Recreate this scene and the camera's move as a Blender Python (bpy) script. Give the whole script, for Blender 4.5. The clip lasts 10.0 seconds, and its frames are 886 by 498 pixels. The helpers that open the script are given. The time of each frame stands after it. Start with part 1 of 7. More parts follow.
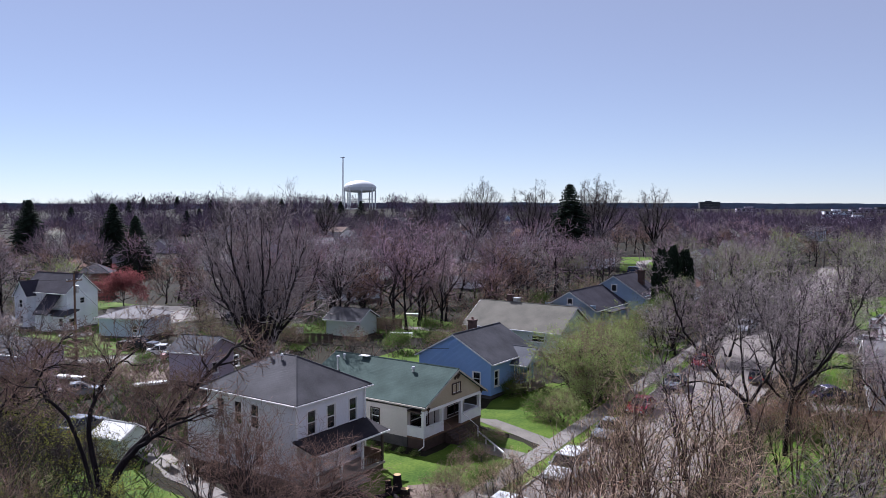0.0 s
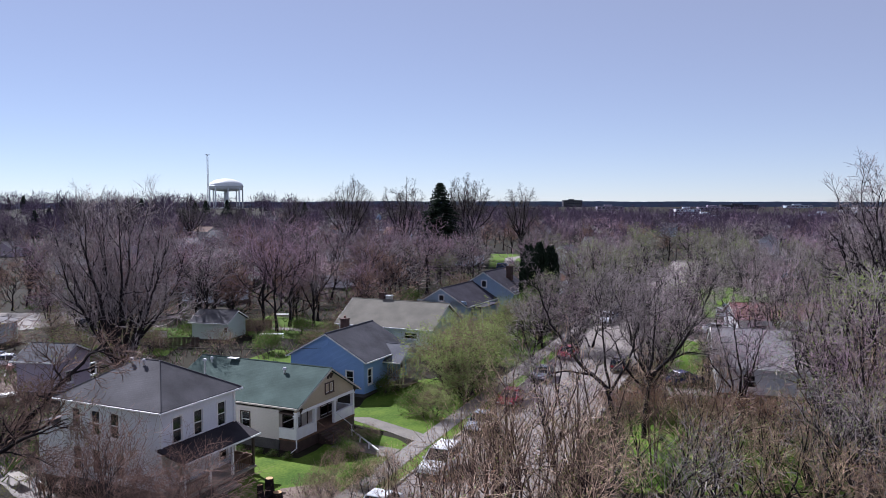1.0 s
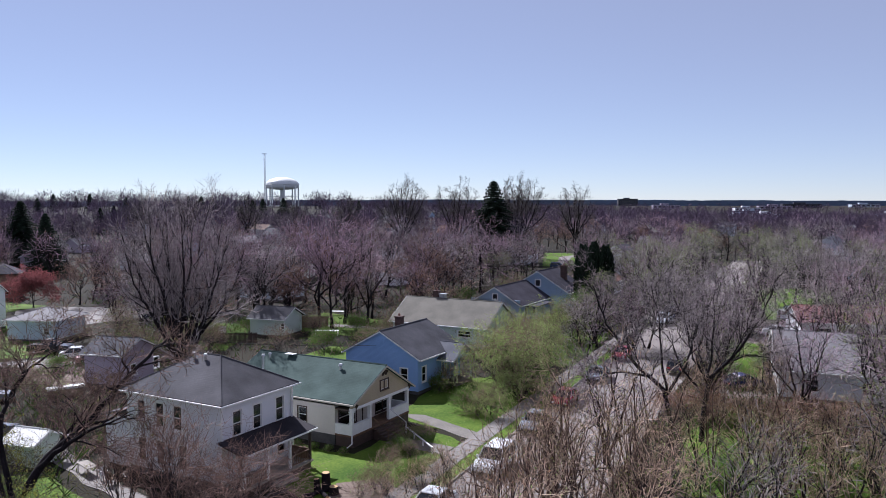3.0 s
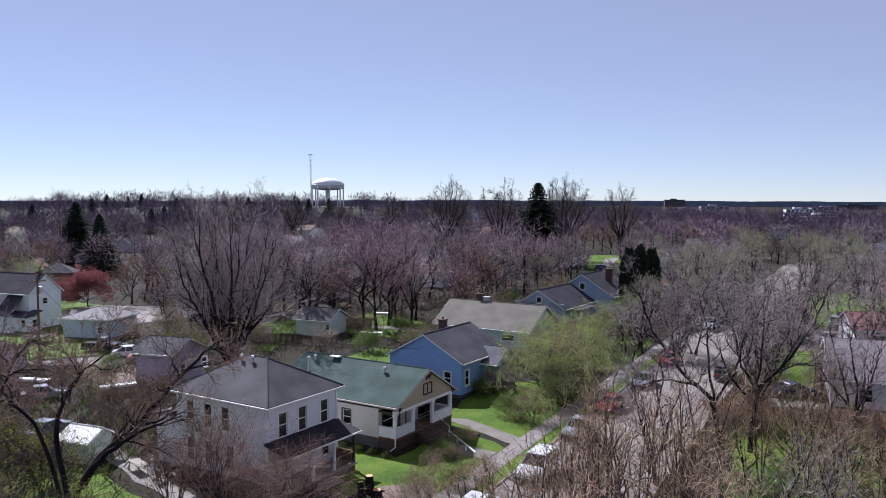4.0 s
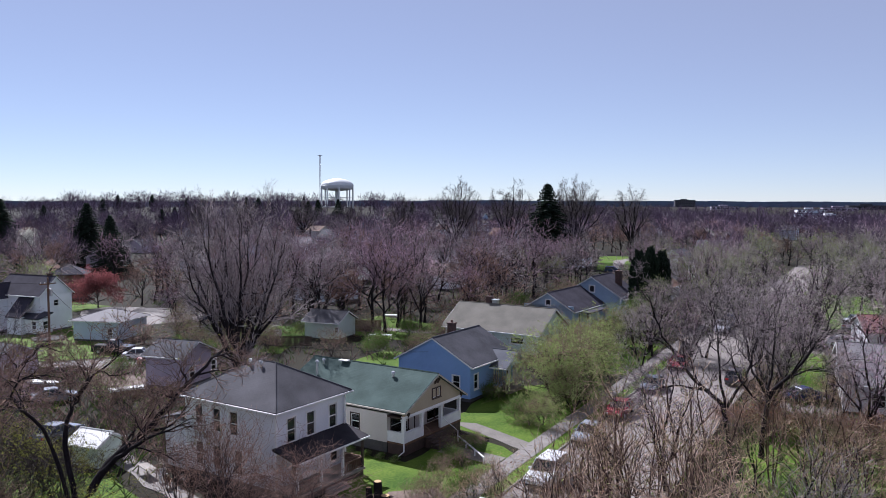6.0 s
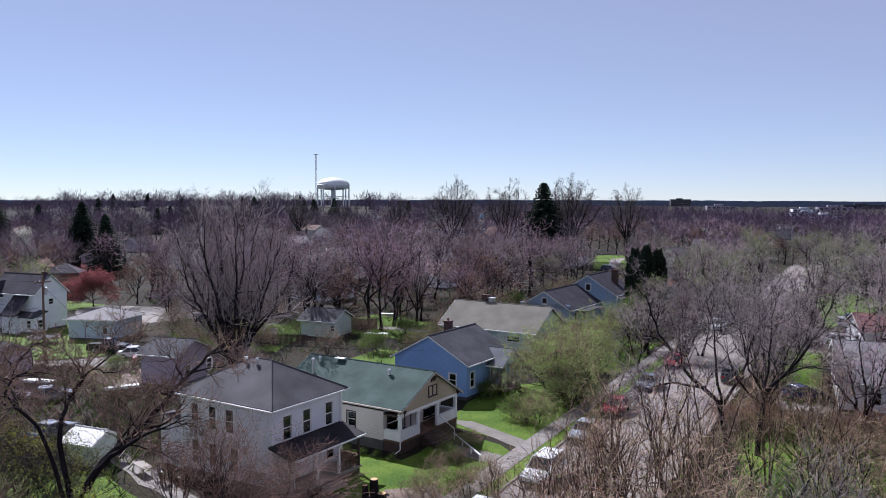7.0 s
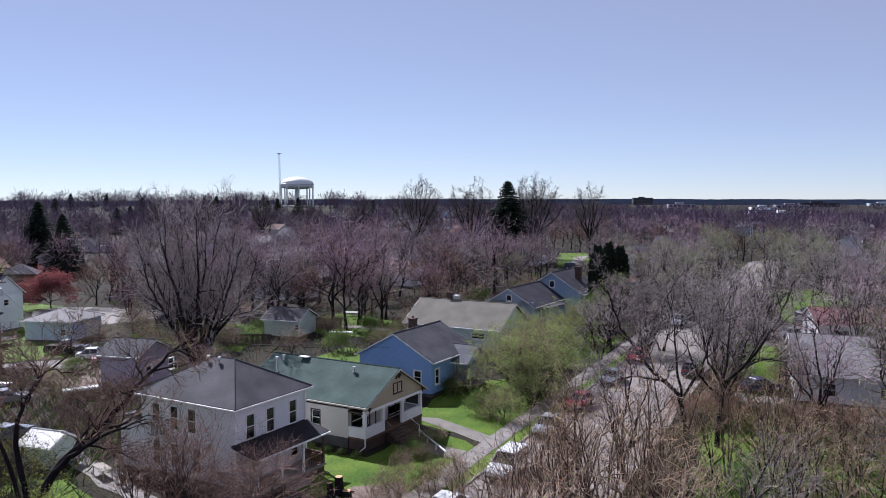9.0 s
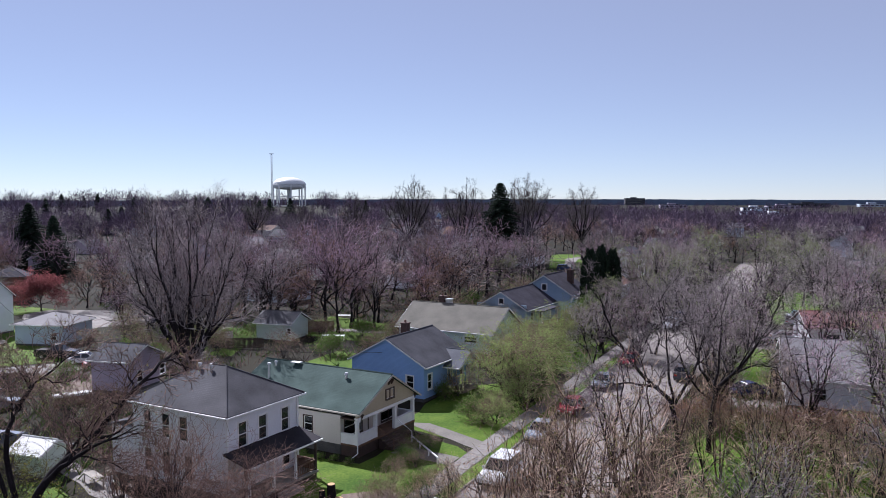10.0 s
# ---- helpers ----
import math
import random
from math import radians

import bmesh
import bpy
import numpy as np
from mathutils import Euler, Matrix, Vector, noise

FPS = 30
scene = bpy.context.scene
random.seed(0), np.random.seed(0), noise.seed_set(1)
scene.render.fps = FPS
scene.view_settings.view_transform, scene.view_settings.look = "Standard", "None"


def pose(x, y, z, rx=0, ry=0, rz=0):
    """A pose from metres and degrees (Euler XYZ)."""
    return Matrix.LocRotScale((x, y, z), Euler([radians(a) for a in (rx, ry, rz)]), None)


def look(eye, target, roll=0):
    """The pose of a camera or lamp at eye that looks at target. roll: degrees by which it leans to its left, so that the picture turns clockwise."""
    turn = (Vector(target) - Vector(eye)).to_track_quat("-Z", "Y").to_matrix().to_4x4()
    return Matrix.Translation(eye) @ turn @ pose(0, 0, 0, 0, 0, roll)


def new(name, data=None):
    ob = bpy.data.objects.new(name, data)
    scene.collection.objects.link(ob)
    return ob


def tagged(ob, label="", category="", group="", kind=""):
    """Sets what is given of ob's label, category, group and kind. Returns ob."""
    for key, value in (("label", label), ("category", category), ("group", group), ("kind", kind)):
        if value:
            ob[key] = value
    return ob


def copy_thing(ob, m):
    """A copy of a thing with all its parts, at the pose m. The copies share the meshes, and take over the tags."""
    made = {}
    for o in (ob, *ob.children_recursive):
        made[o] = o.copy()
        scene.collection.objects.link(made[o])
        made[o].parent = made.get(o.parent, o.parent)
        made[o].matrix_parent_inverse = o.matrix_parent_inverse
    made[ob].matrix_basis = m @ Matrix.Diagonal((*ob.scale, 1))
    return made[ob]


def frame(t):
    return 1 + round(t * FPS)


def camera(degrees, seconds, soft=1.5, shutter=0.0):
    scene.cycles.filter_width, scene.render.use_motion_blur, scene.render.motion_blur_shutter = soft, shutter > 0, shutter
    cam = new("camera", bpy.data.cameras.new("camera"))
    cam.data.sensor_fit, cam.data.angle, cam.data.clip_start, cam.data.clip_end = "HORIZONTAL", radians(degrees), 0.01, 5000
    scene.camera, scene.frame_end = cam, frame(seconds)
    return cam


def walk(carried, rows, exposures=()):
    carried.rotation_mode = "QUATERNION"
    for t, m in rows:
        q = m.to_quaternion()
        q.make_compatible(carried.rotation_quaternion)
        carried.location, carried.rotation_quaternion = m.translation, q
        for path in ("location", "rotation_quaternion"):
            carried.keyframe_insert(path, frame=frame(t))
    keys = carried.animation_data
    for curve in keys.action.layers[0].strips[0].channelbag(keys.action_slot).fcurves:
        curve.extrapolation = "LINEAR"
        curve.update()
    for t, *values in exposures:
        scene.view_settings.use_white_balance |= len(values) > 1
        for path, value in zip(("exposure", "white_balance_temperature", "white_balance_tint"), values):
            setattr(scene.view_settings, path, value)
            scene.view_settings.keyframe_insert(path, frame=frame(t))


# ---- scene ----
cam = camera(59.36, 10.0, soft=0.65)
walk(cam, [
    (0, pose(0.000, 0.000, 20.000, 86.590, -0.001, 0.000)),
    (0.5, pose(-0.028, 0.133, 19.911, 86.585, 0.060, -3.618)),
    (1, pose(-0.012, 0.031, 19.877, 86.489, 0.127, -9.463)),
    (1.5, pose(-0.017, 0.098, 19.803, 86.423, 0.153, -11.205)),
    (2, pose(0.053, -0.078, 19.857, 86.360, 0.125, -12.342)),
    (2.5, pose(0.019, -0.157, 19.897, 86.380, 0.140, -10.079)),
    (3, pose(-0.207, -0.101, 19.917, 86.379, 0.053, -5.567)),
    (4.5, pose(-0.241, -0.174, 20.419, 86.411, -0.070, -2.114)),
    (5, pose(-0.218, -0.045, 20.472, 86.418, -0.070, -1.820)),
    (5.5, pose(-0.176, 0.011, 20.594, 86.427, -0.047, -1.636)),
    (7, pose(-0.207, 0.183, 20.434, 86.376, -0.068, -1.935)),
    (7.5, pose(-0.168, 0.061, 20.165, 86.340, 0.014, -2.903)),
    (8, pose(-0.116, 0.072, 20.032, 86.339, 0.041, -3.606)),
    (8.5, pose(-0.130, 0.055, 20.064, 86.319, 0.037, -4.105)),
    (9, pose(-0.115, 0.058, 20.252, 86.311, 0.101, -4.520)),
    (9.5, pose(-0.139, 0.048, 20.481, 86.313, 0.041, -4.868)),
    (10, pose(-0.119, 0.075, 20.743, 86.320, 0.053, -5.074)),
], [(0, 0.86, 5900, 15), (10, 0.86, 5900, 15)])

# ---- light ----
SUN_FROM = Vector((-0.48, 0.88, 0)).normalized()      # towards the sun, level
SUN_UP = radians(41.5)
world = bpy.data.worlds.new("spring_sky")
scene.world = world
world.use_nodes = True
wn = world.node_tree
sky = wn.nodes.new("ShaderNodeTexSky")
sky.sky_type, sky.sun_disc = 'NISHITA', False
sky.sun_elevation = SUN_UP
sky.sun_rotation = math.atan2(SUN_FROM.x, SUN_FROM.y)
sky.air_density, sky.dust_density, sky.ozone_density = 0.6, 0.0, 2.0
wn.nodes["Background"].inputs[1].default_value = 0.05
haze = wn.nodes.new("ShaderNodeMix")
haze.data_type = 'RGBA'
haze.inputs["Factor"].default_value = 0.32
haze.inputs["B"].default_value = (8.8, 8.4, 9.7, 1)
wn.links.new(sky.outputs[0], haze.inputs["A"])
wn.links.new(haze.outputs["Result"], wn.nodes["Background"].inputs[0])
sun = new("sun", bpy.data.lights.new("sun", 'SUN'))
sun.data.energy, sun.data.angle, sun.data.color = 5.0, radians(0.53), (1.0, 0.965, 0.945)
sun.matrix_world = look((0, 0, 0), -(SUN_FROM * math.cos(SUN_UP) + Vector((0, 0, math.sin(SUN_UP)))))


# ---- materials ----
def mat(name, a, b, scale=1.5, fine=18.0, rough=0.8, bump=0.3, metal=0.0, lines=None, rand=0.0, spec=0.3, stretch=(1, 1, 1), dist=0.02, isle=0.0, thin=0.0):
    """Two colours mixed by coarse and fine noise, with relief; lines=(axis, per metre, depth) adds laps."""
    m = bpy.data.materials.new(name)
    m.use_nodes = True
    t = m.node_tree
    N, L = t.nodes, t.links
    bs = N["Principled BSDF"]
    co = N.new("ShaderNodeTexCoord")
    mp = N.new("ShaderNodeMapping")
    mp.inputs["Scale"].default_value = stretch
    L.new(co.outputs["Object"], mp.inputs[0])
    n1, n2 = N.new("ShaderNodeTexNoise"), N.new("ShaderNodeTexNoise")
    n1.inputs["Scale"].default_value, n1.inputs["Detail"].default_value = scale, 5
    n2.inputs["Scale"].default_value, n2.inputs["Detail"].default_value = fine, 3
    L.new(mp.outputs[0], n1.inputs["Vector"])
    L.new(mp.outputs[0], n2.inputs["Vector"])
    ad = N.new("ShaderNodeMath")
    ad.operation = 'MULTIPLY_ADD'
    ad.inputs[1].default_value = 0.45
    L.new(n2.outputs[0], ad.inputs[0])
    mu = N.new("ShaderNodeMath")
    mu.operation = 'MULTIPLY'
    mu.inputs[1].default_value = 0.55
    L.new(n1.outputs[0], mu.inputs[0])
    L.new(mu.outputs[0], ad.inputs[2])
    rp = N.new("ShaderNodeValToRGB")
    rp.color_ramp.elements[0].position, rp.color_ramp.elements[1].position = 0.36, 0.64
    rp.color_ramp.elements[0].color, rp.color_ramp.elements[1].color = (*a, 1), (*b, 1)
    L.new(ad.outputs[0], rp.inputs[0])
    colour = rp.outputs[0]
    if rand:
        oi, hs, mr = N.new("ShaderNodeObjectInfo"), N.new("ShaderNodeHueSaturation"), N.new("ShaderNodeMapRange")
        mr.inputs["To Min"].default_value, mr.inputs["To Max"].default_value = 1 - rand, 1 + rand
        L.new(oi.outputs["Random"], mr.inputs[0])
        L.new(mr.outputs[0], hs.inputs["Value"])
        L.new(colour, hs.inputs["Color"])
        colour = hs.outputs[0]
    if isle:
        ge, hs, mr = N.new("ShaderNodeNewGeometry"), N.new("ShaderNodeHueSaturation"), N.new("ShaderNodeMapRange")
        mr.inputs["To Min"].default_value, mr.inputs["To Max"].default_value = 1 - isle, 1 + isle
        L.new(ge.outputs["Random Per Island"], mr.inputs[0])
        L.new(mr.outputs[0], hs.inputs["Value"])
        L.new(colour, hs.inputs["Color"])
        colour = hs.outputs[0]
    L.new(colour, bs.inputs["Base Color"])
    if thin:      # light shines through a thin leaf
        tr, mx = N.new("ShaderNodeBsdfTranslucent"), N.new("ShaderNodeMixShader")
        mx.inputs[0].default_value = thin
        L.new(colour, tr.inputs["Color"])
        L.new(bs.outputs[0], mx.inputs[1])
        L.new(tr.outputs[0], mx.inputs[2])
        L.new(mx.outputs[0], N["Material Output"].inputs["Surface"])
    bs.inputs["Roughness"].default_value, bs.inputs["Metallic"].default_value = rough, metal
    bs.inputs["Specular IOR Level"].default_value = spec
    if bump or lines:
        bp = N.new("ShaderNodeBump")
        bp.inputs["Strength"].default_value, bp.inputs["Distance"].default_value = min(1, bump), dist
        L.new(ad.outputs[0], bp.inputs["Height"])
        out = bp.outputs[0]
        if lines:
            wv = N.new("ShaderNodeTexWave")
            wv.wave_type, wv.bands_direction, wv.wave_profile = 'BANDS', lines[0], 'SAW'
            wv.inputs["Scale"].default_value = lines[1] * 0.314
            wv.inputs["Distortion"].default_value = 0.0
            L.new(co.outputs["Object"], wv.inputs["Vector"])
            b2 = N.new("ShaderNodeBump")
            b2.inputs["Strength"].default_value, b2.inputs["Distance"].default_value = 0.8, lines[2]
            L.new(wv.outputs[0], b2.inputs["Height"])
            L.new(out, b2.inputs["Normal"])
            out = b2.outputs[0]
        L.new(out, bs.inputs["Normal"])
    return m


def clear_glass(name):
    m = bpy.data.materials.new(name)
    m.use_nodes = True
    bs = m.node_tree.nodes["Principled BSDF"]
    bs.inputs["Base Color"].default_value = (0.10, 0.12, 0.14, 1)
    bs.inputs["Roughness"].default_value = 0.04
    bs.inputs["Transmission Weight"].default_value = 0.9
    bs.inputs["IOR"].default_value = 1.35
    return m


LAP = ('Z', 8.0, 0.012)
SHINGLE = ('Z', 12.0, 0.006)
M = {}
M["white_siding"] = mat("white_siding", (0.686, 0.7, 0.731), (0.804, 0.82, 0.859), 0.5, 9, 0.6, 0.1, lines=LAP)
M["cream_siding"] = mat("cream_siding", (0.56, 0.52, 0.48), (0.66, 0.61, 0.567), 0.5, 9, 0.65, 0.1, lines=LAP)
M["tan_gable"] = mat("tan_gable", (0.4, 0.336, 0.24), (0.48, 0.408, 0.296), 0.8, 12, 0.7, 0.2, lines=LAP)
M["blue_siding"] = mat("blue_siding", (0.24, 0.39, 0.68), (0.29, 0.46, 0.77), 0.5, 9, 0.6, 0.1, lines=LAP)
M["bluegrey_siding"] = mat("bluegrey_siding", (0.27, 0.36, 0.48), (0.33, 0.43, 0.56), 0.5, 9, 0.6, 0.1, lines=LAP)
M["pale_siding"] = mat("pale_siding", (0.5, 0.58, 0.66), (0.6, 0.68, 0.76), 0.5, 9, 0.6, 0.1, lines=LAP)
M["mint_siding"] = mat("mint_siding", (0.52, 0.60, 0.54), (0.62, 0.70, 0.64), 0.5, 9, 0.6, 0.1, lines=LAP)
M["grey_siding"] = mat("grey_siding", (0.38, 0.326, 0.397), (0.475, 0.419, 0.494), 0.5, 9, 0.6, 0.1, lines=LAP)
M["brick"] = mat("brick", (0.153, 0.0765, 0.063), (0.243, 0.135, 0.108), 3, 30, 0.85, 0.5)
M["dark_brick"] = mat("dark_brick", (0.06, 0.04, 0.035), (0.12, 0.07, 0.06), 3, 30, 0.85, 0.5)
M["foundation"] = mat("foundation", (0.055, 0.055, 0.055), (0.11, 0.105, 0.099), 1.5, 14, 0.9, 0.4)
M["white_trim"] = mat("white_trim", (0.74, 0.74, 0.73), (0.84, 0.84, 0.83), 2, 20, 0.5, 0.05)
M["cream_trim"] = mat("cream_trim", (0.40, 0.37, 0.32), (0.52, 0.48, 0.42), 2, 20, 0.6, 0.05)
M["dark_trim"] = mat("dark_trim", (0.05, 0.035, 0.03), (0.09, 0.06, 0.05), 2, 20, 0.6, 0.1)
M["grey_shingle"] = mat("grey_shingle", (0.0428, 0.0417, 0.0477), (0.105, 0.103, 0.114), 0.45, 24, 0.92, 0.5, lines=SHINGLE, spec=0.15)
M["green_shingle"] = mat("green_shingle", (0.031, 0.0524, 0.0475), (0.0685, 0.104, 0.0954), 0.5, 24, 0.92, 0.5, lines=SHINGLE, spec=0.15)
M["charcoal_shingle"] = mat("charcoal_shingle", (0.0351, 0.0358, 0.0435), (0.0857, 0.0851, 0.1), 0.45, 24, 0.92, 0.5, lines=SHINGLE, spec=0.15)
M["tan_shingle"] = mat("tan_shingle", (0.123, 0.117, 0.0999), (0.189, 0.176, 0.151), 0.5, 24, 0.92, 0.4, lines=SHINGLE, spec=0.15)
M["brown_shingle"] = mat("brown_shingle", (0.107, 0.0697, 0.0574), (0.197, 0.139, 0.115), 0.5, 24, 0.92, 0.4, lines=SHINGLE, spec=0.15)
M["plum_shingle"] = mat("plum_shingle", (0.028, 0.0261, 0.0366), (0.0585, 0.0532, 0.0708), 0.5, 24, 0.92, 0.4, lines=SHINGLE, spec=0.15)
M["orange_shingle"] = mat("orange_shingle", (0.164, 0.0943, 0.0697), (0.238, 0.139, 0.107), 0.5, 24, 0.92, 0.4, lines=SHINGLE, spec=0.15)
M["red_metal"] = mat("red_metal", (0.143, 0.0565, 0.056), (0.196, 0.0864, 0.084), 0.7, 12, 0.55, 0.1, lines=('X', 3, 0.02))
M["black_roll"] = mat("black_roll", (0.0188, 0.0165, 0.0213), (0.0413, 0.0375, 0.0425), 0.8, 20, 0.9, 0.3, spec=0.15)
M["white_roof"] = mat("white_roof", (0.112, 0.106, 0.114), (0.168, 0.157, 0.168), 0.4, 12, 0.8, 0.2)
M["grey_wood"] = mat("grey_wood", (0.20, 0.18, 0.16), (0.33, 0.30, 0.26), 2, 30, 0.9, 0.4, stretch=(1, 1, 6))
M["brown_wood"] = mat("brown_wood", (0.10, 0.06, 0.04), (0.20, 0.12, 0.08), 2, 30, 0.85, 0.4)
M["fresh_wood"] = mat("fresh_wood", (0.42, 0.26, 0.13), (0.58, 0.38, 0.20), 3, 40, 0.8, 0.3)
M["metal"] = mat("metal", (0.45, 0.46, 0.47), (0.6, 0.6, 0.6), 2, 25, 0.4, 0.1, metal=0.8)
M["dark_metal"] = mat("dark_metal", (0.03, 0.03, 0.035), (0.07, 0.07, 0.07), 2, 25, 0.5, 0.1, metal=0.4)
M["tank_white"] = mat("tank_white", (0.66, 0.69, 0.68), (0.78, 0.80, 0.79), 0.05, 0.6, 0.5, 0.02)
M["asphalt"] = mat("asphalt", (0.148, 0.129, 0.122), (0.214, 0.188, 0.174), 0.25, 6, 0.9, 0.3)
M["concrete"] = mat("concrete", (0.146, 0.132, 0.124), (0.22, 0.2, 0.187), 0.5, 8, 0.9, 0.3)
M["drive"] = mat("drive", (0.115, 0.105, 0.0952), (0.18, 0.164, 0.144), 0.5, 8, 0.9, 0.3)
M["bare_soil"] = mat("bare_soil", (0.107, 0.0779, 0.0615), (0.18, 0.135, 0.111), 0.7, 7, 0.95, 0.6)
M["lawn"] = mat("lawn", (0.0353, 0.0784, 0.00798), (0.107, 0.161, 0.0209), 0.35, 5, 0.9, 0.8, spec=0.1, dist=0.06)
# near-black: the shade among trees and houses is put into this colour
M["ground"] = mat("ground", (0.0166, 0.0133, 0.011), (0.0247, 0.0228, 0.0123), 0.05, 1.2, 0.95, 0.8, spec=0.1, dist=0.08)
# ridges on the skyline: aerial haze is painted in as blue-grey
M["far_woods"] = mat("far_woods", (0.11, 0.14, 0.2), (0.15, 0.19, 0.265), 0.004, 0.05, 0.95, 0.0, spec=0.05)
M["bark"] = mat("bark", (0.0262, 0.021, 0.0235), (0.0787, 0.0656, 0.072), 1.2, 14, 0.95, 0.6, stretch=(1, 1, 0.3), rand=0.25, spec=0.1)
M["dark_bark"] = mat("dark_bark", (0.0102, 0.00802, 0.0096), (0.0292, 0.0236, 0.0265), 1.2, 14, 0.95, 0.6, stretch=(1, 1, 0.3), spec=0.1)
M["twig_grey"] = mat("twig_grey", (0.184, 0.153, 0.158), (0.367, 0.315, 0.314), 0.6, 6, 0.9, 0.0, rand=0.25, isle=0.6, spec=0.1)
M["twig_plum"] = mat("twig_plum", (0.212, 0.141, 0.177), (0.45, 0.319, 0.376), 0.6, 6, 0.9, 0.0, rand=0.25, isle=0.6, spec=0.1)
M["twig_brown"] = mat("twig_brown", (0.164, 0.106, 0.0871), (0.328, 0.222, 0.184), 0.6, 6, 0.9, 0.0, rand=0.2, isle=0.6, spec=0.1)
M["twig_dark"] = mat("twig_dark", (0.03, 0.0248, 0.0255), (0.09, 0.0713, 0.069), 0.6, 6, 0.9, 0.0, rand=0.2, isle=0.6, spec=0.1)
M["twig_pale"] = mat("twig_pale", (0.235, 0.161, 0.122), (0.469, 0.343, 0.254), 0.6, 6, 0.9, 0.0, rand=0.25, isle=0.7, spec=0.1)
# far twigs: part of the distance haze is mixed into this violet
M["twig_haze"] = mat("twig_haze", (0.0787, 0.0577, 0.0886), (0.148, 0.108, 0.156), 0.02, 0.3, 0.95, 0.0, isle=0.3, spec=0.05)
M["red_bark"] = mat("red_bark", (0.05, 0.032, 0.028), (0.13, 0.085, 0.07), 1.2, 14, 0.95, 0.5, stretch=(1, 1, 0.3), rand=0.25, isle=0.4, spec=0.1)
M["bud_red"] = mat("bud_red", (0.17, 0.0522, 0.06), (0.281, 0.104, 0.1), 0.6, 5, 0.8, 0.0, rand=0.15, isle=0.35, spec=0.2, thin=0.5)
M["bud_rust"] = mat("bud_rust", (0.26, 0.13, 0.08), (0.38, 0.21, 0.13), 0.6, 5, 0.8, 0.0, rand=0.15, isle=0.35, spec=0.2)
M["bud_pink"] = mat("bud_pink", (0.42, 0.28, 0.30), (0.60, 0.46, 0.46), 0.6, 5, 0.8, 0.0, rand=0.15, isle=0.35, spec=0.2, thin=0.5)
M["bud_white"] = mat("bud_white", (0.5, 0.5, 0.44), (0.68, 0.68, 0.6), 0.6, 5, 0.8, 0.0, rand=0.1, isle=0.3, spec=0.2, thin=0.4)
M["leaf_spring"] = mat("leaf_spring", (0.186, 0.241, 0.0765), (0.349, 0.415, 0.153), 0.5, 4, 0.7, 0.0, rand=0.15, isle=0.35, spec=0.2, thin=0.4)
M["leaf_yellow"] = mat("leaf_yellow", (0.142, 0.14, 0.0295), (0.248, 0.246, 0.059), 0.5, 4, 0.7, 0.0, rand=0.15, isle=0.35, spec=0.2, thin=0.5)
M["leaf_green"] = mat("leaf_green", (0.055, 0.1, 0.02), (0.13, 0.2, 0.045), 0.5, 4, 0.7, 0.0, rand=0.15, isle=0.35, spec=0.2, thin=0.5)
M["needle"] = mat("needle", (0.006, 0.012, 0.0075), (0.018, 0.0315, 0.0165), 0.6, 5, 0.8, 0.0, rand=0.2, isle=0.35, spec=0.15)
M["glass"] = clear_glass("window_glass")
M["rubber"] = mat("rubber", (0.015, 0.015, 0.015), (0.03, 0.03, 0.03), 3, 20, 0.9, 0.1)
M["curtain"] = mat("curtain", (0.6, 0.6, 0.58), (0.72, 0.72, 0.7), 3, 20, 0.9, 0.1)
M["lamp_glass"] = mat("lamp_glass", (0.6, 0.6, 0.58), (0.75, 0.75, 0.74), 3, 20, 0.15, 0.0, spec=0.6)
M["tail_red"] = mat("tail_red", (0.3, 0.01, 0.01), (0.4, 0.02, 0.02), 3, 20, 0.2, 0.0, spec=0.6)


def paint(name, c):
    m = mat(name, [v * 0.92 for v in c], c, 1.0, 8, 0.25, 0.0, spec=0.5)
    m.node_tree.nodes["Principled BSDF"].inputs["Coat Weight"].default_value = 0.6
    return m


# ---- mesh helpers ----
def mesh_from(name, verts, faces, material, smooth=False):
    me = bpy.data.meshes.new(name)
    me.from_pydata([tuple(v) for v in verts], [], faces)
    me.update()
    if smooth:
        me.polygons.foreach_set("use_smooth", [True] * len(me.polygons))
    me.materials.append(material)
    return me


def part(name, bm, material, parent, label=""):
    """Links a bmesh (or a mesh) as one object under a thing or a part."""
    if isinstance(bm, bmesh.types.BMesh):
        bmesh.ops.recalc_face_normals(bm, faces=bm.faces)
        me = bpy.data.meshes.new(name)
        bm.to_mesh(me)
        bm.free()
        me.materials.append(material)
    else:
        me = bm
    ob = new(name, me)
    if parent is not None:
        ob.parent = parent
    return tagged(ob, label) if label else ob


def thing(name, m, label, category, group="", kind=""):
    ob = new(name)
    ob.empty_display_size = 0.3
    ob.matrix_world = m
    return tagged(ob, label, category, group, kind)


def box(bm, x0, x1, y0, y1, z0, z1, bevel=0.0):
    vs = [bm.verts.new((x, y, z)) for z in (z0, z1) for x, y in ((x0, y0), (x1, y0), (x1, y1), (x0, y1))]
    fs = [bm.faces.new([vs[i] for i in f]) for f in ((3, 2, 1, 0), (4, 5, 6, 7), (0, 1, 5, 4), (1, 2, 6, 5), (2, 3, 7, 6), (3, 0, 4, 7))]
    if bevel:
        es = list({e for f in fs for e in f.edges})
        bmesh.ops.bevel(bm, geom=es, offset=bevel, segments=1, affect='EDGES')
    return bm


def boxes(*bs, bevel=0.0):
    bm = bmesh.new()
    for b in bs:
        box(bm, *b, bevel=bevel)
    return bm


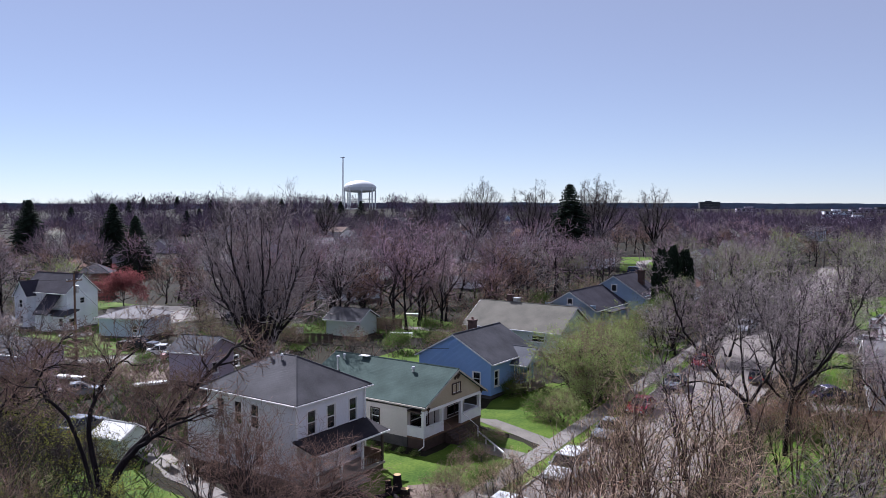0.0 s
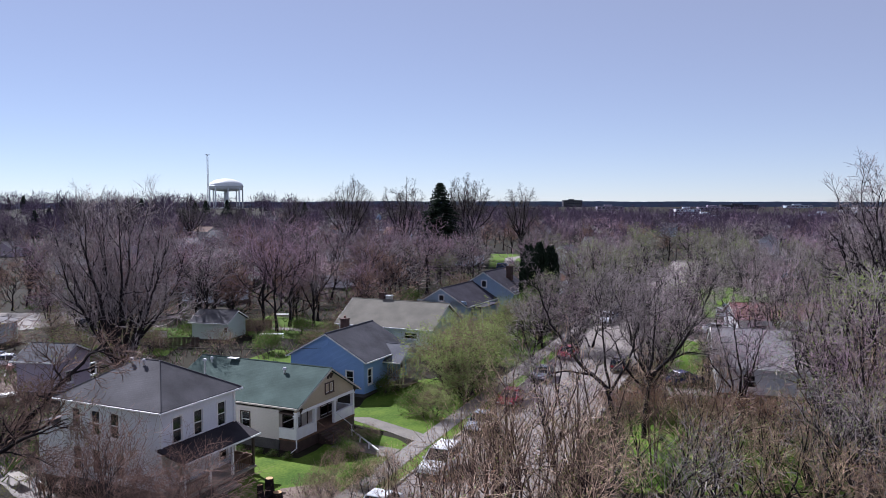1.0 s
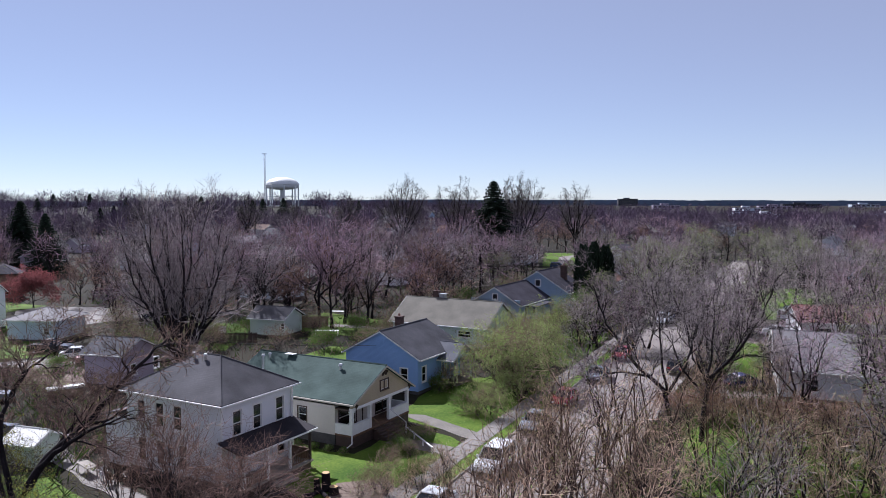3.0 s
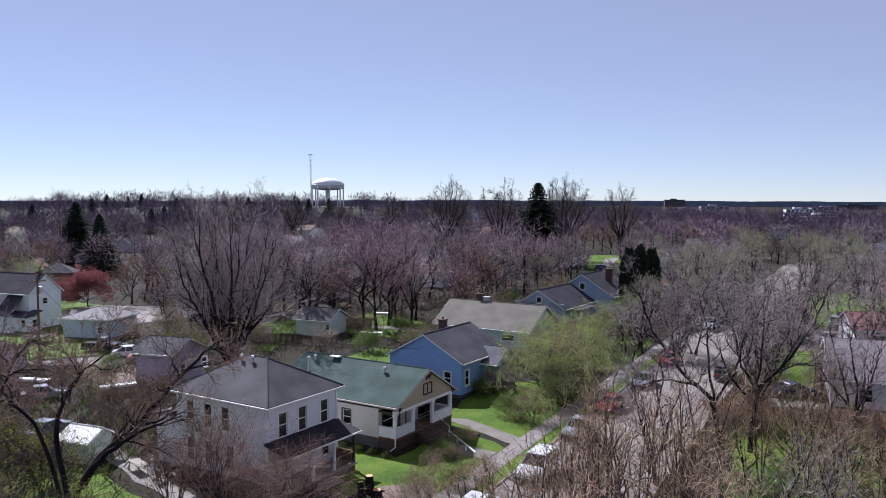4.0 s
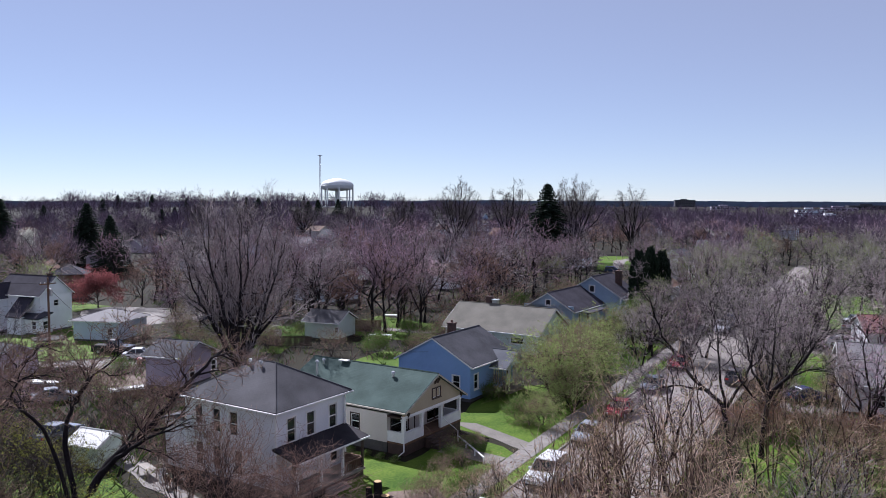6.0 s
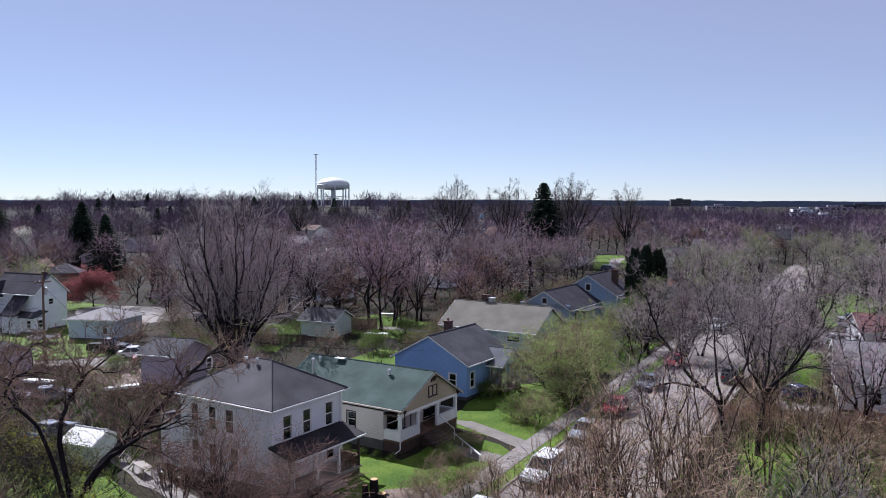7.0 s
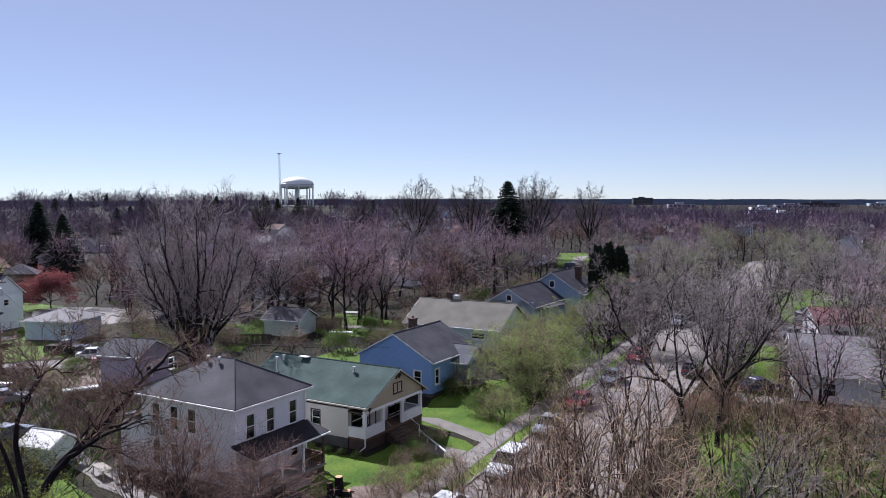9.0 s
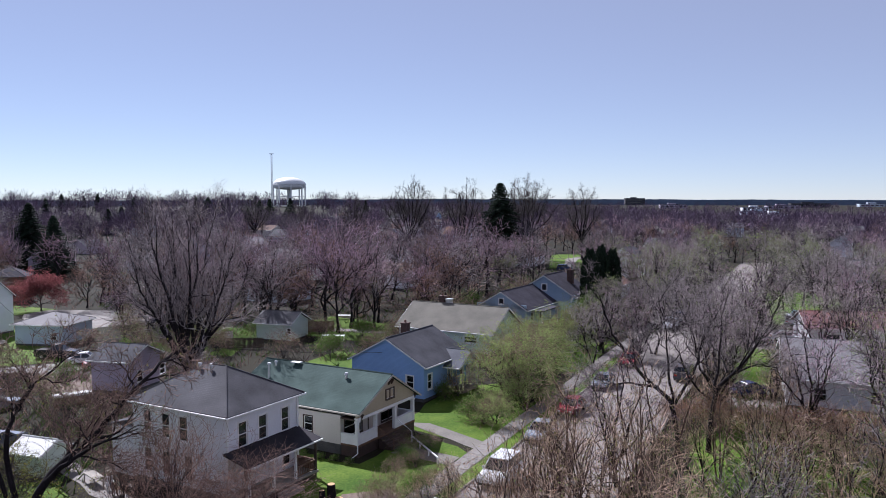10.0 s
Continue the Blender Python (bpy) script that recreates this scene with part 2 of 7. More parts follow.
def prism(bm, outline, y0, y1, axis='Y'):
    """Extrudes a convex or plain outline of (a, z) along an axis."""
    def at(a, z, d):
        return (a, d, z) if axis == 'Y' else (d, a, z)
    v0 = [bm.verts.new(at(a, z, y0)) for a, z in outline]
    v1 = [bm.verts.new(at(a, z, y1)) for a, z in outline]
    n = len(outline)
    bm.faces.new(v0)
    bm.faces.new(v1[::-1])
    for i in range(n):
        bm.faces.new((v0[i], v0[(i + 1) % n], v1[(i + 1) % n], v1[i]))
    return bm


def cyl(bm, x, y, z0, z1, r0, r1=None, n=10):
    r1 = r0 if r1 is None else r1
    a = [bm.verts.new((x + r0 * math.cos(6.2832 * i / n), y + r0 * math.sin(6.2832 * i / n), z0)) for i in range(n)]
    b = [bm.verts.new((x + r1 * math.cos(6.2832 * i / n), y + r1 * math.sin(6.2832 * i / n), z1)) for i in range(n)]
    bm.faces.new(a[::-1])
    bm.faces.new(b)
    for i in range(n):
        bm.faces.new((a[i], a[(i + 1) % n], b[(i + 1) % n], b[i]))
    return bm


def tube(bm, pts, r, n=6):
    rings = []
    for i, p in enumerate(pts):
        p = Vector(p)
        d = (Vector(pts[min(i + 1, len(pts) - 1)]) - Vector(pts[max(i - 1, 0)])).normalized()
        u = d.orthogonal().normalized()
        w = d.cross(u)
        rr = r[i] if isinstance(r, (list, tuple)) else r
        rings.append([bm.verts.new(p + rr * (math.cos(6.2832 * k / n) * u + math.sin(6.2832 * k / n) * w)) for k in range(n)])
    for a, b in zip(rings, rings[1:]):
        for k in range(n):
            bm.faces.new((a[k], a[(k + 1) % n], b[(k + 1) % n], b[k]))
    bm.faces.new(rings[0][::-1])
    bm.faces.new(rings[-1])
    return bm


# ---- trees ----
def strand_mesh(name, strands, material):
    """Joins tapered strands (points, radii, sides) into one mesh; points may hold a whole batch of like strands."""
    groups, V, F, base = {}, [], [], 0
    for pts, rad, k in strands:
        if pts.ndim == 2:
            pts, rad = pts[None], rad[None]
        groups.setdefault((pts.shape[1], k), []).append((pts, rad))
    for (n, k), items in groups.items():
        pts, rad = np.concatenate([p for p, _ in items]), np.concatenate([r for _, r in items])
        d = np.gradient(pts, axis=1)
        d /= np.linalg.norm(d, axis=2)[..., None] + 1e-9
        ref = np.where(np.abs(d[..., 2:3]) < 0.9, np.array([0, 0, 1.0]), np.array([1.0, 0, 0]))
        u = np.cross(d, ref)
        u /= np.linalg.norm(u, axis=2)[..., None] + 1e-9
        w = np.cross(d, u)
        a = (np.arange(k) * 2 * np.pi / k)[None, None, :, None]
        ring = pts[:, :, None] + rad[:, :, None, None] * (np.cos(a) * u[:, :, None] + np.sin(a) * w[:, :, None])
        V.append(ring.reshape(-1, 3))
        h = np.arange(len(pts))[:, None, None] * (n * k) + np.arange(n - 1)[None, :, None] * k + base
        j = np.arange(k)[None, None]
        F.append(np.stack([h + j, h + (j + 1) % k, h + k + (j + 1) % k, h + k + j], -1).reshape(-1, 4))
        base += len(pts) * n * k
    V, F = np.concatenate(V), np.concatenate(F)
    me = bpy.data.meshes.new(name)
    me.vertices.add(len(V))
    me.vertices.foreach_set("co", V.astype(np.float32).ravel())
    me.loops.add(F.size)
    me.loops.foreach_set("vertex_index", F.astype(np.int32).ravel())
    me.polygons.add(len(F))
    me.polygons.foreach_set("loop_start", np.arange(0, F.size, 4, dtype=np.int32))
    me.polygons.foreach_set("use_smooth", np.ones(len(F), dtype=bool))
    me.update(calc_edges=True)
    me.materials.append(material)
    return me


def leaf_mesh(name, at, size, material, rng):
    """Small bent leaves, two triangles each, at the given places."""
    n = len(at)
    a = rng.normal(size=(n, 3))
    a /= np.linalg.norm(a, axis=1)[:, None]
    b = np.cross(a, rng.normal(size=(n, 3)))
    b /= np.linalg.norm(b, axis=1)[:, None]
    c = np.cross(a, b)
    s = (size if np.ndim(size) == 0 else np.asarray(size)[:, None]) * rng.uniform(0.6, 1.4, (n, 1))
    V = np.stack([at - a * s, at + b * s * 0.5 + c * s * 0.25, at + a * s, at - b * s * 0.5 + c * s * 0.25], 1).reshape(-1, 3)
    i = np.arange(n)[:, None] * 4
    F = np.concatenate([i + np.array([[0, 1, 2]]), i + np.array([[0, 2, 3]])]).astype(np.int32)
    me = bpy.data.meshes.new(name)
    me.vertices.add(len(V))
    me.vertices.foreach_set("co", V.astype(np.float32).ravel())
    me.loops.add(F.size)
    me.loops.foreach_set("vertex_index", F.ravel())
    me.polygons.add(len(F))
    me.polygons.foreach_set("loop_start", np.arange(0, F.size, 3, dtype=np.int32))
    me.update(calc_edges=True)
    me.materials.append(material)
    return me


def twig_mesh(name, at, way, length, width, material, rng):
    """Long thin blades, two triangles each, that lie along the given ways: far twigs."""
    n = len(at)
    a = way / (np.linalg.norm(way, axis=1)[:, None] + 1e-9)
    b = np.cross(a, rng.normal(size=(n, 3)))
    b /= np.linalg.norm(b, axis=1)[:, None] + 1e-9
    ln = np.asarray(length)[:, None] * rng.uniform(0.5, 1.3, (n, 1))
    w = np.asarray(width)[:, None]
    V = np.stack([at - b * w, at + b * w, at + a * ln + b * w * 0.3, at + a * ln - b * w * 0.3], 1).reshape(-1, 3)
    F = (np.arange(n)[:, None] * 4 + np.arange(4)[None]).astype(np.int32)
    me = bpy.data.meshes.new(name)
    me.vertices.add(len(V))
    me.vertices.foreach_set("co", V.astype(np.float32).ravel())
    me.loops.add(F.size)
    me.loops.foreach_set("vertex_index", F.ravel())
    me.polygons.add(n)
    me.polygons.foreach_set("loop_start", np.arange(0, F.size, 4, dtype=np.int32))
    me.update(calc_edges=True)
    me.materials.append(material)
    return me


def grow(seed, height, spread, stems=1, fork=0.3, kids=(8, 6, 6, 5), droop=0.0, wild=0.25, trunk_r=None, sides=(7, 5, 3, 3, 3), upright=0.5, twig_r=0.014, limbs=(), tip=3):
    """A broad-leaved tree's skeleton: strands by level, and the twig tips."""
    rng = np.random.default_rng(seed)
    levels = [[] for _ in range(len(kids) + 1)]
    tips = []
    trunk_r = trunk_r or height * 0.0145

    def unit(v):
        return v / (np.linalg.norm(v) + 1e-9)

    def branch(p, d, length, r, lv):
        n = (2 if lv > 3 or twig_r > 0.03 else tip) if lv == len(kids) and lv > 2 else (8, 7, 4, 3, 3, 3)[lv]
        pts, dd = [p], d
        for i in range(n - 1):
            pull = np.array([0, 0, upright * 0.3 if lv < 2 else upright * 0.12 - droop])
            dd = unit(dd + rng.normal(0, wild * (0.5 if lv == 0 else 1), 3) + pull)
            pts.append(pts[-1] + dd * length / (n - 1))
        pts = np.array(pts)
        end = 0.2 if lv < len(kids) else 0.5
        rad = r * np.linspace(1, end, n)
        if lv == 0:
            rad[0] *= 1.5
        levels[lv].append((pts, rad, sides[min(lv, len(sides) - 1)]))
        sprout(pts, r, length, lv, n)

    def sprout(pts, r, length, lv, n):
        if lv == len(kids):
            tips.append(pts[-1])
            tips.append((pts[0] + pts[-1]) / 2)
            return
        count = max(2, int(round(kids[lv] * rng.uniform(0.75, 1.25))))
        lo = fork if lv == 0 else 0.15
        fr = lo + (1 - lo) * (np.arange(count) + rng.uniform(0, 1, count)) / count
        az = rng.uniform(0, 6.28)
        for f in np.minimum(fr, 0.99):
            x = f * (n - 1)
            i = int(x)
            q = pts[i] + (pts[i + 1] - pts[i]) * (x - i)
            dl = unit(pts[i + 1] - pts[i])
            az += 2.4 + rng.normal(0, 0.4)
            o = unit(np.cross(dl, (0.3, 0.2, 0.93) if abs(dl[2]) < 0.9 else (1, 0, 0.1)))
            o2 = np.cross(dl, o)
            side = math.cos(az) * o + math.sin(az) * o2
            ang = rng.uniform(0.45, 0.95) if lv else rng.uniform(0.4, 0.8 + 0.3 * (1 - f))
            ln = length * (1 - 0.5 * f) * rng.uniform(0.55, 0.95)
            if lv == 0:
                ln = spread * rng.uniform(0.8, 1.2) * (1.2 - 0.55 * f)
            r2 = min(0.75 * r * (1 - 0.65 * f), r * 0.6)
            branch(q, unit(dl * math.cos(ang) + side * math.sin(ang)), ln, max(r2, twig_r), lv + 1)

    for pts, r in limbs:
        q = np.array(pts, float)
        t0, t1 = np.arange(len(q)), np.linspace(0, len(q) - 1, 3 * len(q))
        q = np.stack([np.interp(t1, t0, q[:, k]) for k in range(3)], 1)
        q[1:-1] = (q[:-2] + 2 * q[1:-1] + q[2:]) / 4 + rng.normal(0, 0.05, (len(q) - 2, 3))
        levels[0].append((q, r * np.linspace(1, 0.14, len(q)), 7))
        sprout(q, r * 0.62, np.linalg.norm(np.diff(q, axis=0), axis=1).sum(), 0, len(q))
    for s in range(stems):
        a = 6.2832 * s / stems + rng.uniform(0, 0.8)
        lean = 0.0 if stems == 1 else rng.uniform(0.15, 0.4)
        d = unit(np.array([lean * math.cos(a), lean * math.sin(a), 1.0]))
        off = np.array([math.cos(a), math.sin(a), 0]) * (0 if stems == 1 else trunk_r * 1.2)
        branch(off, d, height * rng.uniform(0.5, 0.62), trunk_r / math.sqrt(stems) * 1.15, 0)
    # bring to the asked height
    top = max(t[2] for t in tips)
    k = height / top if not limbs else 1.0
    kk = math.sqrt(k)
    for lv in levels:
        for i, (p, r, s) in enumerate(lv):
            lv[i] = (p * np.array([kk, kk, k]), r, s)
    return levels, np.array(tips) * np.array([kk, kk, k]), rng


def fan(seed, h, w, n, low=0.3, r=0.4, lean=0.0):
    """A trunk that parts into rising, slightly crooked limbs which end on a dome: the limbs for grow()."""
    g = np.random.default_rng(seed)
    top = np.array([lean, 0.0, low * h])
    made = [([(0, 0, -0.1), tuple(top * 0.5 + g.normal(0, 0.08, 3)), tuple(top)], r)]
    for i in range(n):
        a, rho = 6.2832 * i * 0.382 + g.uniform(-0.35, 0.35), math.sqrt((i + 0.4) / n)
        end = np.array([lean + w * rho * math.cos(a), w * rho * math.sin(a), h * (0.97 - 0.3 * rho ** 2.2) * g.uniform(0.94, 1.02)])
        root = np.array([0, 0, -0.1]) + (top - np.array([0, 0, -0.1])) * g.uniform(0.75, 1.0)
        pts = []
        for k in range(6):
            f = k / 5
            out = f ** 0.95 + 0.06 * math.sin(3.14 * f)
            p = np.array([root[0] + (end[0] - root[0]) * out, root[1] + (end[1] - root[1]) * out, root[2] + (end[2] - root[2]) * f])
            pts.append(tuple(p + (g.normal(0, 0.035 * w, 3) if 0 < k else 0)))
        made.append((pts, r * g.uniform(0.42, 0.6)))
    return made


KINDS = {}


def tree(kind, x, y, scale=1.0, turn=0.0, label="", z=-0.05, group=""):
    """Places a tree of a kind: built once, then copied with its parts."""
    spec = KINDS[kind]
    m = pose(x, y, z, 0, 0, turn) @ Matrix.Diagonal((scale, scale, scale, 1))
    if "ob" in spec:
        first = spec["ob"]
        sc = tuple(first.scale)
        first.scale = (1, 1, 1)
        ob = copy_thing(first, m)
        first.scale = sc
    else:
        ob = spec["build"](spec)
        ob.matrix_world = m
        spec["ob"] = ob
    return tagged(ob, label or spec["label"], spec["category"], group or spec.get("group", ""))


def build_bare(spec):
    levels, tips, rng = grow(**spec["grow"])
    ob = thing(spec["name"], Matrix(), spec["label"], spec["category"])
    wood, many = M[spec.get("bark", "bark")], spec["grow"].get("stems", 1)
    lead = levels[0][:max(1, many)]
    if spec["name"] == "bare_tree" and spec["grow"].get("twig_r", 0) > 0.04:
        part("trunk", strand_mesh("trunk", [s for lv in levels[:spec["limb_levels"]] for s in lv], wood), None, ob)
        levels = [[]] + [[]] * (spec["limb_levels"] - 1) + levels[spec["limb_levels"]:]
        lead = []
    for s in lead:
        part("stem" if many > 1 else "trunk", strand_mesh("stem", [s], wood), None, ob)
    limbs = levels[0][len(lead):] + [s for lv in levels[1:spec["limb_levels"]] for s in lv]
    if limbs:
        tagged(part("bough", strand_mesh("bough", limbs, wood), None, ob), kind="stuff")
    rest = [s for lv in levels[spec["limb_levels"]:] for s in lv]
    tagged(part("crown", strand_mesh("crown", rest, M[spec["twig"]]), None, ob), kind="stuff")
    if spec.get("leaf"):
        k = spec["per_tip"]
        at = np.repeat(tips, int(math.ceil(k)), axis=0)
        at = at[rng.uniform(0, 1, len(at)) < k / math.ceil(k)]
        at = at + rng.normal(0, spec.get("fuzz", 0.18), at.shape)
        if spec.get("clump") is not None:
            at = at[[noise.noise(Vector(p) * 0.62) > spec["clump"] - 0.12 for p in at]]
        part("foliage", leaf_mesh("leaves", at, spec["leaf_size"], M[spec["leaf"]], rng), None, ob, spec.get("leaf_label", ""))
    return ob


def kind(key, name, label, category, twig, leaf=None, per_tip=1.0, leaf_size=0.06, bark="bark", fuzz=0.18, leaf_label="", limb_levels=2, clump=None, **g):
    KINDS[key] = dict(name=name, label=label, category=category, twig=twig, leaf=leaf, per_tip=per_tip, leaf_size=leaf_size,
                      bark=bark, fuzz=fuzz, leaf_label=leaf_label, limb_levels=limb_levels, clump=clump, grow=g, build=build_bare)


def build_conifer(spec):
    rng = np.random.default_rng(spec["seed"])
    h, w = spec["height"], spec["width"]
    ob = thing(spec["name"], Matrix(), spec["label"], spec["category"])
    part("trunk", strand_mesh("trunk", [(np.array([[0, 0, 0], [0, 0, h * 0.5], [0, 0, h]], float), np.array([h * 0.018, h * 0.01, 0.02]), 6)], M["dark_bark"]), None, ob)
    strands, needles = [], []
    z = h * 0.06
    while z < h * 0.985:
        f = z / h
        reach = w * (1 - f) ** 0.8 * (0.55 + 0.45 * min(1, f * 8))
        for a in np.arange(0, 6.28, 6.28 / spec.get('whorl', 6)) + rng.uniform(0, 6.28):
            L = max(0.3, reach * rng.uniform(0.7, 1.12))
            t = np.linspace(0, 1, 5)
            p = np.stack([L * t * math.cos(a), L * t * math.sin(a), z + L * (0.12 * t - 0.45 * t * t + 0.2 * t ** 3)], 1)
            strands.append((p, np.linspace(0.05, 0.012, 5) * h / 15, 3))
            for u in np.linspace(0.15, 1, max(3, int(L * spec.get('fill', 1.5)))):
                q = np.array([np.interp(u, t, p[:, k]) for k in range(3)])
                for sgn in (-1, 1):
                    ln = 0.28 * L * (1.15 - u) + 0.22
                    dr = np.array([math.cos(a + sgn * 0.9), math.sin(a + sgn * 0.9), -0.25 + rng.normal(0, 0.15)])
                    needles.append((q, q + dr * ln * rng.uniform(0.7, 1.2)))
        z += h * spec.get('gap', 0.045) * rng.uniform(0.8, 1.2) * (1.25 - 0.6 * f)
    part("bough", strand_mesh("branches", strands, M["dark_bark"]), None, ob)
    tw = [(np.array([a, (a + b) / 2 + (0, 0, 0.03), b]), np.array([0.06, 0.15, 0.02]) * spec.get('thick', 1.0) * (h / 15) ** 0.5, 3) for a, b in needles]
    part("needles", strand_mesh("needles", tw, M["needle"]), None, ob)
    return ob


def build_arborvitae(spec):
    """A dense column of upright sprays."""
    rng = np.random.default_rng(spec["seed"])
    h, w = spec["height"], spec["width"]
    ob = thing(spec["name"], Matrix(), spec["label"], spec["category"])
    part("trunk", strand_mesh("trunk", [(np.array([[0, 0, 0], [0, 0, h * 0.9]], float), np.array([0.2, 0.04]), 6)], M["dark_bark"]), None, ob)
    tw = []
    for i in range(1700):
        f = rng.uniform(0, 1) ** 0.9
        r = w * (0.75 + 0.35 * math.sin(3.1 * min(1, f * 1.05)) - 0.75 * max(0, f - 0.8) * 4) * math.sqrt(rng.uniform(0.35, 1)) * 0.9
        a = rng.uniform(0, 6.28)
        p = np.array([r * math.cos(a), r * math.sin(a), 0.15 + f * h * 0.95])
        d = np.array([0.35 * math.cos(a), 0.35 * math.sin(a), 1]) + rng.normal(0, 0.2, 3)
        ln = rng.uniform(0.35, 0.8)
        tw.append((np.array([p, p + d * ln * 0.5, p + d * ln]), np.array([0.06, 0.17, 0.01]), 3))
    part("foliage", strand_mesh("foliage", tw, M["needle"]), None, ob)
    return ob


# ---- ground, street and walks ----
LOTS = 34.6          # the lots' turn, degrees
STREET = 31.0        # the street's turn
S_DIR = Vector((math.sin(radians(STREET)), math.cos(radians(STREET)), 0))
P_DIR = Vector((S_DIR.y, -S_DIR.x, 0))


def along(a, b, z=0.0):
    """A place on the street's grid: a metres along it, b metres across."""
    v = S_DIR * a + P_DIR * b
    return Vector((v.x, v.y, z))


def rise(x, y):
    """The land's height: level round the houses, a low hill by the water tower, a valley beyond on the other side."""
    r = math.hypot(x, y)
    k = min(1, max(0, (r - 330) / 500))
    k = k * k * (3 - 2 * k)
    hill = 13 * math.exp(-((x + 190) / 360) ** 2 - ((y - 950) / 420) ** 2)
    dip = -9 * math.exp(-((x - 700) / 420) ** 2 - ((y - 900) / 600) ** 2)
    return k * (hill + dip + 2.0 * noise.noise(Vector((x, y, 0)) * 0.004))


def land():
    bm = bmesh.new()
    rings = [0, 20, 40, 60, 80, 100, 125, 150, 180, 220, 270, 330, 400, 480, 570, 680, 800, 950, 1100, 1300, 1600, 2000, 2600, 3400, 4600]
    n = 96
    prev = None
    c = bm.verts.new((0, 0, 0))
    for r in rings[1:]:
        ring = []
        for i in range(n):
            a = 6.283185 * i / n
            x, y = r * math.cos(a), r * math.sin(a)
            ring.append(bm.verts.new((x, y, rise(x, y))))
        for i in range(n):
            j = (i + 1) % n
            if prev is None:
                bm.faces.new((c, ring[i], ring[j]))
            else:
                bm.faces.new((prev[i], ring[i], ring[j], prev[j]))
        prev = ring
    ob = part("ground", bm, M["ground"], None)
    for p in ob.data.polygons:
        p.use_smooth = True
    return tagged(ob, "patchy spring grass, leaf litter and bare soil, coloured dark for shade", "ground", kind="structure")


land()


def sheet(name, corners, thick, material, label, category, kind="structure", wob=0.0, seed=1):
    """A flat slab with slightly uneven edges, its underside in the ground."""
    rng = random.Random(seed)
    pts = []
    for i, c in enumerate(corners):
        a, b = Vector((*c[:2], 0)), Vector((*corners[(i + 1) % len(corners)][:2], 0))
        k = max(1, int((b - a).length / 2.0)) if wob else 1
        for j in range(k):
            p = a + (b - a) * j / k
            pts.append((p.x + rng.uniform(-wob, wob), p.y + rng.uniform(-wob, wob)))
    bm = bmesh.new()
    lo = [bm.verts.new((x, y, -0.1)) for x, y in pts]
    hi = [bm.verts.new((x, y, thick)) for x, y in pts]
    n = len(pts)
    bm.faces.new(hi)
    for i in range(n):
        bm.faces.new((lo[i], lo[(i + 1) % n], hi[(i + 1) % n], hi[i]))
    bmesh.ops.triangulate(bm, faces=[f for f in bm.faces if len(f.verts) > 4])
    return tagged(part(name, bm, material, None), label, category, kind=kind)


def strip(name, a0, a1, b0, b1, thick, material, label, category, wob=0.0, seed=1):
    return sheet(name, [along(a0, b0), along(a0, b1), along(a1, b1), along(a1, b0)], thick, material, label, category, wob=wob, seed=seed)


strip("road", -30, 270, -22.6, -12.6, 0.02, M["asphalt"], "worn pinkish-grey asphalt street with parked cars", "road")
for nm, b in (("kerb_west", -22.75), ("kerb_east", -12.6)):
    strip(nm, -30, 270, b, b + 0.15, 0.14, M["concrete"], "pale concrete kerb along the street", "kerb")

# lawns, each a slab of turf
def lawn(corners, seed):
    return sheet("lawn", corners, 0.03 + 0.002 * (seed % 5), M["lawn"], "fresh green mown spring lawn", "lawn", wob=0.35, seed=seed)


lawn([(2.0, 70.5), (9.6, 62.0), (15.2, 73.0), (19.5, 82.5), (15.5, 86.0), (9.0, 84.0), (6.0, 79.0)], 0)
lawn([(-10.5, 66.0), (-1.6, 60.2), (2.6, 66.4), (4.0, 67.6), (7.6, 62.0), (4.9, 58.0), (1.3, 52.0), (-1.1, 48.0), (-6.0, 53.0)], 1)
lawn([(-31.0, 58.0), (-24.4, 58.4), (-20.9, 54.7), (-16.3, 49.8), (-17.0, 44.0), (-36.0, 41.0)], 2)
lawn([(-64.0, 104.0), (-47.0, 99.5), (-40.5, 103.0), (-43.0, 113.0), (-52.0, 131.0), (-58.0, 128.0), (-66.0, 116.0)], 3)
lawn([(37.5, 80.5), (43.5, 81.5), (54.5, 101.0), (49.0, 105.5), (45.0, 99.0)], 4)
lawn([(20.5, 49.0), (27.0, 64.0), (32.0, 73.5), (37.0, 71.5), (41.0, 60.0), (36.0, 46.0)], 5)
lawn([(9.0, 30.0), (20.0, 47.0), (35.0, 45.0), (40.0, 34.0), (24.0, 27.0)], 13)
lawn([(52.0, 228.0), (72.0, 226.0), (88.0, 280.0), (66.0, 286.0)], 6)
lawn([(-16.0, 122.0), (0.0, 112.0), (5.0, 126.0), (-8.0, 138.0)], 7)
lawn([(-30.0, 108.0), (-19.0, 104.0), (-16.0, 124.0), (-30.0, 130.0)], 8)
lawn([(-80.0, 146.0), (-66.0, 140.0), (-60.0, 152.0), (-74.0, 160.0)], 9)
lawn([(18.5, 92.0), (24.5, 90.0), (36.0, 112.0), (28.0, 117.0)], 10)
lawn([(66.0, 122.0), (76.0, 116.0), (100.0, 160.0), (86.0, 168.0)], 11)
lawn([(-10.0, 98.0), (1.0, 92.0), (4.0, 98.0), (-5.0, 106.0)], 12)
strip("verge", -30, 100, -23.9, -22.75, 0.05, M["lawn"], "narrow green strip between kerb and walk", "verge", 0.05)

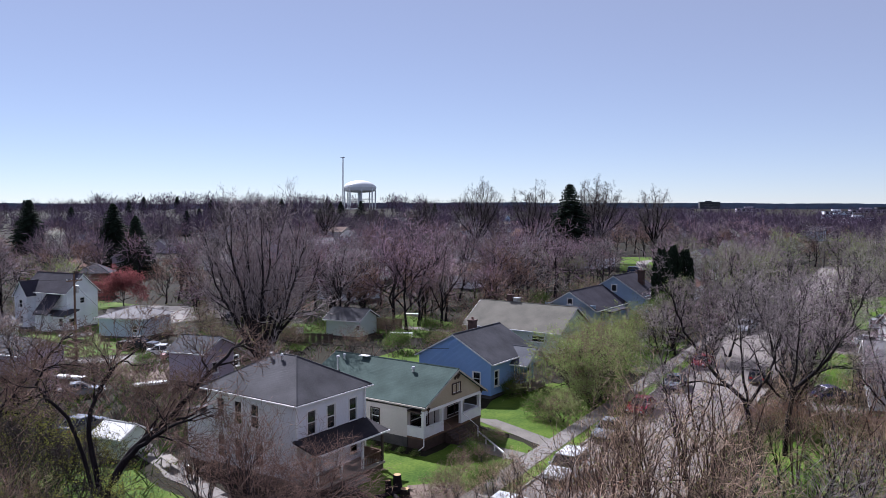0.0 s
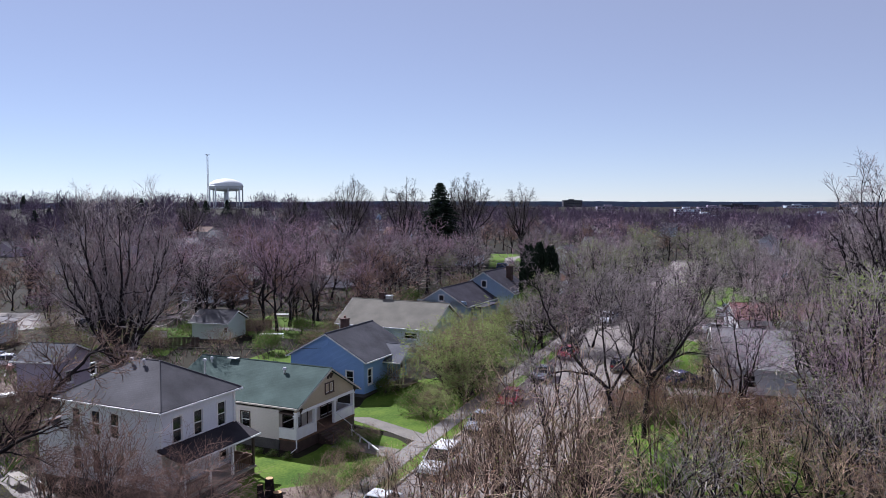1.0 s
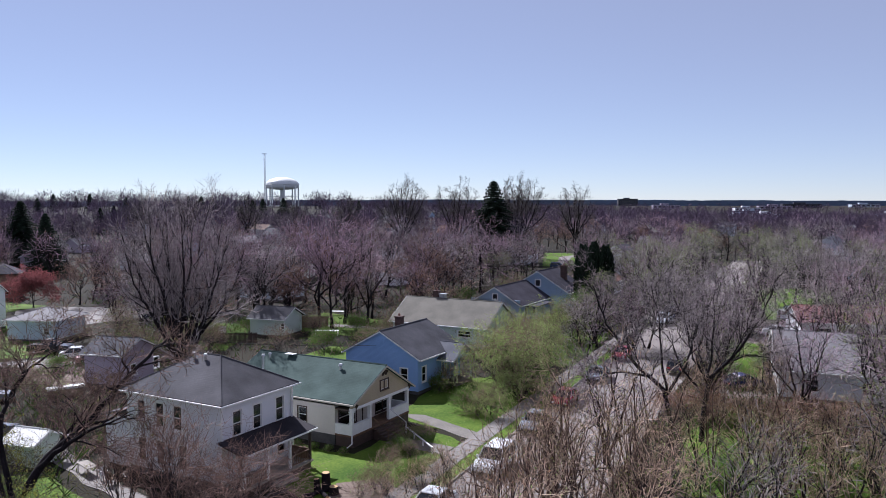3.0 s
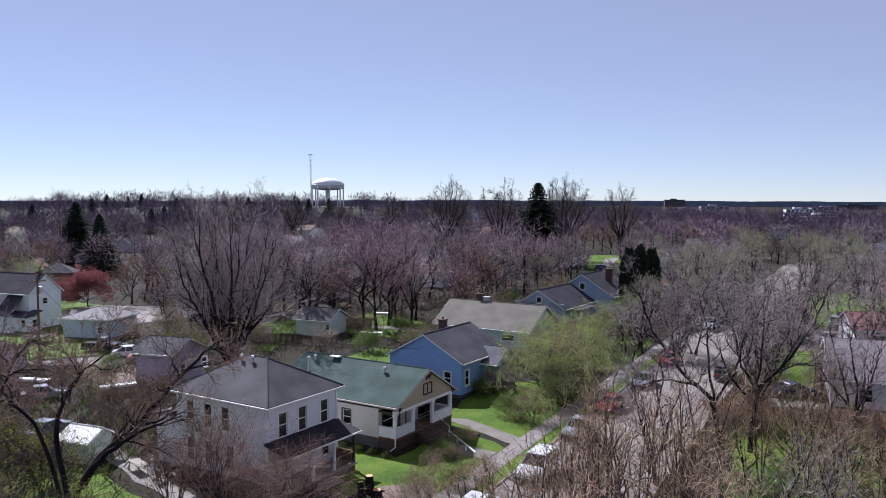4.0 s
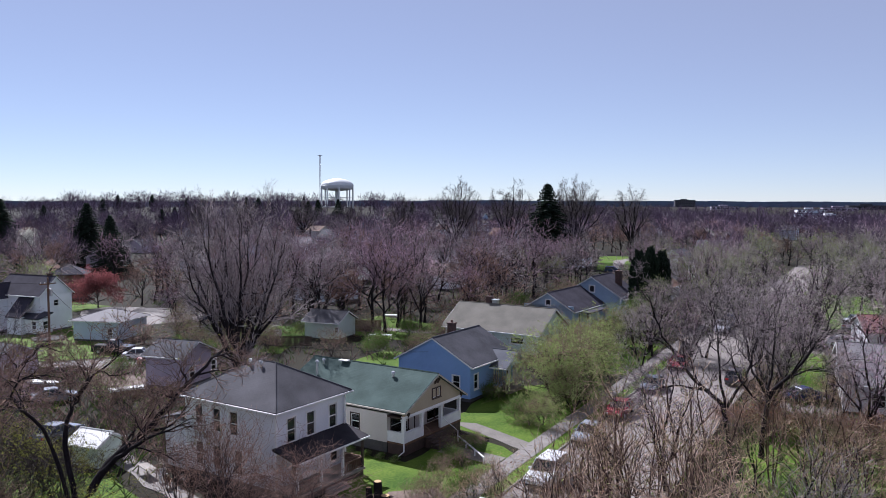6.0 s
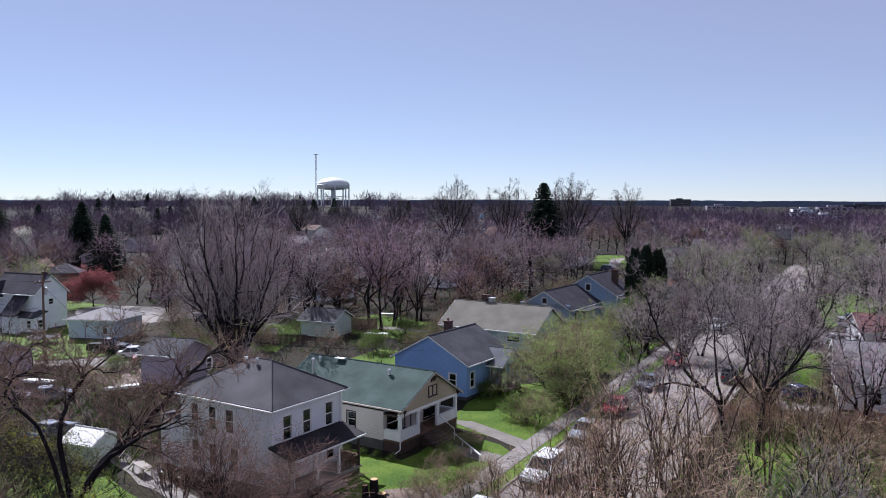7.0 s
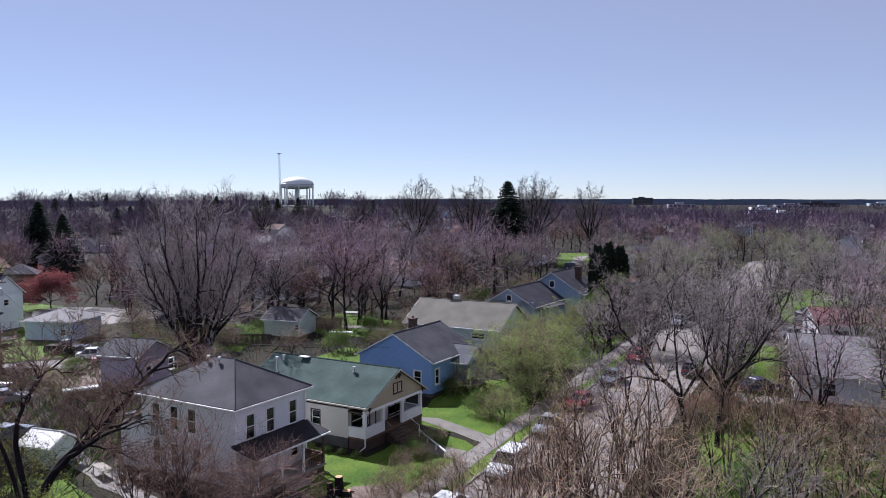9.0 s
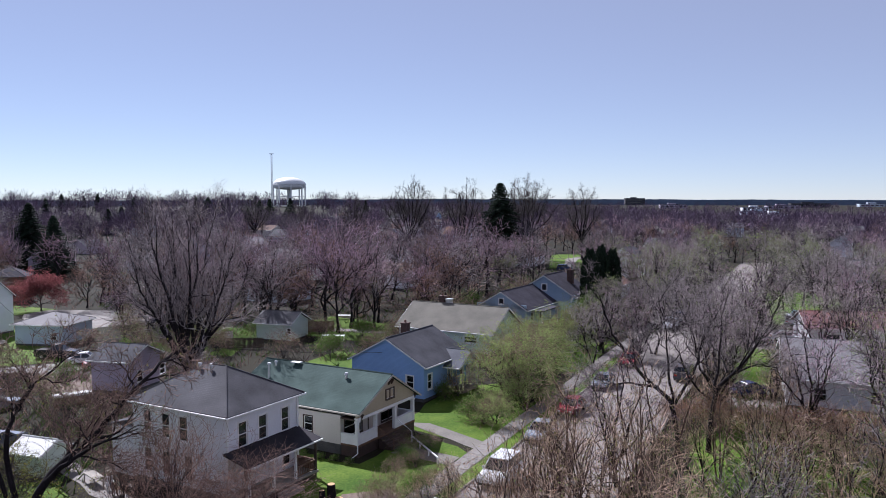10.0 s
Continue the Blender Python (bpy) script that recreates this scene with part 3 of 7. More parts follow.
# sidewalk of separate slabs
walk_base = strip("sidewalk", -10, 140, -25.6, -23.9, 0.045, M["concrete"], "pale concrete sidewalk in square slabs", "pavement")
slab_mesh = None
for i in range(88):
    a = 30 + 1.25 * i
    if slab_mesh is None:
        bm = boxes((-0.83, 0.83, -0.612, 0.612, 0.0, 0.035), bevel=0.008)
        ob = part("slab", bm, M["concrete"], walk_base)
        slab_mesh = ob.data
    else:
        ob = part("slab", slab_mesh, None, walk_base)
    p = along(a, -24.75, 0.045 + 0.004 * math.sin(i * 2.7))
    ob.matrix_world = pose(p.x, p.y, p.z, 0.25 * math.sin(i * 1.9), 0.2 * math.cos(i * 2.3), -STREET)

sheet("driveway", [(2.6, 71.2), (4.0, 69.0), (8.6, 62.2), (9.6, 63.9), (5.0, 70.6)], 0.05, M["drive"], "grey concrete driveway beside the bungalow", "driveway", wob=0.08)
sheet("garden_path", [(-27.0, 64.0), (-23.4, 59.6), (-20.0, 55.6), (-15.2, 50.6), (-14.2, 51.6), (-18.6, 56.6), (-21.6, 60.6), (-25.6, 65.0)], 0.05, M["concrete"], "pale worn concrete garden path", "path", wob=0.2)
sheet("bare_patch", [(-2.2, 53.6), (0.8, 54.8), (2.2, 51.0), (-0.5, 47.5), (-3.4, 50.0)], 0.045, M["bare_soil"], "bare pinkish soil in the front yard", "soil", wob=0.4)
sheet("alley", [(-66.0, 103.5), (-47.0, 98.5), (-38.0, 102.0), (-27.0, 97.0), (-28.0, 94.0), (-47.0, 96.5), (-67.0, 100.8)], 0.04, M["concrete"], "pale gravel alley behind the gardens", "alley", wob=0.2)
sheet("parking_yard", [(-58.0, 133.0), (-46.0, 128.0), (-36.0, 136.0), (-44.0, 148.0), (-66.0, 152.0)], 0.035, M["concrete"], "pale concrete yard by the red tree", "driveway", wob=0.3)
sheet("side_drive", [(30.5, 74.0), (33.8, 78.6), (46.0, 72.5), (43.0, 68.0)], 0.04, M["concrete"], "pale concrete drive across the street", "driveway", wob=0.2)
sheet("gravel_court", [(-41.0, 100.5), (-33.0, 97.5), (-26.0, 86.0), (-32.0, 84.0), (-41.0, 93.0)], 0.038, M["bare_soil"], "bare gravelly yard beside the alley", "soil", wob=0.4)
sheet("far_drive", [(57.0, 231.0), (59.0, 230.0), (70.0, 262.0), (82.0, 276.0), (80.0, 279.0), (66.0, 264.0)], 0.06, M["concrete"], "pale curving concrete drive", "driveway", wob=0.2)
sheet("back_path", [(-14.0, 126.0), (1.0, 119.0), (2.0, 121.0), (-13.0, 128.4)], 0.06, M["concrete"], "pale concrete path across a back garden", "path", wob=0.2)
strip("cross_street", 112, 120, -12.6, 40, 0.03, M["asphalt"], "grey side street", "road")


# ---- houses ----
M["blue_roof"] = mat("blue_roof", (0.075, 0.078, 0.095), (0.125, 0.13, 0.15), 0.5, 24, 0.9, 0.4, lines=SHINGLE, spec=0.15)
M["white_metal"] = mat("white_metal", (0.48, 0.48, 0.47), (0.6, 0.6, 0.59), 0.8, 10, 0.5, 0.1)

def wall_panel(length, z0, z1, holes, thick=0.18):
    """An upright wall from x = 0 to length, outer face at y = 0, with openings (x0, x1, z0, z1) cut through."""
    xs = sorted({0.0, length, *[h[0] for h in holes], *[h[1] for h in holes]})
    zs = sorted({z0, z1, *[h[2] for h in holes], *[h[3] for h in holes]})
    bm = bmesh.new()
    V = {}

    def v(i, j, k):
        key = (i, j, k)
        if key not in V:
            V[key] = bm.verts.new((xs[i], thick * k, zs[j]))
        return V[key]

    def solid(i, j):
        if not (0 <= i < len(xs) - 1 and 0 <= j < len(zs) - 1):
            return False
        cx, cz = (xs[i] + xs[i + 1]) / 2, (zs[j] + zs[j + 1]) / 2
        return not any(h[0] < cx < h[1] and h[2] < cz < h[3] for h in holes)

    for i in range(len(xs) - 1):
        for j in range(len(zs) - 1):
            if not solid(i, j):
                continue
            bm.faces.new((v(i, j, 0), v(i + 1, j, 0), v(i + 1, j + 1, 0), v(i, j + 1, 0)))
            bm.faces.new((v(i, j + 1, 1), v(i + 1, j + 1, 1), v(i + 1, j, 1), v(i, j, 1)))
            if not solid(i - 1, j):
                bm.faces.new((v(i, j, 1), v(i, j, 0), v(i, j + 1, 0), v(i, j + 1, 1)))
            if not solid(i + 1, j):
                bm.faces.new((v(i + 1, j, 0), v(i + 1, j, 1), v(i + 1, j + 1, 1), v(i + 1, j + 1, 0)))
            if not solid(i, j - 1):
                bm.faces.new((v(i, j, 1), v(i + 1, j, 1), v(i + 1, j, 0), v(i, j, 0)))
            if not solid(i, j + 1):
                bm.faces.new((v(i, j + 1, 0), v(i + 1, j + 1, 0), v(i + 1, j + 1, 1), v(i, j + 1, 1)))
    return bm


def side_pose(side, x0, x1, y0, y1):
    """Local pose of a wall of a block: its x runs along the wall, its y goes inwards."""
    return {"front": pose(x0, y0, 0), "right": pose(x1, y0, 0, 0, 0, 90), "back": pose(x1, y1, 0, 0, 0, 180), "left": pose(x0, y1, 0, 0, 0, -90)}[side]


def side_length(side, x0, x1, y0, y1):
    return x1 - x0 if side in ("front", "back") else y1 - y0


def window(parent, m, w, h, trim, curtain=0.0, sash=True):
    """A sash window: frame > sill and meeting rail, a pane set back, and a blind behind."""
    t = 0.1
    fr = part("window", boxes((-w / 2 - t, -w / 2, -0.03, 0.1, -t, h + t), (w / 2, w / 2 + t, -0.03, 0.1, -t, h + t),
                              (-w / 2, w / 2, -0.03, 0.1, h, h + t), (-w / 2, w / 2, -0.03, 0.1, -t, 0)), M[trim], parent)
    fr.matrix_basis = m
    part("sill", boxes((-w / 2 - t - 0.04, w / 2 + t + 0.04, -0.09, -0.032, -t - 0.02, -t + 0.04)), M[trim], fr)
    e = 0.055
    part("sash", boxes((-w / 2, -w / 2 + e, 0.04, 0.08, 0, h), (w / 2 - e, w / 2, 0.04, 0.08, 0, h), (-w / 2 + e, w / 2 - e, 0.04, 0.08, 0, e), (-w / 2 + e, w / 2 - e, 0.04, 0.08, h - e, h)), M["white_trim"], fr)
    if sash:
        part("meeting_rail", boxes((-w / 2 + e, w / 2 - e, 0.035, 0.085, h * 0.5 - 0.03, h * 0.5 + 0.03)), M["white_trim"], fr)
    part("pane", boxes((-w / 2, w / 2, 0.083, 0.092, 0.0, h)), M["glass"], fr).visible_shadow = False
    if curtain:
        part("blind", boxes((-w / 2, w / 2, 0.16, 0.17, h * (1 - curtain), h)), M["curtain"], fr)
    return fr


def door(parent, m, w, h, trim, leaf):
    fr = part("door_frame", boxes((-w / 2 - 0.1, -w / 2, -0.03, 0.1, 0, h + 0.1), (w / 2, w / 2 + 0.1, -0.03, 0.1, 0, h + 0.1), (-w / 2, w / 2, -0.03, 0.1, h, h + 0.1)), M[trim], parent)
    fr.matrix_basis = m
    part("door_leaf", boxes((-w / 2, w / 2, 0.05, 0.1, 0, h), (-w * 0.35, w * 0.35, 0.035, 0.05, h * 0.1, h * 0.42)), M[leaf], fr)
    part("handle", cyl(bmesh.new(), w * 0.4, 0.02, h * 0.46, h * 0.5, 0.03), M["metal"], fr)
    return fr


def block(house, x0, x1, y0, y1, z0, z1, material, windows, trim="white_trim", base=0.5, name="wall"):
    """Four walls with their windows and a foundation. windows: (side, along, sill, w, h, curtain)."""
    if base > 0:
        bm = boxes((x0 + 0.04, x1 - 0.04, y0 + 0.04, y1 - 0.04, -0.3, z0 + base))
        part("foundation", bm, M["foundation"], house)
    for side in ("front", "right", "back", "left"):
        m = side_pose(side, x0, x1, y0, y1)
        ln = side_length(side, x0, x1, y0, y1)
        ws = [w for w in windows if w[0] == side]
        holes = [(w[1] - w[3] / 2, w[1] + w[3] / 2, w[2], w[2] + w[4]) for w in ws]
        inset = 0.18 if side in ("right", "left") else 0.0
        bm = wall_panel(ln, z0 + base, z1, holes)
        if inset:
            for v in bm.verts:
                v.co.x = min(max(v.co.x, inset), ln - inset)
        part(name, bm, M[material], house).matrix_basis = m
        for w in ws:
            window(house, m @ pose(w[1], 0, w[2]), w[3], w[4], trim, w[5] if len(w) > 5 else 0.0)


def gable_roof(house, x0, x1, y0, y1, eave, ridge, material, axis='X', over=0.4, rake=0.4, thick=0.16, trim="white_trim", wall=None, gutters=True, shift=0.0, less=0.0):
    """Two slopes with thickness, fascia boards, gutters and gable walls. axis: the ridge's direction; shift: the ridge off the middle; less: how much shorter the first eave reaches."""
    a0, a1, b0, b1 = (x0, x1, y0, y1) if axis == 'X' else (y0, y1, x0, x1)
    mid, half = (b0 + b1) / 2 + shift, (b1 - b0) / 2

    def P(a, b, z):
        return (a, b, z) if axis == 'X' else (b, a, z)
    for sgn in (-1, 1):
        bm = bmesh.new()
        span, reach = half - sgn * shift, over - (less if sgn < 0 else 0)
        run = span + reach
        e = eave - (ridge - eave) * reach / span
        pts = [(mid, ridge), (mid + sgn * run, e), (mid + sgn * run, e + thick), (mid, ridge + thick)]
        v0 = [bm.verts.new(P(a0 - rake, b, z)) for b, z in pts]
        v1 = [bm.verts.new(P(a1 + rake, b, z)) for b, z in pts]
        bm.faces.new(v0)
        bm.faces.new(v1[::-1])
        for i in range(4):
            bm.faces.new((v0[i], v0[(i + 1) % 4], v1[(i + 1) % 4], v1[i]))
        part("roof", bm, M[material], house)
        b = mid + sgn * (run + 0.05)
        if gutters:
            g = sorted((b - 0.06, b + 0.06))
            bm = bmesh.new()
            if axis == 'X':
                box(bm, a0 - rake, a1 + rake, g[0], g[1], e - 0.02, e + 0.12, 0.02)
            else:
                box(bm, g[0], g[1], a0 - rake, a1 + rake, e - 0.02, e + 0.12, 0.02)
            part("gutter", bm, M[trim], house)
        for a in (a0 - rake - 0.03, a1 + rake + 0.03):
            bm = bmesh.new()
            lo = [(mid, ridge - 0.03), (mid + sgn * run, e - 0.03), (mid + sgn * run, e + thick - 0.04), (mid, ridge + thick - 0.04)]
            v0 = [bm.verts.new(P(a - 0.025, bb, z)) for bb, z in lo]
            v1 = [bm.verts.new(P(a + 0.025, bb, z)) for bb, z in lo]
            bm.faces.new(v0)
            bm.faces.new(v1[::-1])
            for i in range(4):
                bm.faces.new((v0[i], v0[(i + 1) % 4], v1[(i + 1) % 4], v1[i]))
            part("rake_board", bm, M[trim], house)
    bm = tube(bmesh.new(), [P(a0 - rake + (a1 - a0 + 2 * rake) * k / 6, mid, ridge + thick - 0.02 + 0.008 * (k % 2)) for k in range(7)], 0.08, 6)
    part("ridge_cap", bm, M[material], house)
    if wall:
        for a, th in ((a0, 0.16), (a1, -0.16)):
            bm = bmesh.new()
            o = [(b0, eave), (b1, eave), (mid, ridge)]
            v0 = [bm.verts.new(P(a, b, z)) for b, z in o]
            v1 = [bm.verts.new(P(a + th, b, z)) for b, z in o]
            bm.faces.new(v0)
            bm.faces.new(v1[::-1])
            for i in range(3):
                bm.faces.new((v0[i], v0[(i + 1) % 3], v1[(i + 1) % 3], v1[i]))
            part("gable_wall", bm, M[wall], house)


def hip_roof(house, x0, x1, y0, y1, eave, ridge, material, over=0.4, thick=0.14, trim="white_trim"):
    X0, X1, Y0, Y1 = x0 - over, x1 + over, y0 - over, y1 + over
    w, l = X1 - X0, Y1 - Y0
    if w >= l:
        r0, r1 = Vector((X0 + l / 2, (Y0 + Y1) / 2, ridge)), Vector((X1 - l / 2, (Y0 + Y1) / 2, ridge))
    else:
        r0, r1 = Vector(((X0 + X1) / 2, Y0 + w / 2, ridge)), Vector(((X0 + X1) / 2, Y1 - w / 2, ridge))
    c = [Vector((X0, Y0, eave)), Vector((X1, Y0, eave)), Vector((X1, Y1, eave)), Vector((X0, Y1, eave))]
    quads = ([c[0], c[1], r1, r0], [c[1], c[2], r1], [c[2], c[3], r0, r1], [c[3], c[0], r0]) if w >= l else ([c[0], c[1], r0], [c[1], c[2], r1, r0], [c[2], c[3], r1], [c[3], c[0], r0, r1])
    for q in quads:
        bm = bmesh.new()
        up = [bm.verts.new(p + Vector((0, 0, thick))) for p in q]
        dn = [bm.verts.new(p) for p in q]
        n = len(q)
        bm.faces.new(up)
        bm.faces.new(dn[::-1])
        for i in range(n):
            bm.faces.new((dn[i], dn[(i + 1) % n], up[(i + 1) % n], up[i]))
        part("roof", bm, M[material], house)
    for a, b in ((c[0], r0), (c[1], r1 if w >= l else r0), (c[2], r1), (c[3], r0 if w >= l else r1), (r0, r1)):
        up = Vector((0, 0, thick))
        part("hip_cap", tube(bmesh.new(), [a + up, (a + b) / 2 + up, b + up], 0.055, 6), M[material], house)
    for bx in ((X0 - 0.1, X1 + 0.1, Y0 - 0.1, Y0), (X0 - 0.1, X1 + 0.1, Y1, Y1 + 0.1), (X0 - 0.1, X0, Y0, Y1), (X1, X1 + 0.1, Y0, Y1)):
        part("gutter", boxes((*bx, eave - 0.03, eave + 0.09), bevel=0.02), M[trim], house)
    part("soffit", boxes((X0 + 0.02, X1 - 0.02, Y0 + 0.02, Y1 - 0.02, eave - 0.08, eave - 0.03)), M[trim], house)


def vent(house, x, y, z, r=0.16, name="roof_vent"):
    bm = bmesh.new()
    cyl(bm, x, y, z - 0.15, z + 0.18, r * 0.6)
    cyl(bm, x, y, z + 0.18, z + 0.34, r, r * 0.7)
    part(name, bm, M["metal"], house)


def chimney(house, x, y, z0, z1, w=0.6, material="dark_brick"):
    ch = part("chimney", boxes((x - w / 2, x + w / 2, y - w / 2, y + w / 2, z0, z1), (x - w / 2 - 0.07, x + w / 2 + 0.07, y - w / 2 - 0.07, y + w / 2 + 0.07, z1, z1 + 0.15)), M[material], house)
    part("flue", cyl(bmesh.new(), x, y, z1 + 0.15, z1 + 0.45, 0.13), M["brick"], ch)


def white_house():
    h = thing("house", pose(-12.25, 58.6, 0, 0, 0, -LOTS), "white two-storey clapboard house, grey hipped roof, dark front porch", "house")
    ws = [("front", 4.1 + x, z, 0.85, 1.75, c) for x, z, c in ((-2.75, 3.7, 0), (-0.85, 3.7, 0.35), (0.95, 3.7, 0), (-2.75, 0.95, 0), (-0.85, 0.95, 0.3), (1.4, 0.95, 0))]
    ws += [("right", 3.5 + y, z, 0.85, 1.75, c) for y, z, c in ((-2.0, 3.6, 0.5), (0.0, 3.6, 0.5), (2.4, 3.6, 0.3), (-1.6, 0.95, 0.0), (2.5, 0.95, 0.0))]
    block(h, -4.3, 5.0, -3.5, 3.75, 0, 5.92, "white_siding", ws)
    hip_roof(h, -4.3, 5.0, -3.5, 3.75, 6.0, 8.35, "grey_shingle")
    for x in (-0.7, 0.45):
        vent(h, x, -0.45, 8.3)
    # corner boards and downspout
    for x, y in ((-4.3, -3.5), (5.0, -3.5), (5.0, 3.75)):
        part("corner_board", boxes((x - 0.07, x + 0.07, y - 0.07, y + 0.07, 0.5, 5.9)), M["white_trim"], h)
    part("downspout", tube(bmesh.new(), [(5.12, 3.6, 5.9), (5.12, 3.6, 3), (5.12, 3.6, 0.3), (5.5, 3.6, 0.1)], 0.05), M["white_trim"], h)
    part("air_conditioner", boxes((-3.22, -2.68, -3.78, -3.44, 3.72, 4.1), bevel=0.03), M["white_trim"], h, "pale box-shaped window air conditioner")
    # rear lean-to
    part("lean_to_wall", boxes((-7.5, -4.3, -3.0, 2.4, 0.0, 3.7)), M["white_siding"], h)
    bm = bmesh.new()
    prism(bm, [(-7.9, 3.55), (-4.3, 4.5), (-4.3, 4.64), (-7.9, 3.69)], -3.4, 2.8)
    part("lean_to_roof", bm, M["grey_shingle"], h)
    window(h, pose(-6.0, -3.0, 1.3), 0.8, 1.2, "white_trim")
    # porch
    part("porch_floor", boxes((5.0, 7.1, -3.7, 3.6, 0.45, 0.6)), M["grey_wood"], h)
    part("porch_skirt", boxes((5.05, 7.0, -3.6, 3.5, 0.0, 0.45)), M["dark_trim"], h)
    bm = bmesh.new()
    prism(bm, [(5.0, 3.45), (7.35, 2.85), (7.35, 3.0), (5.0, 3.6)], -3.9, 3.8)
    part("porch_roof", bm, M["black_roll"], h, "nearly black rolled roofing")
    part("porch_gutter", boxes((7.35, 7.42, -3.9, 3.8, 2.88, 2.99)), M["white_trim"], h)
    for y in (-3.5, -1.1, 1.2, 3.45):
        part("porch_post", boxes((6.85, 7.03, y - 0.09, y + 0.09, 0.6, 2.9), bevel=0.02), M["dark_trim"] if y > 3 else M["white_trim"], h)
    for y0, y1 in ((-3.4, -1.2), (1.3, 3.35)):
        part("railing", boxes((6.9, 6.98, y0, y1, 1.35, 1.43), (6.9, 6.98, y0, y1, 0.7, 0.76), *[(6.92, 6.96, y0 + 0.2 * i, y0 + 0.2 * i + 0.05, 0.76, 1.35) for i in range(1, int((y1 - y0) / 0.2))]), M["brown_wood"], h)
    part("railing", boxes((5.05, 6.85, 3.42, 3.5, 0.62, 1.43)), M["brown_wood"], h)
    door(h, side_pose("right", -4.3, 5, -3.5, 3.75) @ pose(3.65, -0.02, 0.6), 0.9, 2.05, "white_trim", "dark_trim")
    part("porch_step", boxes((7.1, 7.5, -0.9, 1.0, 0, 0.3), (7.5, 7.9, -0.9, 1.0, 0, 0.15)), M["grey_wood"], h)
    return h


def bungalow():
    h = thing("house", pose(-4.7, 69.0, 0, 0, 0, -LOTS), "cream clapboard bungalow, green shingle roof and raised front porch", "house")
    x0, x1, y = -6.6, 5.1, 4.3
    ws = [("front", 6.6 + 1.75, 1.5, 0.85, 1.25, 0.2), ("front", 6.6 - 3.0, 1.6, 0.85, 1.1, 0.0), ("right", 1.75, 1.25, 2.4, 1.6, 0.0), ("right", 7.0, 1.25, 2.2, 1.6, 0.0)]
    block(h, x0, x1, -y, y, 0, 3.25, "cream_siding", ws, trim="dark_trim", base=0.85)
    gable_roof(h, -6.7, 6.75, -y, y, 3.5, 5.75, "green_shingle", 'X', over=0.8, rake=0.3, wall=None, trim="cream_trim", shift=0.45, less=0.7)
    for a, th in ((-6.6, 0.16),):
        bm = bmesh.new()
        prism(bm, [(-y, 3.25), (y, 3.25), (y, 3.5), (0.45, 5.75), (-y, 3.5)], a, a + th, 'X')
        part("gable_wall", bm, M["cream_siding"], h)
    # front gable over the porch
    bm = bmesh.new()
    prism(bm, [(-y, 3.2), (y, 3.2), (y, 3.5), (0.45, 5.72), (-y, 3.5)], 6.6, 6.76, 'X')
    part("front_gable", bm, M["tan_gable"], h, "tan clapboard gable")
    part("porch_beam", boxes((6.5, 6.84, -y, y, 2.98, 3.2)), M["white_trim"], h)
    gw = window(h, side_pose("right", x0, 6.78, -y, y) @ pose(y + 0.45, -0.02, 3.85), 1.15, 0.75, "dark_trim", sash=False)
    part("mullion", boxes((-0.05, 0.05, -0.01, 0.08, 0, 0.75)), M["dark_trim"], gw)
    for sgn in (-1, 1):
        for t in (0.05, 0.95):
            bm = bmesh.new()
            yy, zz = 0.45 + (4.15 if sgn > 0 else -4.45) * t, 5.55 - 2.2 * t
            prism(bm, [(6.76, zz - 0.45), (6.84, zz - 0.45), (7.05, zz - 0.08), (7.05, zz), (6.76, zz)], yy - 0.05, yy + 0.05)
            part("eave_bracket", bm, M["dark_trim"], h)
    # porch
    part("porch_floor", boxes((5.1, 6.9, -y, y, 0.85, 1.0)), M["brown_wood"], h)
    part("porch_skirt", boxes((5.14, 6.84, -y + 0.05, y - 0.05, -0.2, 0.85)), M["dark_trim"], h)
    part("porch_ceiling", boxes((5.1, 6.6, -y, y, 2.98, 3.1)), M["dark_trim"], h)
    for yy in (-1.68, 2.66):
        part("window_mullion", boxes((5.1, 5.16, yy - 0.05, yy + 0.05, 1.25, 2.85)), M["dark_trim"], h)
    for yy in (-4.2, -1.65, 1.25, 4.2):
        part("porch_post", boxes((6.56, 6.84, yy - 0.14, yy + 0.14, 1.0, 2.98), bevel=0.02), M["white_trim"], h)
        part("post_cap", boxes((6.52, 6.88, yy - 0.18, yy + 0.18, 2.86, 2.96)), M["white_trim"], h)
    for y0, y1 in ((-4.06, -1.79), (1.39, 4.06)):
        part("porch_parapet", boxes((6.62, 6.8, y0, y1, 1.0, 1.78), (6.58, 6.84, y0, y1, 1.78, 1.84)), M["white_trim"], h)
    for yy in (-4.29, 4.13):
        part("porch_parapet", boxes((5.12, 6.56, yy, yy + 0.16, 1.0, 1.78), (5.12, 6.56, yy - 0.04, yy + 0.2, 1.78, 1.84)), M["white_trim"], h)
    door(h, side_pose("right", x0, x1, -y, y) @ pose(y + 0.1, -0.02, 1.0), 0.95, 1.98, "dark_trim", "dark_trim")
    for i in range(5):
        part("step", boxes((6.95 + 0.3 * i, 7.27 + 0.3 * i, -1.5, 1.1, -0.1, 0.83 - 0.17 * i)), M["dark_trim"], h)
    for yy in (-1.6, 1.2):
        part("handrail", tube(bmesh.new(), [(6.9, yy, 1.9), (7.7, yy, 1.45), (8.5, yy, 1.0), (8.5, yy, 0.0)], 0.045), M["white_trim"] if yy > 0 else M["brown_wood"], h)
    part("downspout", tube(bmesh.new(), [(6.9, -4.45, 2.98), (6.88, -4.42, 2.6), (6.88, -4.42, 0.4), (6.6, -4.9, 0.08)], 0.055), M["white_trim"], h)
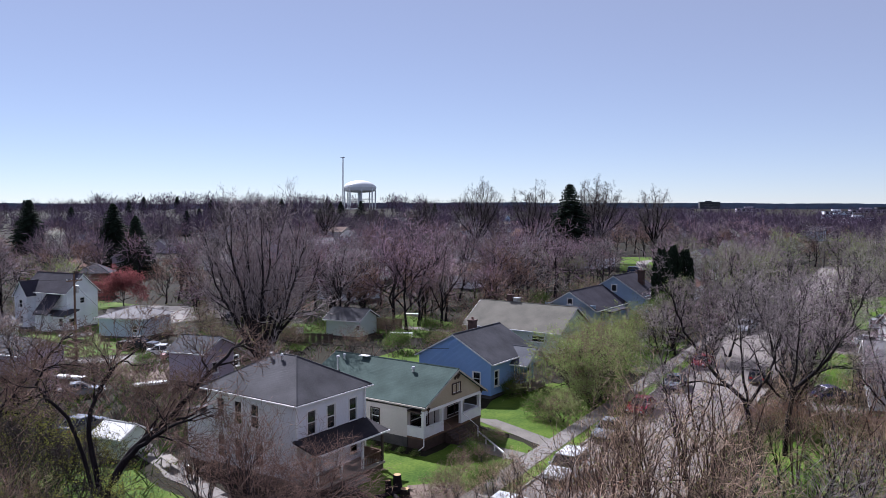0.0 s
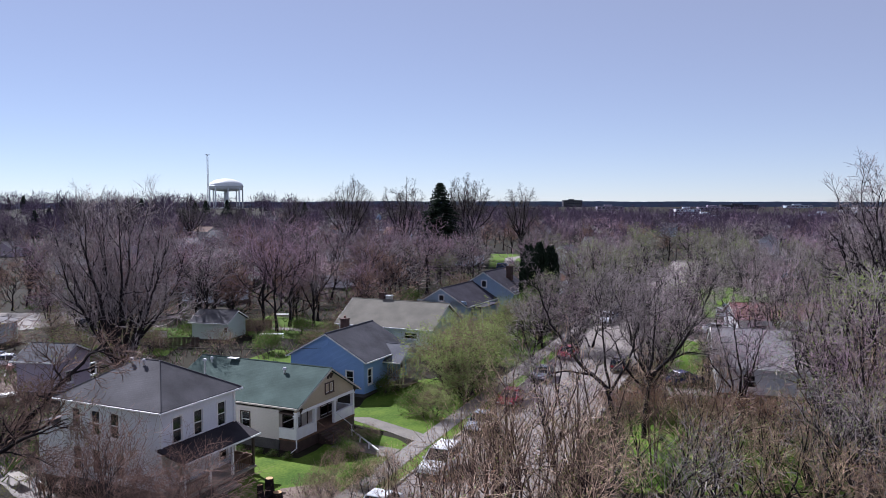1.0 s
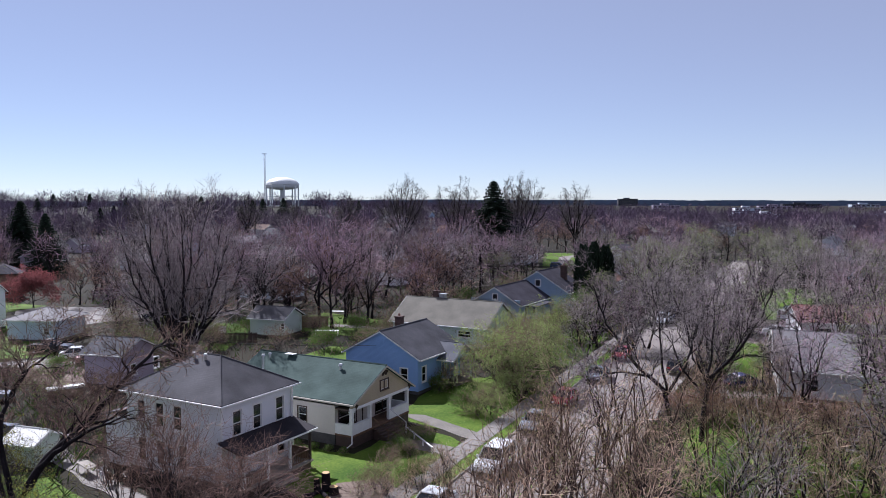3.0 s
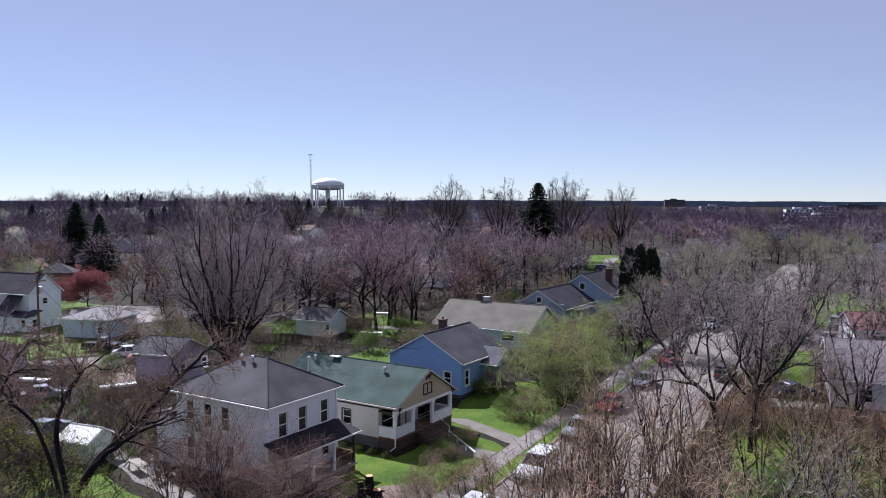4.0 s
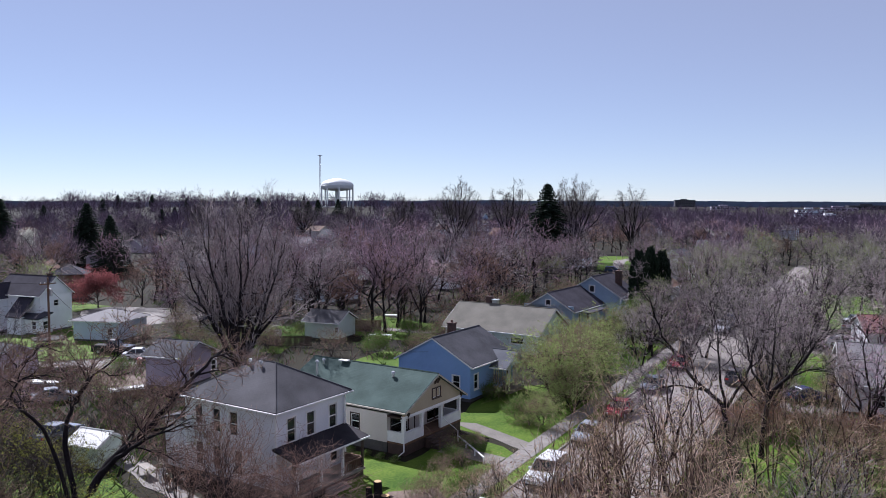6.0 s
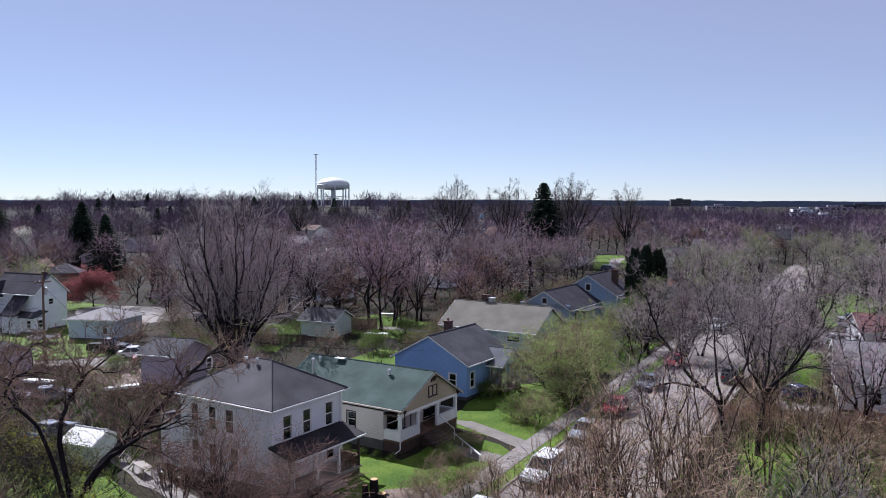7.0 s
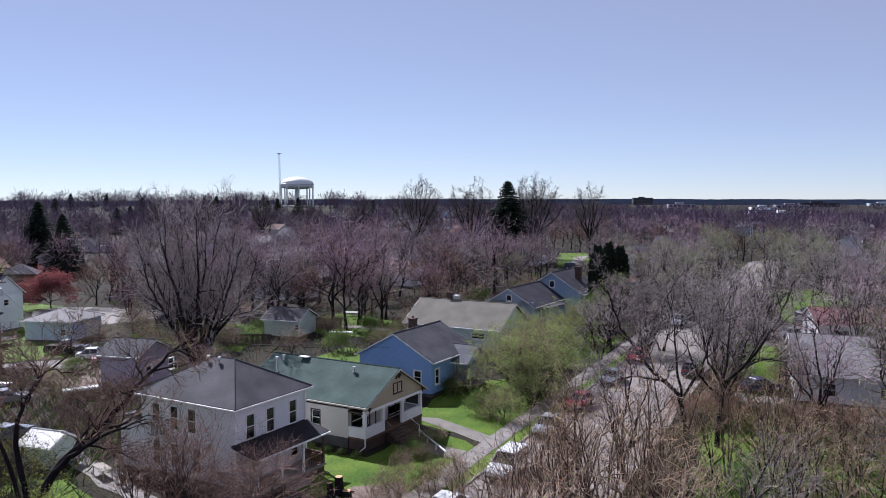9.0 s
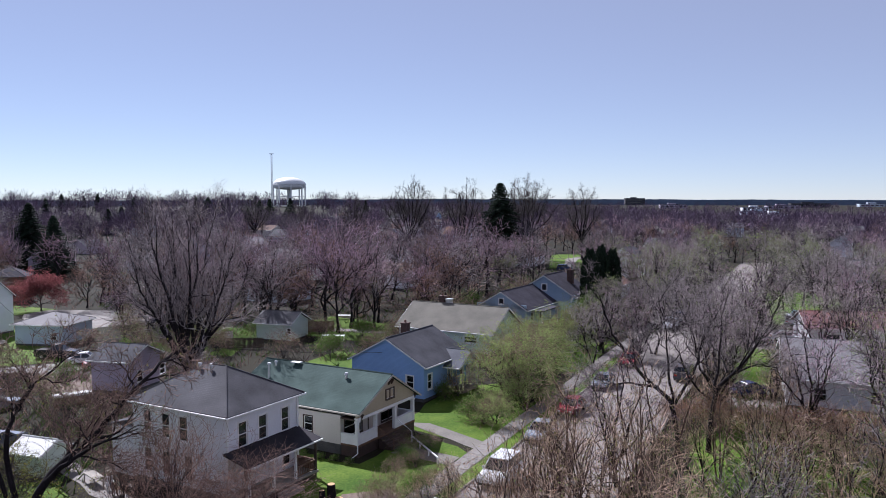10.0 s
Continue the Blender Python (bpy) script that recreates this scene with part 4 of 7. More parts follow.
    # unseen panel, added so no daylight shows through the porch windows
    part("inner_wall", boxes((3.6, 3.7, -y + 0.2, y - 0.2, 0.9, 3.2)), M["dark_trim"], h, "added dark brown panel that darkens the porch windows")
    # roof fittings
    part("flue_pipe", tube(bmesh.new(), [(-4.6, -1.9, 4.6), (-4.6, -1.9, 5.4), (-4.6, -1.9, 6.0)], 0.1, 8), M["metal"], h)
    part("flue_cap", cyl(bmesh.new(), -4.6, -1.9, 6.0, 6.14, 0.2, 0.14), M["metal"], h)
    vent(h, -5.0, -0.55, 5.7)
    vent(h, 3.1, -0.75, 5.5, 0.2)
    part("skylight", boxes((-3.6, -2.6, -0.2, 0.35, 5.93, 6.0), bevel=0.02), M["white_trim"], h)
    return h


def blue_house():
    h = thing("house", pose(3.75, 84.4, 0, 0, 0, -LOTS), "bright blue clapboard house, dark gable roof, white window trim", "house")
    ws = [("front", 7.3, 1.25, 0.85, 1.35, 0.3), ("front", 2.2, 1.35, 1.5, 0.9, 0.5), ("right", 1.2, 1.2, 0.8, 1.55, 0.2), ("right", 8.2, 1.2, 0.8, 1.4, 0.3)]
    block(h, -4.5, 4.5, -4.6, 4.6, 0, 3.75, "blue_siding", ws, base=0.35)
    gable_roof(h, -4.5, 4.5, -4.6, 4.6, 3.75, 6.15, "charcoal_shingle", 'Y', over=0.4, rake=0.25, wall="blue_siding")
    part("gable_louvre", boxes((-0.3, 0.3, -4.65, -4.6, 5.1, 5.6)), M["blue_siding"], h)
    # front porch with a cross gable
    gable_roof(h, 2.8, 6.4, -0.4, 4.2, 3.05, 4.35, "blue_roof", 'X', over=0.3, rake=0.15, wall="pale_siding")
    part("porch_floor", boxes((4.5, 6.3, 0.5, 3.9, -0.1, 0.4)), M["concrete"], h)
    for y in (0.55, 3.85):
        part("porch_post", boxes((6.15, 6.3, y - 0.08, y + 0.08, 0.4, 3.0)), M["white_trim"], h)
    door(h, side_pose("right", -4.5, 4.5, -4.6, 4.6) @ pose(6.4, -0.02, 0.42), 0.9, 2.05, "white_trim", "white_trim")
    window(h, side_pose("right", -4.5, 4.5, -4.6, 4.6) @ pose(5.2, -0.04, 1.2), 0.5, 1.3, "white_trim")
    chimney(h, -2.9, 3.6, 3.4, 6.4, 0.75)
    return h


def ranch_house():
    h = thing("house", pose(11.7, 107.3, 0, 0, 0, -LOTS), "long low house with a pale tan shingle roof and mint walls", "house")
    ws = [("front", 11.2, 1.7, 1.9, 0.8, 0.0), ("front", 6.0, 1.4, 1.2, 1.2, 0.3), ("right", 4.4, 1.2, 1.4, 1.3, 0.2)]
    block(h, -7.2, 7.2, -4.4, 4.4, 0, 3.3, "mint_siding", ws, base=0.4)
    gable_roof(h, -7.2, 7.2, -4.4, 4.4, 3.3, 5.95, "tan_shingle", 'X', over=0.5, rake=0.4, wall="mint_siding")
    chimney(h, -3.0, 0.6, 4.5, 6.9, 0.8)
    part("roof_fan", boxes((-2.3, -1.5, 0.1, 0.8, 5.85, 6.6), (-2.4, -1.4, 0.0, 0.9, 6.6, 6.7), bevel=0.03), M["metal"], h)
    return h


def twin_gable_house():
    h = thing("house", pose(23.5, 127.3, 0, 0, 0, -LOTS), "blue-grey clapboard house with stepped twin gables and a dark chimney", "house")
    block(h, -4.3, 4.3, -6.0, 6.5, 0, 3.3, "bluegrey_siding", [("front", 4.3, 3.9, 0.1, 0.1), ("right", 2.5, 1.2, 1.0, 1.4, 0.2), ("right", 6.0, 1.2, 1.0, 1.4, 0.2)], base=0.4)
    gable_roof(h, -4.3, 4.3, -6.0, 6.6, 3.3, 5.85, "plum_shingle", 'Y', over=0.4, rake=0.3, wall="bluegrey_siding")
    window(h, pose(0, -6.03, 3.95), 0.8, 0.9, "white_trim", 0.0)
    # the wall is uncut here: black panels stand in for the unlit attic
    for x0, x1, y0, z0, z1 in ((-0.36, 0.36, -6.012, 4.0, 4.8), (1.8, 2.6, 6.636, 5.05, 6.05)):
        part("dark_pane", boxes((x0, x1, y0 - 0.004, y0 + 0.02, z0, z1)), M["black_roll"], h, "black panel standing in for the unlit attic in the window")
    block(h, -3.2, 7.6, 6.6, 15.5, 0, 4.4, "bluegrey_siding", [("right", 4.0, 1.2, 1.2, 1.4, 0.2)], base=0.4)
    gable_roof(h, -3.2, 7.6, 6.7, 15.4, 4.2, 7.5, "plum_shingle", 'Y', over=0.4, rake=0.35, wall="bluegrey_siding")
    window(h, pose(2.2, 6.62, 5.0), 0.9, 1.1, "white_trim", 0.0)
    gable_roof(h, 7.6, 12.0, 8.6, 14.0, 3.2, 5.6, "tan_shingle", 'X', over=0.3, rake=0.2, wall="bluegrey_siding")
    block(h, 7.7, 12.0, 8.6, 14.0, 0, 3.2, "bluegrey_siding", [("front", 2.2, 1.2, 1.2, 1.3, 0.2)], base=0.3)
    chimney(h, 4.9, 12.2, 4.0, 8.2, 0.95)
    # side porch
    part("porch_roof", boxes((4.3, 6.4, -4.0, 3.0, 2.85, 3.0)), M["plum_shingle"], h)
    part("porch_floor", boxes((4.3, 6.3, -3.9, 2.9, -0.1, 0.4)), M["concrete"], h)
    for y in (-3.8, -0.5, 2.8):
        part("porch_post", boxes((6.1, 6.25, y - 0.08, y + 0.08, 0.4, 2.85)), M["white_trim"], h)
    return h


def simple_house(x, y, turn, w, l, eave, ridge, wall, roof, label, axis='X', windows=None, hip=False, z=0.0, chim=False, trim="white_trim", name="house", cat="house", base=0.3):
    h = thing(name, pose(x, y, z, 0, 0, turn), label, cat)
    if windows is None:
        windows = []
        for side, ln in (("front", w), ("right", l), ("left", l)):
            k = max(1, int(ln / 3.2))
            for i in range(k):
                for zz in ([1.0, 3.8] if eave > 5 else [1.0]):
                    if zz + 1.3 < eave:
                        windows.append((side, ln * (i + 0.5) / k, zz, 0.9, 1.3, 0.3 * ((i + int(x)) % 2)))
    block(h, -w / 2, w / 2, -l / 2, l / 2, 0, eave, wall, windows, trim=trim, base=base)
    if hip:
        hip_roof(h, -w / 2, w / 2, -l / 2, l / 2, eave + 0.05, ridge, roof, trim=trim)
    else:
        gable_roof(h, -w / 2, w / 2, -l / 2, l / 2, eave, ridge, roof, axis, wall=wall, trim=trim)
    if chim:
        chimney(h, w * 0.2, 0.3, eave, ridge + 0.9, 0.6, "brick")
    return h


white_house()
bungalow()
blue_house()
ranch_house()
twin_gable_house()


def farmhouse():
    h = thing("house", pose(-62.2, 125.6, 0, 0, 0, -24), "white two-storey house with a dark plum roof and small enclosed porch", "house")
    block(h, -4.8, 5.0, -3.0, 3.0, 0, 6.0, "white_siding", [("front", 6.2, 3.6, 1.0, 1.3), ("front", 5.6, 0.9, 0.9, 1.3), ("right", 3.0, 4.0, 0.9, 0.9), ("right", 1.6, 1.0, 0.9, 1.3)], base=0.3)
    gable_roof(h, -4.8, 5.0, -3.0, 3.0, 5.9, 8.5, "plum_shingle", 'X', over=0.3, rake=0.25, wall="white_siding")
    block(h, -4.7, -1.9, -4.6, -3.02, 0, 5.4, "white_siding", [("front", 1.4, 3.4, 0.8, 1.2), ("front", 1.4, 0.9, 0.8, 1.2)], base=0.3)
    gable_roof(h, -4.7, -1.9, -4.6, -0.6, 5.4, 7.4, "plum_shingle", 'Y', over=0.25, rake=0.2, wall="white_siding")
    bm = bmesh.new()
    prism(bm, [(-5.6, 2.6), (-3.0, 5.4), (-3.0, 5.55), (-5.6, 2.75)], 0.6, 3.8, 'X')
    part("lean_to_roof", bm, M["plum_shingle"], h)
    part("lean_to_wall", boxes((0.7, 3.7, -5.3, -3.0, 0, 2.7)), M["white_siding"], h)
    block(h, 2.2, 6.6, -4.6, -2.2, 0, 2.5, "white_siding", [("front", 1.0, 0.9, 0.9, 1.2), ("front", 3.3, 0.9, 0.9, 1.2), ("right", 1.2, 0.9, 0.9, 1.2)], base=0.3)
    bm = bmesh.new()
    prism(bm, [(-5.0, 2.45), (-2.2, 3.2), (-2.2, 3.35), (-5.0, 2.6)], 1.9, 6.9, 'X')
    part("porch_roof", bm, M["charcoal_shingle"], h)
    chimney(h, 3.6, 0.2, 6.0, 8.9, 0.6)
    return h


farmhouse()
simple_house(-46.6, 117.0, -14, 7.4, 7.0, 2.9, 4.3, "pale_siding", "white_roof", "pale blue garage with a light low hipped roof", hip=True, windows=[("front", 6.0, 1.0, 0.8, 0.9)], name="garage", cat="garage")
simple_house(-64.5, 112.5, -20, 3.4, 3.0, 2.3, 3.2, "white_siding", "white_roof", "small white garden shed beside the lawn", axis='Y', windows=[("front", 1.0, 0.3, 0.9, 1.7)], name="shed", cat="shed", base=0.1)
simple_house(-13.9, 117.5, -24, 5.6, 5.4, 2.6, 3.9, "mint_siding", "grey_shingle", "pale mint garden garage with a grey roof", windows=[("front", 5.4, 1.1, 0.6, 0.8)], name="garage", cat="garage", base=0.15)
simple_house(-27.4, 87.5, -20, 4.6, 5.5, 3.6, 4.8, "grey_siding", "charcoal_shingle", "lilac-grey house with a low dark roof", windows=[("right", 2.0, 1.0, 1.0, 1.2), ("right", 6.0, 1.0, 1.0, 1.2)])
simple_house(-49.5, 91.0, -25, 6.0, 6.0, 2.8, 4.0, "grey_siding", "grey_shingle", "grey garage at the end of the alley", windows=[("right", 2.0, 1.0, 0.8, 0.9)], name="garage", cat="garage")
simple_house(-74.5, 166.0, 12, 6.5, 6.5, 5.0, 7.0, "brick", "plum_shingle", "red brick house with a dark roof behind the red tree", windows=None, hip=True, trim="dark_trim")
simple_house(-81.5, 171.0, 8, 5.0, 7.0, 4.6, 7.4, "tan_gable", "orange_shingle", "house with a faded orange roof", axis='Y')
simple_house(-91.0, 224.0, 20, 8.0, 8.0, 4.6, 7.4, "grey_siding", "grey_shingle", "lilac-grey house with a steep grey gable", axis='Y')
simple_house(46.5, 238.0, -30, 9.0, 12.0, 3.2, 5.8, "pale_siding", "brown_shingle", "pale blue house with a brown roof at the lawn's edge", axis='Y')
# across the street
simple_house(48.8, 77.8, -26, 10.5, 16.0, 3.0, 5.6, "white_siding", "white_roof", "low house with a pale weathered grey roof", windows=[("front", 3.0, 1.0, 1.2, 1.2, 0.3), ("front", 8.0, 1.0, 1.2, 1.2), ("left", 4.0, 1.0, 1.2, 1.2)])
simple_house(66.5, 101.5, -16, 14.5, 8.0, 3.3, 5.0, "white_siding", "red_metal", "low building with a faded red metal roof", windows=[("left", 2.0, 1.0, 1.4, 1.4), ("left", 5.5, 1.0, 1.4, 1.4), ("front", 3.0, 0.9, 2.0, 1.6), ("front", 7.0, 0.9, 2.0, 1.6), ("front", 11.0, 0.9, 2.0, 1.6)])
simple_house(-19.5, 160.0, -LOTS, 10.0, 8.0, 2.8, 5.0, "pale_siding", "blue_roof", "low house with a blue-grey shingle roof", hip=True)
simple_house(4.0, 183.0, -LOTS, 11.0, 8.0, 3.4, 5.6, "white_siding", "brown_shingle", "white single-storey house behind the blossom tree")
simple_house(-25.6, 60.8, -24, 2.6, 2.4, 1.9, 2.5, "mint_siding", "white_metal", "small garden shed with a bright white metal roof", windows=[], name="shed", cat="shed", base=0.05)


# ---- vehicles ----
def car(x, y, turn, colour, label, kind_="sedan", name="car", group="parked cars along the street"):
    """A car with a shaped body, glass, four wheels and lamps; x forward in its own space."""
    c = thing(name, pose(x, y, 0.02, 0, 0, turn), label, "pickup truck" if kind_ == "pickup" else "car", group)
    W = 0.9 if kind_ == "sedan" else 0.97
    hood, roof, L = {"sedan": (0.88, 1.45, 2.3), "suv": (1.05, 1.75, 2.35), "pickup": (1.12, 1.85, 2.75), "van": (1.1, 1.95, 2.5)}[kind_]
    low = [(-L, 0.42), (-L + 0.05, hood * 0.72), (-L + 0.12, hood), (L * 0.42, hood), (L - 0.25, hood * 0.9), (L - 0.02, hood * 0.7), (L, 0.4), (L - 0.2, 0.26), (-L + 0.2, 0.26)]
    bm = bmesh.new()
    prism(bm, low, -W, W)
    bmesh.ops.bevel(bm, geom=[e for e in bm.edges if abs(e.verts[0].co.y - e.verts[1].co.y) < 0.01], offset=0.09, segments=2, affect='EDGES')
    body = part("body", bm, paint("car_paint", colour), c)
    tail = {"sedan": -1.75, "suv": -2.2, "pickup": -0.55, "van": -2.35}[kind_]
    nose = {"sedan": 0.95, "suv": 1.05, "pickup": 1.15, "van": 1.35}[kind_]
    rt, rn = tail + {"sedan": 0.75, "suv": 0.22, "pickup": 0.12, "van": 0.1}[kind_], nose - 0.75
    bm = bmesh.new()
    lo = [(tail, -W + 0.06), (nose, -W + 0.06), (nose, W - 0.06), (tail, W - 0.06)]
    up = [(rt, -W + 0.22), (rn, -W + 0.22), (rn, W - 0.22), (rt, W - 0.22)]
    a = [bm.verts.new((px, py, hood - 0.02)) for px, py in lo]
    b = [bm.verts.new((px, py, roof - 0.07)) for px, py in up]
    bm.faces.new(a[::-1])
    bm.faces.new(b)
    for i in range(4):
        bm.faces.new((a[i], a[(i + 1) % 4], b[(i + 1) % 4], b[i]))
    part("glasshouse", bm, M["car_glass"], c, "dark tinted glass")
    bm = boxes((rt - 0.04, rn + 0.06, -W + 0.19, W - 0.19, roof - 0.08, roof), bevel=0.035)
    part("roof", bm, body.data.materials[0], c)
    for sx, tx in ((tail, rt), (nose, rn), ((tail + nose) / 2 - 0.1, (rt + rn) / 2 - 0.1)):
        for sg in (-1, 1):
            part("pillar", tube(bmesh.new(), [(sx, sg * (W - 0.06), hood - 0.02), (tx, sg * (W - 0.21), roof - 0.05)], 0.045, 5), body.data.materials[0], c)
    if kind_ == "pickup":
        part("bed", boxes((-L + 0.12, tail - 0.05, -W + 0.08, -W + 0.02 + 0.1, hood, hood + 0.06), (-L + 0.12, tail - 0.05, W - 0.12, W - 0.06, hood, hood + 0.06), (-L + 0.14, tail - 0.08, -W + 0.14, W - 0.14, hood + 0.002, hood + 0.012)), M["rubber"], c)
    for wx in (-L * 0.62, L * 0.62):
        for sg in (-1, 1):
            bm = bmesh.new()
            cyl(bm, 0, 0, -0.11, 0.11, 0.33, n=16)
            bmesh.ops.bevel(bm, geom=[e for e in bm.edges if abs(e.verts[0].co.z - e.verts[1].co.z) < 0.01], offset=0.04, segments=1, affect='EDGES')
            w = part("wheel", bm, M["rubber"], c)
            w.matrix_basis = pose(wx, sg * (W - 0.08), 0.33, 90, 0, 0)
            part("rim", cyl(bmesh.new(), 0, 0, -0.125, 0.125, 0.2, n=12), M["metal"], w)
    for sg in (-1, 1):
        y0, y1 = sorted((sg * (W - 0.12), sg * (W - 0.45)))
        part("headlight", boxes((L - 0.14, L - 0.0, y0, y1, hood * 0.62, hood * 0.78), bevel=0.02), M["lamp_glass"], c)
        part("tail_light", boxes((-L - 0.01, -L + 0.1, y0, y1, hood * 0.65, hood * 0.85), bevel=0.02), M["tail_red"], c)
        part("mirror", boxes((nose - 0.3, nose - 0.15, *sorted((sg * (W - 0.02), sg * (W + 0.16))), hood, hood + 0.15), bevel=0.02), body.data.materials[0], c)
    part("bumper", boxes((L - 0.1, L + 0.05, -W + 0.1, W - 0.1, 0.32, 0.5), (-L - 0.05, -L + 0.1, -W + 0.1, W - 0.1, 0.32, 0.5), bevel=0.03), M["dark_metal"], c)
    return c


M["car_glass"] = mat("car_glass", (0.012, 0.014, 0.018), (0.02, 0.022, 0.026), 1, 8, 0.06, 0.0, spec=0.7)
SA = 90 - STREET
for a, b, flip, col, lab, k in (
    (52.4, -20.9, 180, (0.75, 0.76, 0.78), "white sport utility car parked by the kerb", "suv"),
    (43.0, -21.5, 180, (0.7, 0.72, 0.74), "pale silver sedan parked by the kerb", "sedan"),
    (63.5, -21.5, 180, (0.30, 0.33, 0.38), "shiny blue-grey sedan parked by the kerb", "sedan"),
    (72.5, -21.5, 180, (0.3, 0.02, 0.035), "red sedan parked by the kerb", "sedan"),
    (84.0, -21.3, 180, (0.20, 0.23, 0.27), "slate grey sedan parked by the kerb", "sedan"),
    (97.0, -21.3, 180, (0.36, 0.05, 0.06), "dark red sedan parked by the kerb", "sedan"),
    (92.0, -13.8, 0, (0.07, 0.05, 0.05), "dark brown sport utility car parked by the kerb", "suv"),
    (127.0, -21.3, 180, (0.6, 0.64, 0.70), "white pickup parked far up the street", "pickup"),
    (134.0, -21.3, 180, (0.10, 0.12, 0.2), "dark blue sport utility car up the street", "suv"),
    (163.0, -20.5, 180, (0.7, 0.7, 0.7), "white car far up the street", "suv"),
):
    p = along(a, b)
    car(p.x, p.y, SA + flip, col, lab, k)
for x, y, turn, col, lab, k, g in (
    (53.5, 105.5, -28, (0.02, 0.022, 0.03), "black pickup on the drive by the lawn", "pickup", "cars across the street"),
    (60.0, 108.0, -20, (0.65, 0.66, 0.68), "white sedan beside the black pickup", "sedan", "cars across the street"),
    (68.5, 122.0, 60, (0.65, 0.68, 0.72), "white sport utility car by the red-roofed building", "suv", "cars across the street"),
    (73.0, 128.0, 60, (0.3, 0.4, 0.55), "light blue sedan by the red-roofed building", "sedan", "cars across the street"),
    (39.5, 78.0, 10, (0.03, 0.04, 0.12), "dark blue sedan on the drive", "sedan", "cars across the street"),
    (-41.5, 105.0, -5, (0.025, 0.025, 0.03), "black pickup parked on the alley", "pickup", "cars on the alley"),
    (-31.5, 67.0, 70, (0.16, 0.17, 0.2), "dark grey sedan parked in the side yard", "sedan", "cars in the side yard"),
    (-37.5, 79.5, 25, (0.22, 0.23, 0.25), "grey sedan in the cluttered back yard", "sedan", "cars in the side yard"),
    (-33.5, 98.0, 20, (0.6, 0.35, 0.3), "faded pink sedan on the gravel", "sedan", "cars on the alley"),
    (-36.5, 101.0, 10, (0.7, 0.7, 0.7), "white sedan on the gravel", "sedan", "cars on the alley"),
    (55.0, 221.0, -20, (0.03, 0.05, 0.11), "dark blue sport utility car by the far house", "suv", "cars by the far lawn"),
    (-34.0, 128.0, 10, (0.02, 0.02, 0.02), "black car on the pale yard", "suv", "cars on the alley"),
):
    car(x, y, turn, col, lab, k, group=g)


# ---- water tower, mast and the far town ----
def water_tower(x, y, z):
    t = thing("water_tower", pose(x, y, z, 0, 0, 12), "white spheroidal water tower on steel legs", "water tower")
    R, Hh, cz = 18.5, 5.2, 33.5
    prof = [(0.0, cz + 7.4), (4.5, cz + 7.15), (9.0, cz + 6.3), (13.5, cz + 4.7), (17.0, cz + 2.4), (18.6, cz + 0.2), (18.6, cz - 3.6), (17.4, cz - 5.2), (12.0, cz - 6.4), (5.0, cz - 7.0), (0.0, cz - 7.1)]
    bm = bmesh.new()
    n = 40
    rings = []
    for r, zz in prof:
        rings.append([bm.verts.new((r * math.cos(6.28318 * i / n), r * math.sin(6.28318 * i / n), zz)) for i in range(n)] if r else [bm.verts.new((0, 0, zz))])
    for p, q in zip(rings, rings[1:]):
        for i in range(n):
            j = (i + 1) % n
            if len(p) == 1:
                bm.faces.new((p[0], q[i], q[j]))
            elif len(q) == 1:
                bm.faces.new((p[i], q[0], p[j]))
            else:
                bm.faces.new((p[i], q[i], q[j], p[j]))
    tank = part("tank", bm, M["tank_white"], t)
    for p in tank.data.polygons:
        p.use_smooth = True
    bm = bmesh.new()
    for rr, zz in ((18.9, cz - 1.1),):
        tube(bm, [(rr * math.cos(a * 0.157), rr * math.sin(a * 0.157), zz) for a in range(41)], 0.45, 6)
    part("balcony", bm, M["tank_white"], t)
    part("riser", cyl(bmesh.new(), 0, 0, -2, cz - 6.9, 2.2, n=20), M["tank_white"], t)
    for i in range(8):
        a = 6.28318 * i / 8
        part("leg", tube(bmesh.new(), [(18.0 * math.cos(a), 18.0 * math.sin(a), -2), (18.0 * math.cos(a), 18.0 * math.sin(a), cz - 2)], 0.8, 8), M["tank_white"], t)
        b = a + 6.28318 / 8
        for z0 in (8.0, 19.0):
            part("strut", tube(bmesh.new(), [(18 * math.cos(a), 18 * math.sin(a), z0), (18 * math.cos(b), 18 * math.sin(b), z0)], 0.3, 5), M["tank_white"], t)
    return t


water_tower(-96.5, 905, 5)


def mast(x, y, z, h):
    t = thing("radio_mast", pose(x, y, z), "slender grey steel lattice radio mast", "mast")
    for i in range(3):
        a = 2.0944 * i
        part("mast_leg", tube(bmesh.new(), [(0.9 * math.cos(a), 0.9 * math.sin(a), -1), (0.75 * math.cos(a), 0.75 * math.sin(a), h)], 0.3, 4), M["metal"], t)
    bm = bmesh.new()
    k = 0
    for zz in np.arange(0, h - 2, 1.8):
        a, b = 2.0944 * (k % 3), 2.0944 * ((k + 1) % 3)
        tube(bm, [(0.85 * math.cos(a), 0.85 * math.sin(a), zz), (0.85 * math.cos(b), 0.85 * math.sin(b), zz + 1.8)], 0.16, 4)
        k += 1
    part("lattice", bm, M["metal"], t)
    part("antenna", boxes((-2.6, 2.6, -0.25, 0.25, h - 1.0, h - 0.3)), M["metal"], t)
    return t


mast(-113.0, 880, 6, 65.5)


